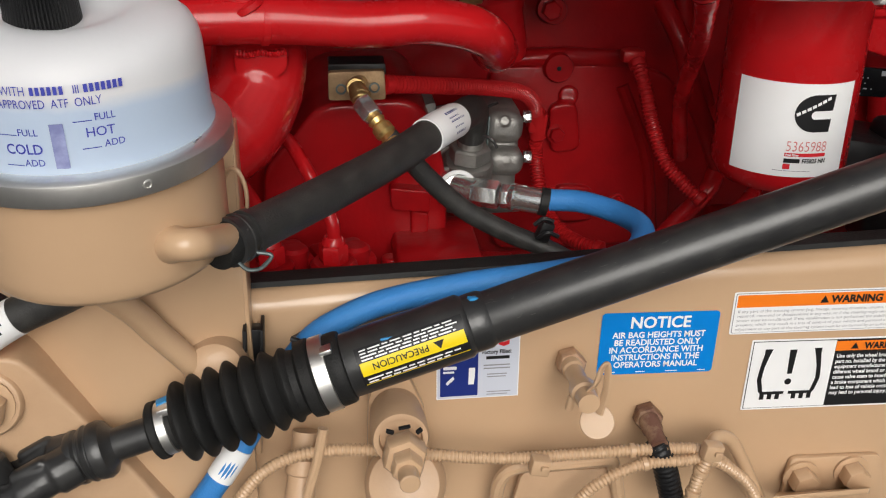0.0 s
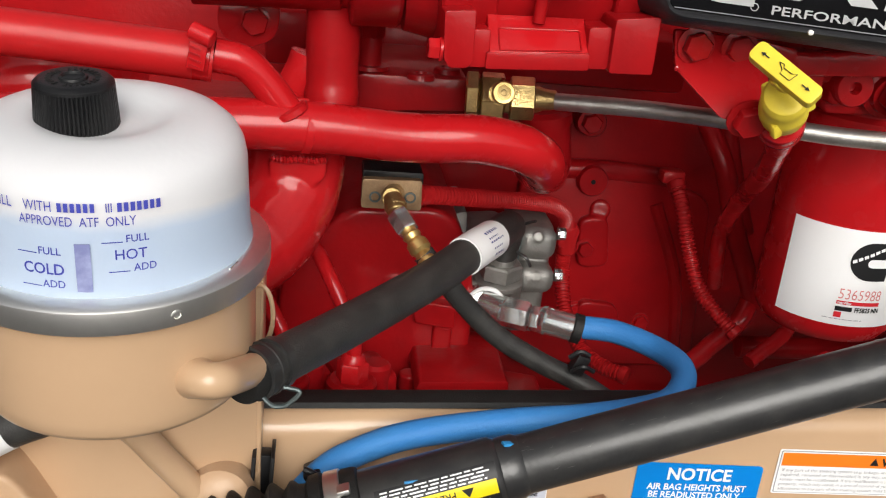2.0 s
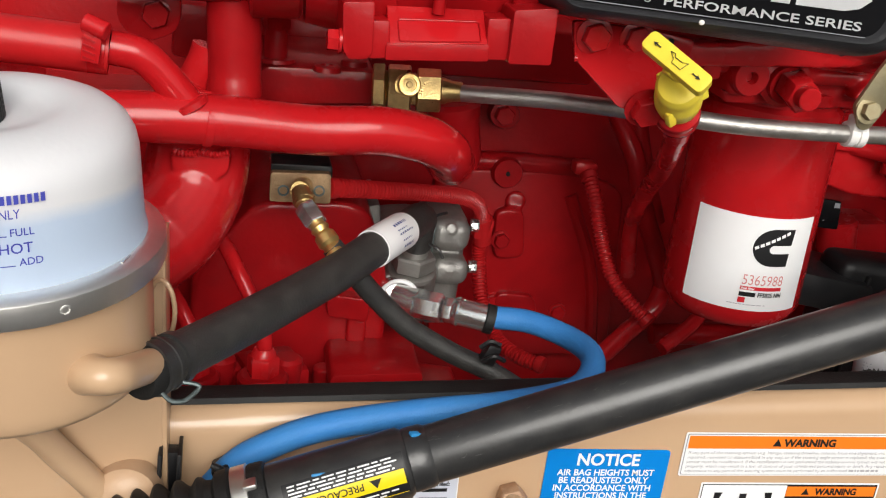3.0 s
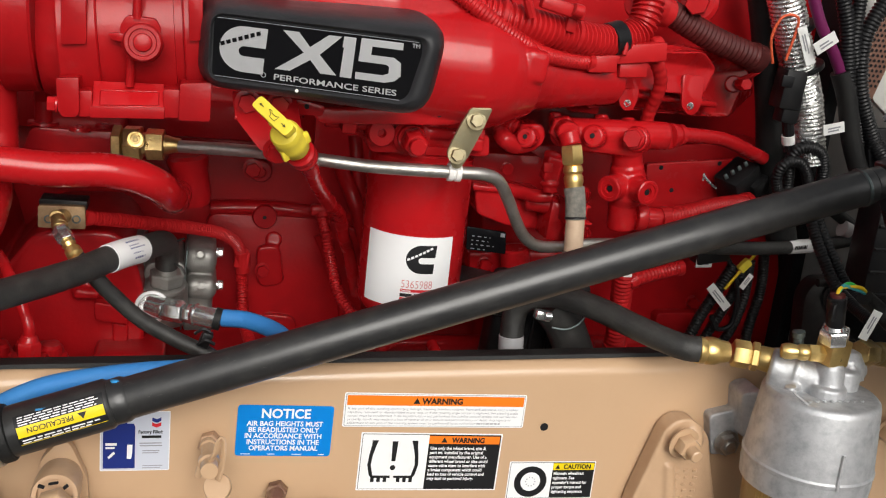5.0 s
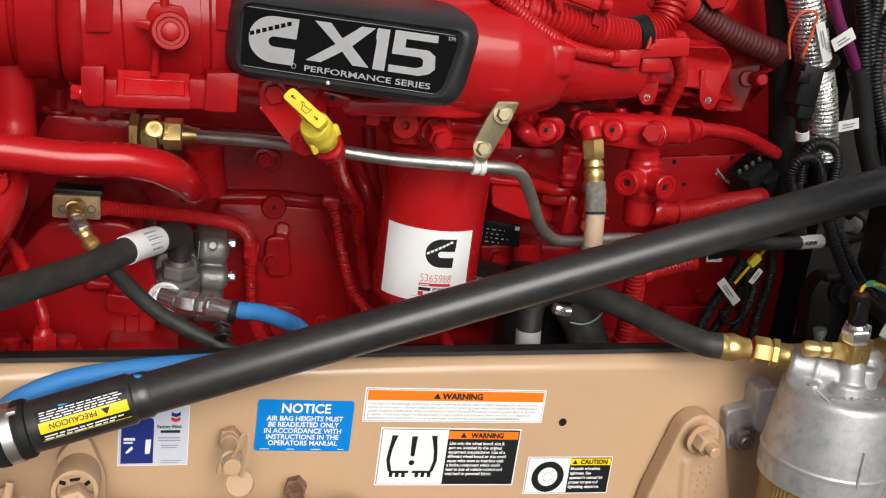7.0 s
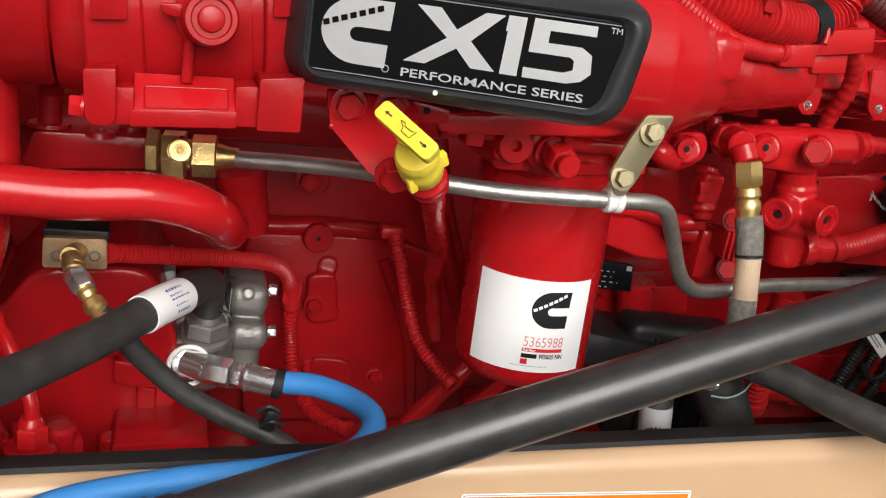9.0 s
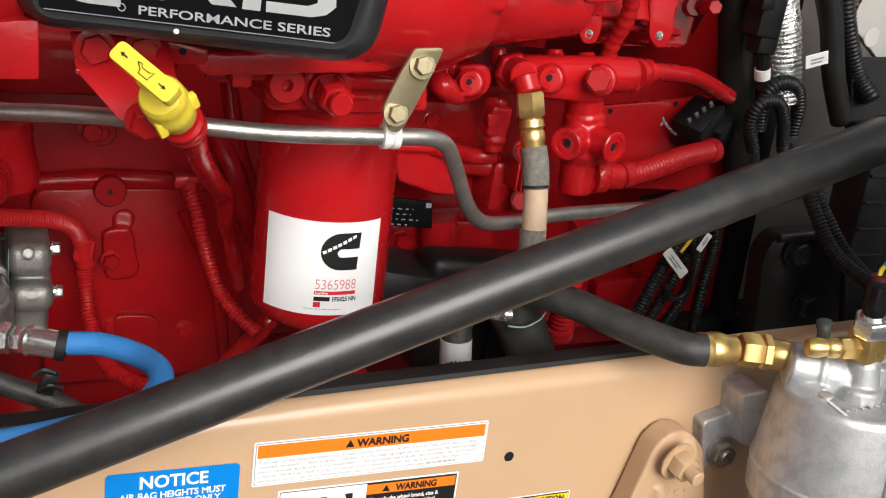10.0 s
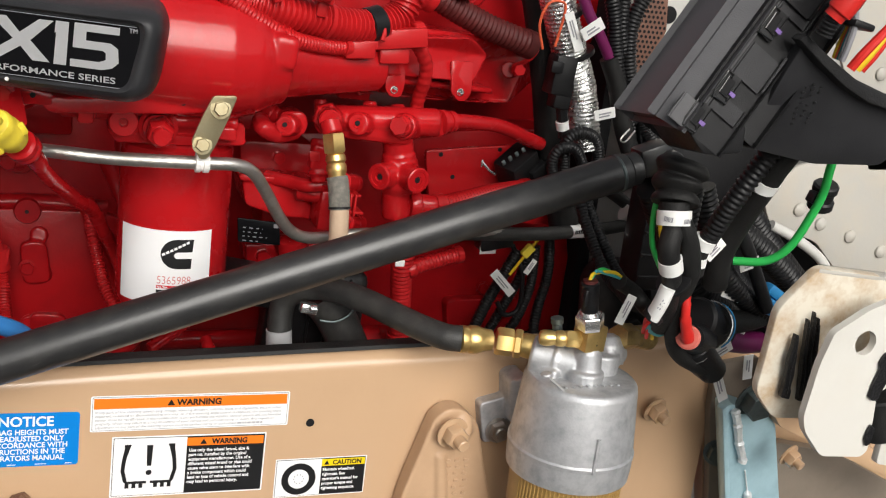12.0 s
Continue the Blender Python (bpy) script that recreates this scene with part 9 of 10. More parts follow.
part("connector", merge(box((0.7655, 0.1842, 1.291), (0.03, 0.03, 0.05), (0, 4, 0), 0.003), box((0.7497, 0.1651, 1.302), (0.016, 0.008, 0.014), (0, 4, 0), 0.001), box((0.7700, 0.1842, 1.266), (0.024, 0.024, 0.035), (0, 4, 0), 0.003)), BLACK_PLASTIC, trunk, "black square connector")
part("connector_tail", merge(tube([(0.7720, 0.1842, 1.258), (0.7795, 0.1863, 1.236), (0.7875, 0.1895, 1.211)], 0.0075, 10), tube([(0.7663, 0.1789, 1.262), (0.7676, 0.1789, 1.254)], 0.0022, 6)), BLACK_PLASTIC, trunk)
part("wrap_tag", lathe((0.7796, 0.1863, 1.232), (0.7845, 0.1884, 1.219), [(0, 0.008), (0.0002, 0.0086), (0.0115, 0.0086), (0.0118, 0.008)], 18), TAG, trunk, "white tape wrap")
black_loom([(0.7943, 0.1630, 1.43), (0.8167, 0.1630, 1.377), (0.8273, 0.1630, 1.336), (0.8376, 0.1630, 1.3), (0.8697, 0.1736, 1.249), (0.8945, 0.1842, 1.201)], 0.0102, 0.0048)
black_loom([(0.8264, 0.1630, 1.433), (0.8280, 0.1630, 1.392), (0.8328, 0.1630, 1.351), (0.8504, 0.1683, 1.307), (0.8737, 0.1736, 1.264), (0.9001, 0.1842, 1.21)], 0.0095, 0.0048)
black_loom([(0.8702, 0.1630, 1.425), (0.8469, 0.1630, 1.373), (0.8471, 0.1630, 1.329), (0.8600, 0.1630, 1.287), (0.8903, 0.1630, 1.236), (0.9020, 0.1418, 1.21)], 0.0105, 0.0048)
cable([(0.7589, 0.1630, 1.412), (0.7792, 0.1609, 1.374), (0.8005, 0.1609, 1.347), (0.8225, 0.1630, 1.317)], 0.0072, PURPLE_TAPE, "purple taped wire bundle", "purple_cable")
cable([(0.8201, 0.1630, 1.32), (0.8388, 0.1630, 1.285), (0.8573, 0.1630, 1.234), (0.8853, 0.1630, 1.182)], 0.0125, RUBBER, "black taped wire bundle", "taped_cable")
black_loom([(0.7842, 0.1789, 1.144), (0.7677, 0.1736, 1.175), (0.7719, 0.1683, 1.197), (0.7933, 0.1683, 1.2), (0.8103, 0.1715, 1.181), (0.8262, 0.1789, 1.145), (0.8276, 0.1630, 1.119)], 0.0075, 0.004)
black_loom([(0.7946, 0.1895, 1.165), (0.7880, 0.1821, 1.204), (0.8023, 0.1789, 1.219), (0.8273, 0.1821, 1.214), (0.8395, 0.1842, 1.193), (0.8436, 0.1895, 1.159)], 0.0085, 0.004)
black_loom([(0.7662, 0.09, 1.158), (0.7749, 0.07, 1.121), (0.7881, 0.04, 1.079), (0.7914, 0, 1.064), (0.7873, -0.04, 1.06)], 0.0075, 0.004)
black_loom([(0.7772, 0.095, 1.157), (0.7909, 0.075, 1.119), (0.8075, 0.045, 1.077), (0.8101, 0.01, 1.06), (0.8027, -0.03, 1.053)], 0.0075, 0.004)
cable([(0.7264, -0.1, 1.108), (0.7537, -0.09, 1.092), (0.7647, -0.1, 1.079), (0.7596, -0.13, 1.08)], 0.0088, RUBBER, "black taped sensor lead", "taped_cable")
tag((0.739, -0.11, 1.096), (-0.35, 0, -0.94), 0.034, 0.012)
# loose connectors and leads behind the shaft
cn = thing("loose_connector", "black plastic connector with bright lugs", "connector", (0.7493, 0.2356, 1.16))
part("body", merge(box((0.7495, 0.2356, 1.158), (0.05, 0.04, 0.04), (10, -35, 20), 0.004), box((0.7720, 0.2356, 1.153), (0.03, 0.035, 0.03), (10, -35, 20), 0.003)), BLACK_PLASTIC, cn)
part("lug", merge(tube([(0.6908, 0.2252, 1.166), (0.7022, 0.2231, 1.155), (0.7132, 0.2252, 1.149)], 0.0018, 6), tube([(0.6922, 0.2252, 1.168), (0.6919, 0.2252, 1.158)], 0.0014, 6)), ZINC, cn, "bent bright wire")
for k in range(4):
    part("terminal", box(Vector((0.7164, 0.2106, 1.172)) + Vector((0.009 * k, 0.001 * k, 0.006 * k - 0.004)), (0.005, 0.003, 0.007), (0, -35, 0), 0.0008), DARK_STEEL, cn)
for pts, r in (([(0.7734, 0.2460, 1.038), (0.7568, 0.2460, 1.002), (0.7367, 0.2460, 0.9606), (0.7177, 0.2460, 0.9097)], 0.0085), ([(0.7971, 0.2564, 1.034), (0.7858, 0.2564, 0.9909), (0.7623, 0.2564, 0.9394), (0.7385, 0.2564, 0.8876)], 0.0075), ([(0.8104, 0.2668, 1.039), (0.8111, 0.2668, 0.9787), (0.7936, 0.2616, 0.9283), (0.7612, 0.2564, 0.8870)], 0.0075), ([(0.8348, 0.2772, 1.062), (0.8418, 0.2772, 0.9930), (0.8275, 0.2668, 0.9347), (0.8283, 0.2668, 0.8719)], 0.008)):
    black_loom(pts, r, 0.0042)
cable([(0.7637, 0.2460, 1.045), (0.7826, 0.2408, 1.004), (0.7844, 0.2408, 0.9535), (0.7636, 0.2408, 0.9435), (0.7511, 0.2429, 0.9617)], 0.0035, BLACK_PLASTIC, "thin black looped wire")
cable([(0.7966, 0.2356, 1.056), (0.7784, 0.2356, 1.031), (0.7617, 0.2377, 1.004)], 0.0022, YELLOW_WIRE, "thin yellow wire behind the shaft")
single("yellow_connector", box((0.7833, 0.2356, 1.04), (0.02, 0.01, 0.013), (0, -50, 0), 0.003), YELLOW_PLASTIC, "small yellow plastic wiring connector", "connector")
tag((0.7305, 0.2252, 1.012), (0.72, 0, -0.7), 0.046, 0.013)
tag((0.7969, 0.2356, 1.027), (-0.5, 0, -0.85), 0.024, 0.009)
tag((0.7148, 0.2460, 1.039), (1, 0, 0.05), 0.024, 0.016)
single("grey_connector", box((0.7381, 0.2564, 1.053), (0.05, 0.03, 0.03), (0, -10, 0), 0.004), BLACK_PLASTIC, "black connector behind the shaft", "connector")
tag((0.8096, 0.1577, 1.245), (0.95, 0, 0.25), 0.03, 0.014)
tag((0.7526, 0.1609, 1.37), (0.45, 0, -0.9), 0.05, 0.013)
tag((0.7718, 0.1524, 1.344), (0.8, 0, 0.6), 0.032, 0.016)

# ---- power distribution box ----


def oblong(o, ex, ey, ez, a, b, c, bevel=0.004, steps=3):
    """A block from the corner o along three directions."""
    bm = bmesh.new()
    bmesh.ops.create_cube(bm, size=1.0)
    o, ex, ey, ez = Vector(o), Vector(ex), Vector(ey), Vector(ez)
    for v in bm.verts:
        v.co = o + ex * (v.co.x + 0.5) * a + ey * (v.co.y + 0.5) * b + ez * (v.co.z + 0.5) * c
    bmesh.ops.bevel(bm, geom=bm.edges[:], offset=bevel, segments=steps, profile=0.5, affect="EDGES")
    return bm


# e1 along the box, e2 across its top, e3 down its side; C the lid's near lower corner
e1 = Vector((0.527, 0.017, 0.85)).normalized()
e2 = Vector((-0.121, -0.988, 0.095))
e2 = (e2 - e1 * e2.dot(e1)).normalized()
e3 = e1.cross(e2).normalized()
C = Vector((0.6112, -0.2839, 1.3075))
wide = 0.0945
A = C - e2 * wide
long = 0.34
pdb = thing("fuse_box", "black moulded fuse box with latched lid", "fuse box", A + e1 * 0.15 + e3 * 0.05)
settle(pdb, (0.705, -0.292, 1.365), (0.696, -0.303, 1.366), 0.982)


def on_side(s, h, lift=0.0):
    """A place on the box's side: s along it, h down from the lid's edge."""
    return C + e1 * s + e3 * h + e2 * lift


A = A + e1 * 0.017 + e3 * 0.0095
long -= 0.017
lid = oblong(A, e1, e2, e3, long, wide, 0.0165, 0.0065, 5)
for v in lid.verts:
    o = v.co - A
    if o.dot(e2) > 0.6 * wide and o.dot(e3) < 0.009:
        v.co -= e2 * 0.23 * wide + e3 * 0.001
part("lid", lid, LID, pdb, "matt black box lid")
part("lid_seam", oblong(A - e1 * 0.0015 + e3 * 0.014, e1, e2, e3, long, wide + 0.0016, 0.0016, 0.0006), BLACK_PLASTIC, pdb)
part("lid_seam", oblong(A - e1 * 0.0015 + e3 * 0.0173, e1, e2, e3, long, wide + 0.0022, 0.0022, 0.0007), GREY_BLACK, pdb)
part("base", oblong(A + e1 * 0.001 + e2 * 0.002 + e3 * 0.0195, e1, e2, e3, long, wide - 0.004, 0.040, 0.004), BLACK_PLASTIC, pdb)
part("base_end", slab(rounded([on_side(0.016, 0.028, -0.001), on_side(0.05, 0.03, -0.001), on_side(0.05, 0.075, -0.003), on_side(0.03, 0.088, -0.003), on_side(0.008, 0.06, -0.003)], 0.006), e2 * -0.07, 0.003, 3), BLACK_PLASTIC, pdb)
part("base_skirt", oblong(A + e1 * 0.03 + e2 * 0.006 + e3 * 0.0555, e1, e2, e3, long - 0.04, wide - 0.016, 0.03, 0.006), BLACK_PLASTIC, pdb)
for i, s in enumerate((0.0195, 0.0535, 0.118, 0.19)):
    high = 0.024 if i == 0 else 0.031
    catch = part("latch", oblong(on_side(s - 0.004, high, -0.004), e1, e2, e3, 0.024, 0.0055, 0.014, 0.0012), BLACK_PLASTIC, pdb, "black plastic latch")
    loop = [on_side(s + u, high + v, 0.0022) for u, v in ((-0.003, 0.0145), (-0.0045, 0.001), (0.001, -0.0008), (0.0195, -0.0008), (0.0195, 0.0052), (0.0165, 0.0052), (0.0165, 0.0028), (0.0015, 0.0032), (0.0015, 0.0128), (-0.003, 0.0145))]
    part("latch_loop", sweep(bmesh.new(), loop, 0.0009, 8), LATCH, catch, "shiny black latch loop")
    part("latch_pocket", oblong(on_side(s + 0.003, high + 0.004, 0.0008), e1, e2, e3, 0.013, 0.0012, 0.0065, 0.0004), DARK, catch)
    part("latch_tip", oblong(on_side(s + 0.005, high + 0.0118, 0.0012), e1, e2, e3, 0.0024, 0.002, 0.005, 0.0005), LILAC, catch, "lilac latch tip")
    part("latch_panel", oblong(on_side(s + 0.0225, 0.0345, -0.003), e1, e2, e3, 0.028 if i else 0.012, 0.0036, 0.03, 0.0015), GREY_BLACK, pdb)
part("lid_tab", oblong(on_side(0.014, 0.011, -0.001), e1, e2, e3, 0.022, 0.0032, 0.016, 0.001), LID, pdb)
part("flap_edge", oblong(on_side(0.078, 0.0655, 0.001), e1, e2, e3, 0.034, 0.002, 0.0015, 0.0005), GREY_BLACK, pdb)
part("corner_clip", tube([(0.6462, -0.2, 1.287), (0.6386, -0.2, 1.277), (0.6439, -0.2, 1.275), (0.6525, -0.2, 1.286)], 0.0008, 6), STAINLESS, pdb, "bright wire clip")
part("flap", slab(rounded([(0.7182, -0.272, 1.289), (0.7214, -0.28, 1.314), (0.7257, -0.296, 1.356), (0.7324, -0.305, 1.385), (0.7573, -0.308, 1.368), (0.7962, -0.306, 1.348), (0.859, -0.3, 1.334), (0.871, -0.292, 1.301), (0.8606, -0.285, 1.282), (0.7934, -0.275, 1.278), (0.7525, -0.272, 1.284)], 0.006), (0, 0.012, 0), 0.004, 3), GREY_BLACK, pdb, "black plastic side cover")
part("flap_pad", slab([(0.7211, -0.312, 1.386), (0.727, -0.312, 1.391), (0.7476, -0.316, 1.377), (0.7837, -0.316, 1.359), (0.844, -0.312, 1.343), (0.8473, -0.312, 1.332), (0.8039, -0.314, 1.34), (0.7734, -0.316, 1.352), (0.7455, -0.316, 1.368)], (0, 0.014, 0), 0.002), FOAM, pdb, "black foam pad edge")
rnd = random.Random(8)
stamp = []
for i in range(3):
    for k in range(9 - i % 2 * 2):
        if rnd.random() < 0.8:
            stamp.append(box(Vector((0.7458, -0.3015, 1.347)) + Vector((0.0085 * i + rnd.uniform(-0.001, 0.001), 0.0012 * k, -0.0046 * k + 0.003 * i)), (0.0028 + rnd.uniform(0, 0.001), 0.0012, 0.0019), (0, rnd.uniform(-12, 12), 0), 0.0003, 1))
part("flap_stamp", merge(*stamp), BLACK_PLASTIC, pdb)
part("entry_block", oblong(on_side(0.15, 0.03, -0.01), e1, e2, e3, 0.03, 0.014, 0.03, 0.003), BLACK_PLASTIC, pdb)
rc = thing("battery_cable", "red rubber battery boot with coloured wires", "cable", (0.7329, -0.33, 1.405))
settle(rc, (0.705, -0.292, 1.365), (0.696, -0.303, 1.366), 0.982)
part("boot", tube([(0.7334, -0.33, 1.406), (0.7393, -0.335, 1.419), (0.7506, -0.34, 1.444)], [0.0085] * 4 + [0.0108] * 13, 16), RED_WIRE, rc, "red rubber boot")
part("lug", loom([(0.7325, -0.325, 1.392), (0.733, -0.328, 1.4), (0.7338, -0.331, 1.408)], 0.0072, 0.0034, 0.16), BLACK_PLASTIC, rc, "black ribbed cable neck")
for mat, off in ((WHITE_PRINT, 0), (TEAL_WIRE, 6), (ORANGE_WIRE, 14), (YELLOW_WIRE, 24), (GREY_PRINT, -6)):
    o = Vector((off * 0.0006, 0.001 * off, 0))
    part("wire", tube([Vector((0.7676, -0.31, 1.373)) + o, Vector((0.7666, -0.315, 1.388)) + o, Vector((0.7641, -0.32, 1.407)) + o * 0.6, Vector((0.7526, -0.32, 1.433)) + o], 0.0026, 8), mat, rc)
part("wire_tie", box((0.7695, -0.318, 1.403), (0.022, 0.02, 0.006), (0, 10, 0), 0.002), BLACK_PLASTIC, rc)
for mat, off in ((RED_WIRE, 0), (YELLOW_WIRE, 10), (RED_WIRE, 18)):
    part("thick_wire", tube([Vector((0.7888, -0.3, 1.366)) + Vector((off * 0.0006, 0, 0)), Vector((0.7964, -0.305, 1.382)) + Vector((off * 0.0006, 0, 0)), Vector((0.8221, -0.31, 1.416))], 0.0042, 10), mat, rc)

# ---- taped harness under the box ----
hb = thing("taped_harness", "black taped harness with rubber boot and white tags", "wiring harness", (0.6884, -0.24, 1.181))
settle(hb, (0.674, -0.25, 1.222), (0.687, -0.234, 1.217), 1.022)
boot = even(spline([(0.6921, -0.225, 1.266), (0.6861, -0.228, 1.248), (0.682, -0.235, 1.228)], 12), 0.002)
part("rubber_boot", sweep(bmesh.new(), boot, [0.0205 + 0.0055 * abs(math.sin(i * 0.42)) - 0.0002 * i for i in range(len(boot))], 22), RUBBER, hb, "black ribbed rubber boot")
part("trunk", tube([(0.6807, -0.236, 1.231), (0.6818, -0.24, 1.208), (0.6794, -0.243, 1.187), (0.6938, -0.235, 1.157), (0.7085, -0.215, 1.122), (0.7219, -0.19, 1.093)], [0.0138] * 6 + [0.0102] * 14 + [0.0096] * 21, 16), RUBBER, hb)
part("trunk_branch", tube([(0.684, -0.243, 1.22), (0.7005, -0.243, 1.193), (0.7129, -0.235, 1.163), (0.7185, -0.22, 1.135), (0.7317, -0.2, 1.092), (0.7516, -0.19, 1.063), (0.7915, -0.18, 1.042)], 0.0092, 14), RUBBER, hb)
part("white_wrap", lathe((0.6821, -0.2365, 1.223), (0.6824, -0.239, 1.211), [(0, 0.0152), (0.0001, 0.0158), (0.0135, 0.0158), (0.0136, 0.0152)], 24), TAG, hb, "white barcode wrap")
part("wrap_code", merge(*[bars(round_wall((0.6819, -0.2385, 1.215), 0.0158, -22), a, 0.0, a + 0.008, 0.005, 1, 0.0005, 0.9, 0, 3, 0.0004) for a in (-0.012, 0.006)]), GREY_PRINT, hb)
part("wrap_tag", lathe((0.6831, -0.242, 1.179), (0.6904, -0.238, 1.164), [(0, 0.0106), (0.0001, 0.0112), (0.014, 0.0112), (0.0141, 0.0106)], 20), TAG, hb, "white tape wrap")
part("long_tag", tube([(0.6896, -0.238, 1.15), (0.6866, -0.236, 1.135), (0.684, -0.23, 1.118)], 0.0090, 14, 8, 0.7), TAG, hb, "white printed sleeve")
part("tag_print", bars(flat((0.6765, -0.2505, 1.132), (0.5, 0, 0.85), (-0.85, 0, 0.5)), 0, 0, 0.014, 0.006, 2, 0.0003, 0.4, 0.3, 5, 0.002), GREY_PRINT, hb)
part("long_tag_ring", lathe((0.6868, -0.229, 1.12), (0.6838, -0.226, 1.113), [(0, 0.0095), (0.0003, 0.0102), (0.005, 0.0102), (0.0053, 0.0095)], 18), BLACK_PLASTIC, hb)
part("tie", lathe((0.6968, -0.233, 1.155), (0.7019, -0.231, 1.15), [(0, 0.015), (0.0004, 0.0165), (0.0045, 0.0165), (0.0049, 0.015)], 20), BLACK_PLASTIC, hb)
part("end_connector", lathe((0.7217, -0.19, 1.101), (0.731, -0.165, 1.075), [(0, 0.009), (0.004, 0.0125), (0.014, 0.0135), (0.016, 0.0125), (0.018, 0.009)], 24), TEAL_WIRE, hb, "teal round connector end")
for k in range(9):
    w = 2 * math.pi * k / 9
    part("red_wire", tube([Vector((0.7181, -0.2, 1.111)) + Vector((0.004 * math.cos(w), 0.004 * math.sin(w), 0)), Vector((0.72, -0.186, 1.095)) + Vector((0.010 * math.cos(w), 0.003, 0.010 * math.sin(w))), Vector((0.7264, -0.172, 1.083)) + Vector((0.0105 * math.cos(w), 0, 0.0105 * math.sin(w)))], 0.0022, 6), RED_WIRE if k < 7 else YELLOW_WIRE, hb)
part("white_ring", lathe((0.7153, -0.205, 1.115), (0.7162, -0.195, 1.105), [(0, 0.0085), (0.0002, 0.0095), (0.006, 0.0095), (0.0062, 0.0085)], 20), TAG, hb)
pl = thing("red_plug_cap", "black terminal cover with a red pulled cap", "terminal cover", (0.7521, -0.2, 1.086))
settle(pl, (0.734, -0.223, 1.093), (0.746, -0.209, 1.087), 1.02)
part("cover", lathe((0.79, -0.17, 1.067), (0.7379, -0.215, 1.091), [(0, 0.017), (0.03, 0.0155), (0.046, 0.0138), (0.05, 0.0128)], 26), BLACK_PLASTIC, pl)
part("tail_cover", merge(rod((0.7709, -0.185, 1.07), (0.8156, -0.165, 1.031), 0.0155), box((0.7916, -0.17, 1.041), (0.03, 0.02, 0.02), (0, 35, 0), 0.003)), BLACK_PLASTIC, pl)
part("cap_ring", lathe((0.7433, -0.211, 1.088), (0.7317, -0.222, 1.094), [(0, 0.0122), (0.003, 0.0122), (0.0045, 0.0102), (0.0046, 0.006)], 24), material("faded_red_rubber", (0.55, 0.13, 0.1), 0.5, 0, 0.1, 300, 0.3, 60), pl, "faded red ring")
part("cap_horn", tube([(0.7398, -0.215, 1.088), (0.7288, -0.222, 1.107), (0.7238, -0.225, 1.122), (0.7221, -0.225, 1.141)], [0.0065] * 4 + [0.0056] * 8 + [0.0045] * 8 + [0.0036] * 5, 14), RED_WIRE, pl, "red pulled cap")
for c, q, r, wire, mat in (((0.8038, -0.16, 1.081), (0.8216, -0.15, 1.074), 0.0252, 0.0011, ZINC), ((0.8095, -0.157, 1.079), (0.8273, -0.147, 1.071), 0.0252, 0.0009, BLUE_PLASTIC), ((0.7781, -0.18, 1.063), (0.7907, -0.175, 1.054), 0.0162, 0.0008, ZINC)):
    axis, across, other = basis(Vector(q) - Vector(c))
    part("ring", tube([Vector(c) + across * r * math.cos(k * 0.2618) + other * r * math.sin(k * 0.2618) for k in range(25)], wire, 6, 2), mat, pl)
part("back_drum", rod((0.7842, -0.16, 1.088), (0.8302, -0.14, 1.068), 0.0245), BLACK_PLASTIC, pl)
cable([(0.8321, -0.14, 1.06), (0.8757, -0.125, 1.046), (0.9124, -0.115, 1.042)], 0.0125, PURPLE_TAPE, "purple taped harness end", "purple_cable")
cable([(0.8267, -0.15, 1.077), (0.8803, -0.13, 1.075), (0.9188, -0.12, 1.079), (0.9413, -0.12, 1.071)], 0.0125, RUBBER, "black cable behind the terminal cover", "taped_cable")
settle(black_loom([(0.7596, -0.262, 1.295), (0.7496, -0.256, 1.272), (0.7409, -0.25, 1.249), (0.7353, -0.24, 1.224), (0.7327, -0.228, 1.199), (0.7323, -0.222, 1.186)], 0.0098, 0.0052), (0.674, -0.25, 1.222), (0.687, -0.234, 1.217), 1.022)
part("loom_tag", lathe((0.7299, -0.226, 1.195), (0.7289, -0.222, 1.184), [(0, 0.0102), (0.0002, 0.0108), (0.0105, 0.0108), (0.0107, 0.0102)], 20), TAG, hb, "white tape wrap")
part("loom_tag", lathe((0.7297, -0.22, 1.175), (0.731, -0.218, 1.164), [(0, 0.0078), (0.0002, 0.0084), (0.0095, 0.0084), (0.0097, 0.0078)], 20), TAG, hb, "white tape wrap")
part("loom_tail", tube([(0.7311, -0.2215, 1.187), (0.7299, -0.22, 1.174), (0.7336, -0.215, 1.156)], 0.0078, 14), RUBBER, hb)
taped = cable([(0.7902, -0.245, 1.287), (0.7855, -0.235, 1.266), (0.786, -0.22, 1.241), (0.7857, -0.205, 1.216), (0.785, -0.19, 1.187), (0.785, -0.18, 1.16), (0.794, -0.17, 1.129)], 0.0136, RUBBER, "thick black taped cable with a white barcode wrap", "taped_cable")
part("barcode_wrap", lathe((0.7852, -0.2275, 1.254), (0.7847, -0.2205, 1.242), [(0, 0.0139), (0.0002, 0.0144), (0.011, 0.0144), (0.0112, 0.0139)], 22), TAG, taped, "white barcode wrap")
tag((0.7553, -0.2, 1.166), (0.6, 0, 0.7), 0.024, 0.012)
cable([(0.852, -0.235, 1.287), (0.854, -0.23, 1.266), (0.861, -0.22, 1.239), (0.86, -0.21, 1.211), (0.856, -0.2, 1.184), (0.848, -0.19, 1.166), (0.836, -0.18, 1.157), (0.815, -0.165, 1.153)], 0.0044, GREEN_WIRE, "bright green cable with a black clip", "green_cable")
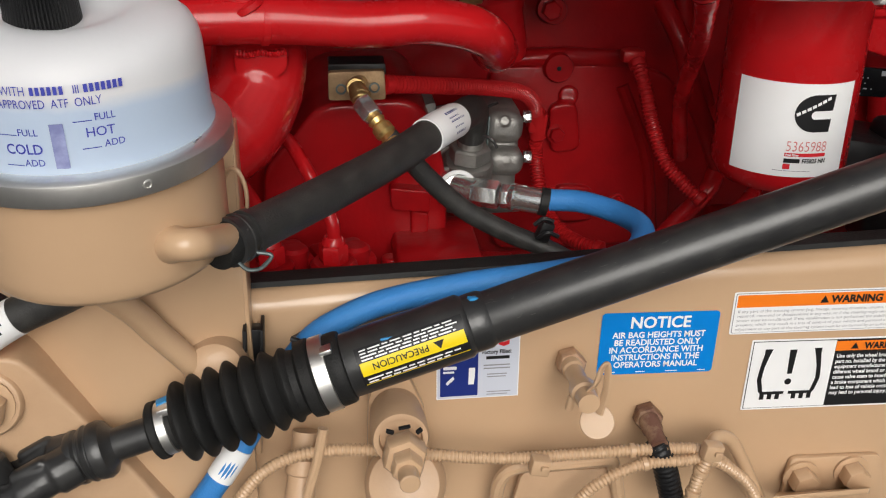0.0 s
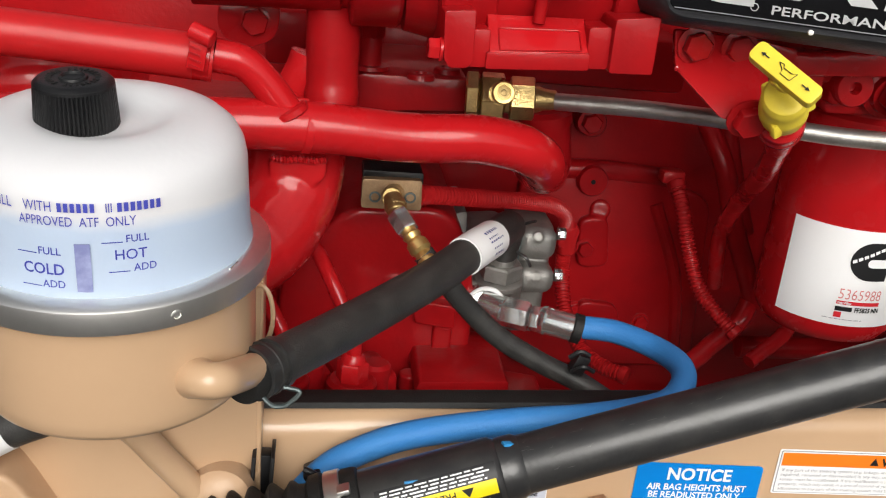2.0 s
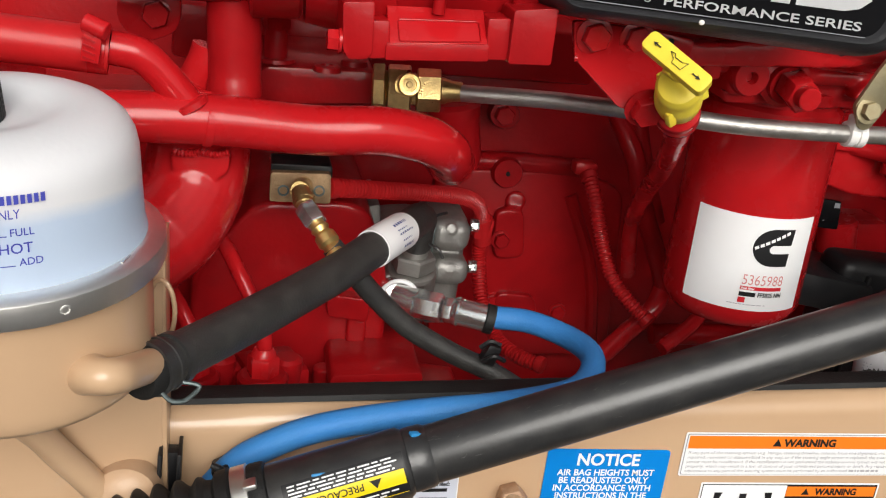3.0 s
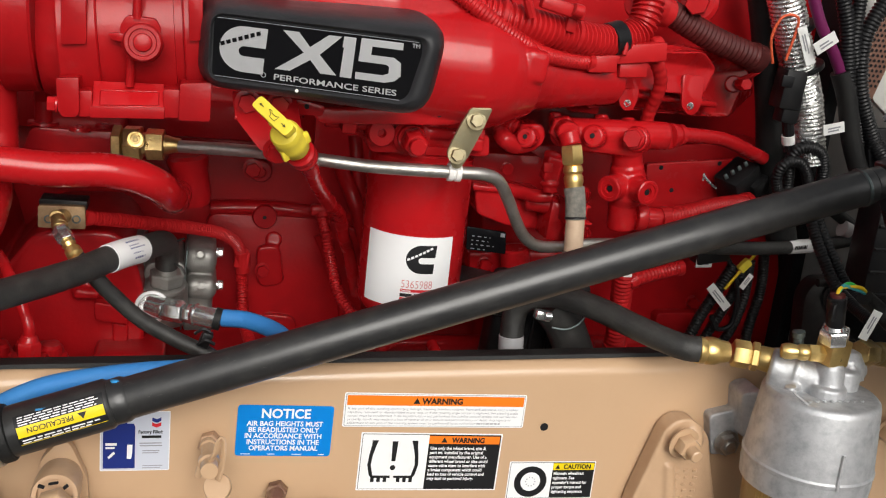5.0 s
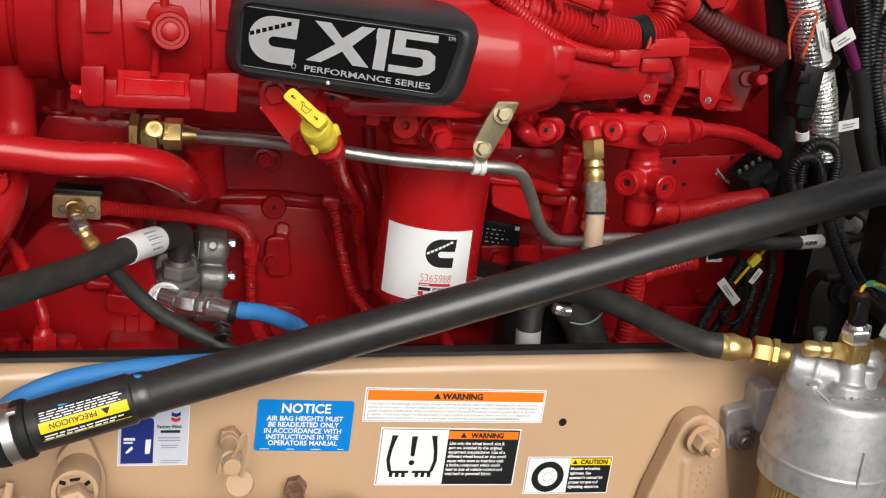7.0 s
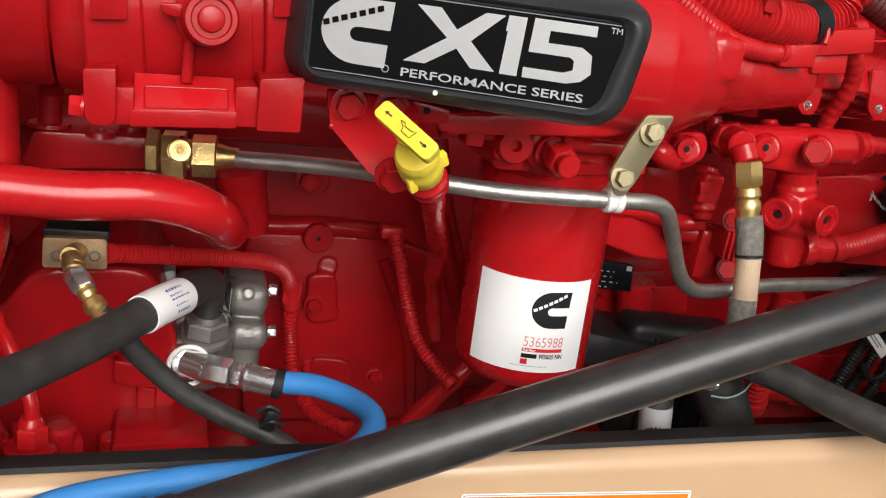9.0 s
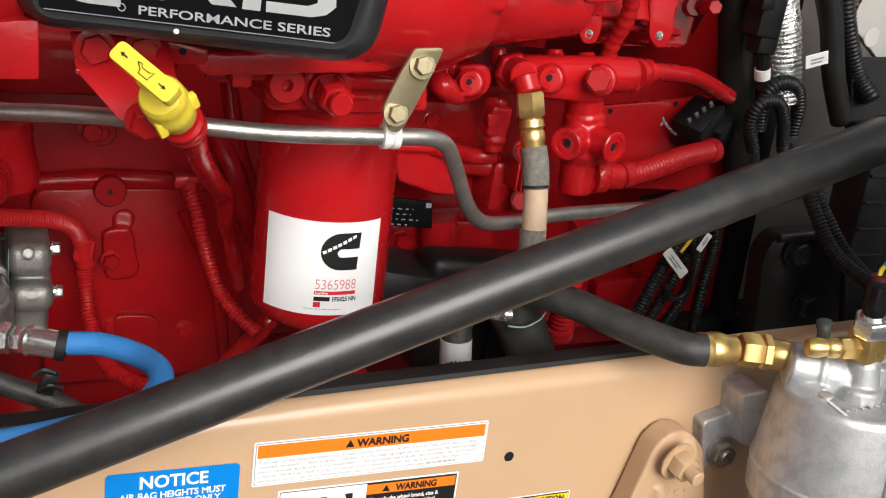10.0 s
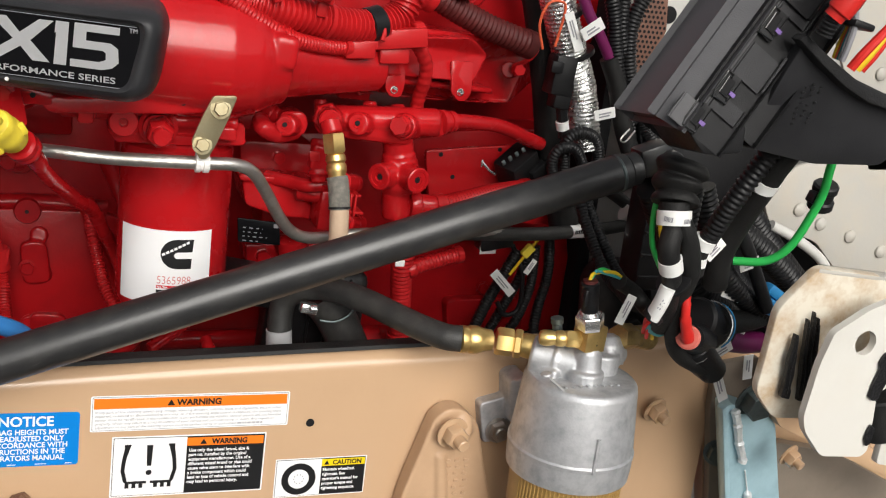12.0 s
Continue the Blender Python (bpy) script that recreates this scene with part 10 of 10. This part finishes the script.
part("green_clip", merge(lathe((0.857, -0.2245, 1.252), (0.8615, -0.2165, 1.2285), [(0, 0.0105), (0.002, 0.0125), (0.008, 0.0125), (0.01, 0.0105), (0.018, 0.0105), (0.02, 0.0125), (0.027, 0.0125), (0.029, 0.0105)], 20), box((0.8475, -0.224, 1.237), (0.014, 0.012, 0.012), (0, 20, 0), 0.002)), BLACK_PLASTIC, hb, "black cable clip")
cable([(0.8234, -0.15, 1.188), (0.8435, -0.15, 1.16), (0.8627, -0.15, 1.129), (0.885, -0.15, 1.093)], 0.0072, BLACK_PLASTIC, "thin black cable with white print")
cable([(0.9406, -0.06, 1.165), (0.9828, -0.06, 1.148), (1.024, -0.06, 1.124), (1.045, -0.06, 1.098)], 0.0062, CAB, "pale grey cable behind the wiring", "grey_cable")
single("blue_connector", merge(box((0.8989, -0.14, 1.109), (0.03, 0.015, 0.012), (0, 30, 0), 0.003), box((0.8951, -0.142, 1.096), (0.022, 0.015, 0.012), (0, 30, 0), 0.003), tube([(0.8824, -0.15, 1.103), (0.8834, -0.15, 1.093), (0.8939, -0.15, 1.088)], 0.003, 8)), BLUE_PLASTIC, "small blue connector clip", "connector")
for pts, r in (([(0.7449, -0.17, 1.23), (0.7515, -0.16, 1.186), (0.7601, -0.15, 1.147), (0.7765, -0.12, 1.099)], 0.013), ([(0.7931, -0.12, 1.219), (0.8207, -0.12, 1.163), (0.8802, -0.1, 1.105), (0.9482, -0.09, 1.059)], 0.014), ([(0.7912, -0.15, 1.166), (0.839, -0.14, 1.119), (0.8847, -0.13, 1.089), (0.9409, -0.12, 1.057)], 0.012), ([(0.8379, -0.1, 1.184), (0.8921, -0.1, 1.152), (0.9409, -0.1, 1.119), (0.9855, -0.1, 1.077)], 0.015), ([(0.8967, -0.05, 1.192), (0.9514, -0.05, 1.138), (1.008, -0.05, 1.088), (1.056, -0.05, 1.042)], 0.016), ([(0.7784, -0.05, 1.201), (0.8281, -0.03, 1.137), (0.8802, -0.02, 1.078), (0.9412, -0.02, 1.033)], 0.018), ([(0.7538, -0.12, 1.236), (0.7619, -0.11, 1.197), (0.7771, -0.1, 1.144), (0.8139, -0.08, 1.085)], 0.0105)):
    black_loom(pts, r, 0.0056)
cable([(0.7157, -0.16, 1.226), (0.7104, -0.165, 1.199), (0.7152, -0.165, 1.169), (0.732, -0.16, 1.144)], 0.0028, GREEN_WIRE, "bright green cable behind the harness", "green_cable")
cable([(0.7164, -0.17, 1.223), (0.7137, -0.175, 1.196), (0.7227, -0.175, 1.167)], 0.0034, YELLOW_WIRE, "yellow cable behind the harness", "yellow_cable")
cable([(0.8823, -0.1, 1.064), (0.9281, -0.1, 1.042), (0.9633, -0.1, 1.034)], 0.012, RUBBER, "black taped cable end by the terminal", "taped_cable")
for p, d, l in (((0.8329, -0.155, 1.143), (0.9, 0, 0.3), 0.024), ((0.8334, -0.15, 1.024), (0.45, 0, -0.9), 0.04), ((0.8893, -0.13, 1.033), (0.15, 0, -1), 0.03), ((0.8294, -0.14, 1.112), (0.9, 0, -0.3), 0.028), ((0.8574, -0.13, 1.068), (0.9, 0, -0.35), 0.022), ((0.9023, -0.12, 1.081), (0.9, 0, -0.2), 0.025), ((0.8181, -0.16, 1.046), (0.8, 0, 0.5), 0.024)):
    tag(p, d, l, 0.0125)
# added dark sheet closing the gap: its black stands for shade behind the harness
single("shade_backing", slab([(0.8762, 0.16, 1.252), (1.013, 0.14, 1.264), (1.2, 0.1, 1.137), (1.329, 0.1, 0.8519), (0.9892, 0.16, 0.8406)], (0, 0.01, 0), 0.002), DARK, "added black sheet standing for the shade behind the wiring", "inner panel", "", "structure")
pedal = thing("relay_housing", "black plastic housing behind the wiring", "housing", (0.8981, 0.12, 1.109))
part("body", box((0.8981, 0.12, 1.109), (0.05, 0.05, 0.16), (0, 0, 0), 0.006), BLACK_PLASTIC, pedal)
for k in range(5):
    part("rib", box(Vector((0.8981, 0.12, 1.109)) + Vector((0, -0.0255, -0.06 + 0.03 * k)), (0.046, 0.004, 0.004), (0, 0, 0), 0.001), BLACK_PLASTIC, pedal)
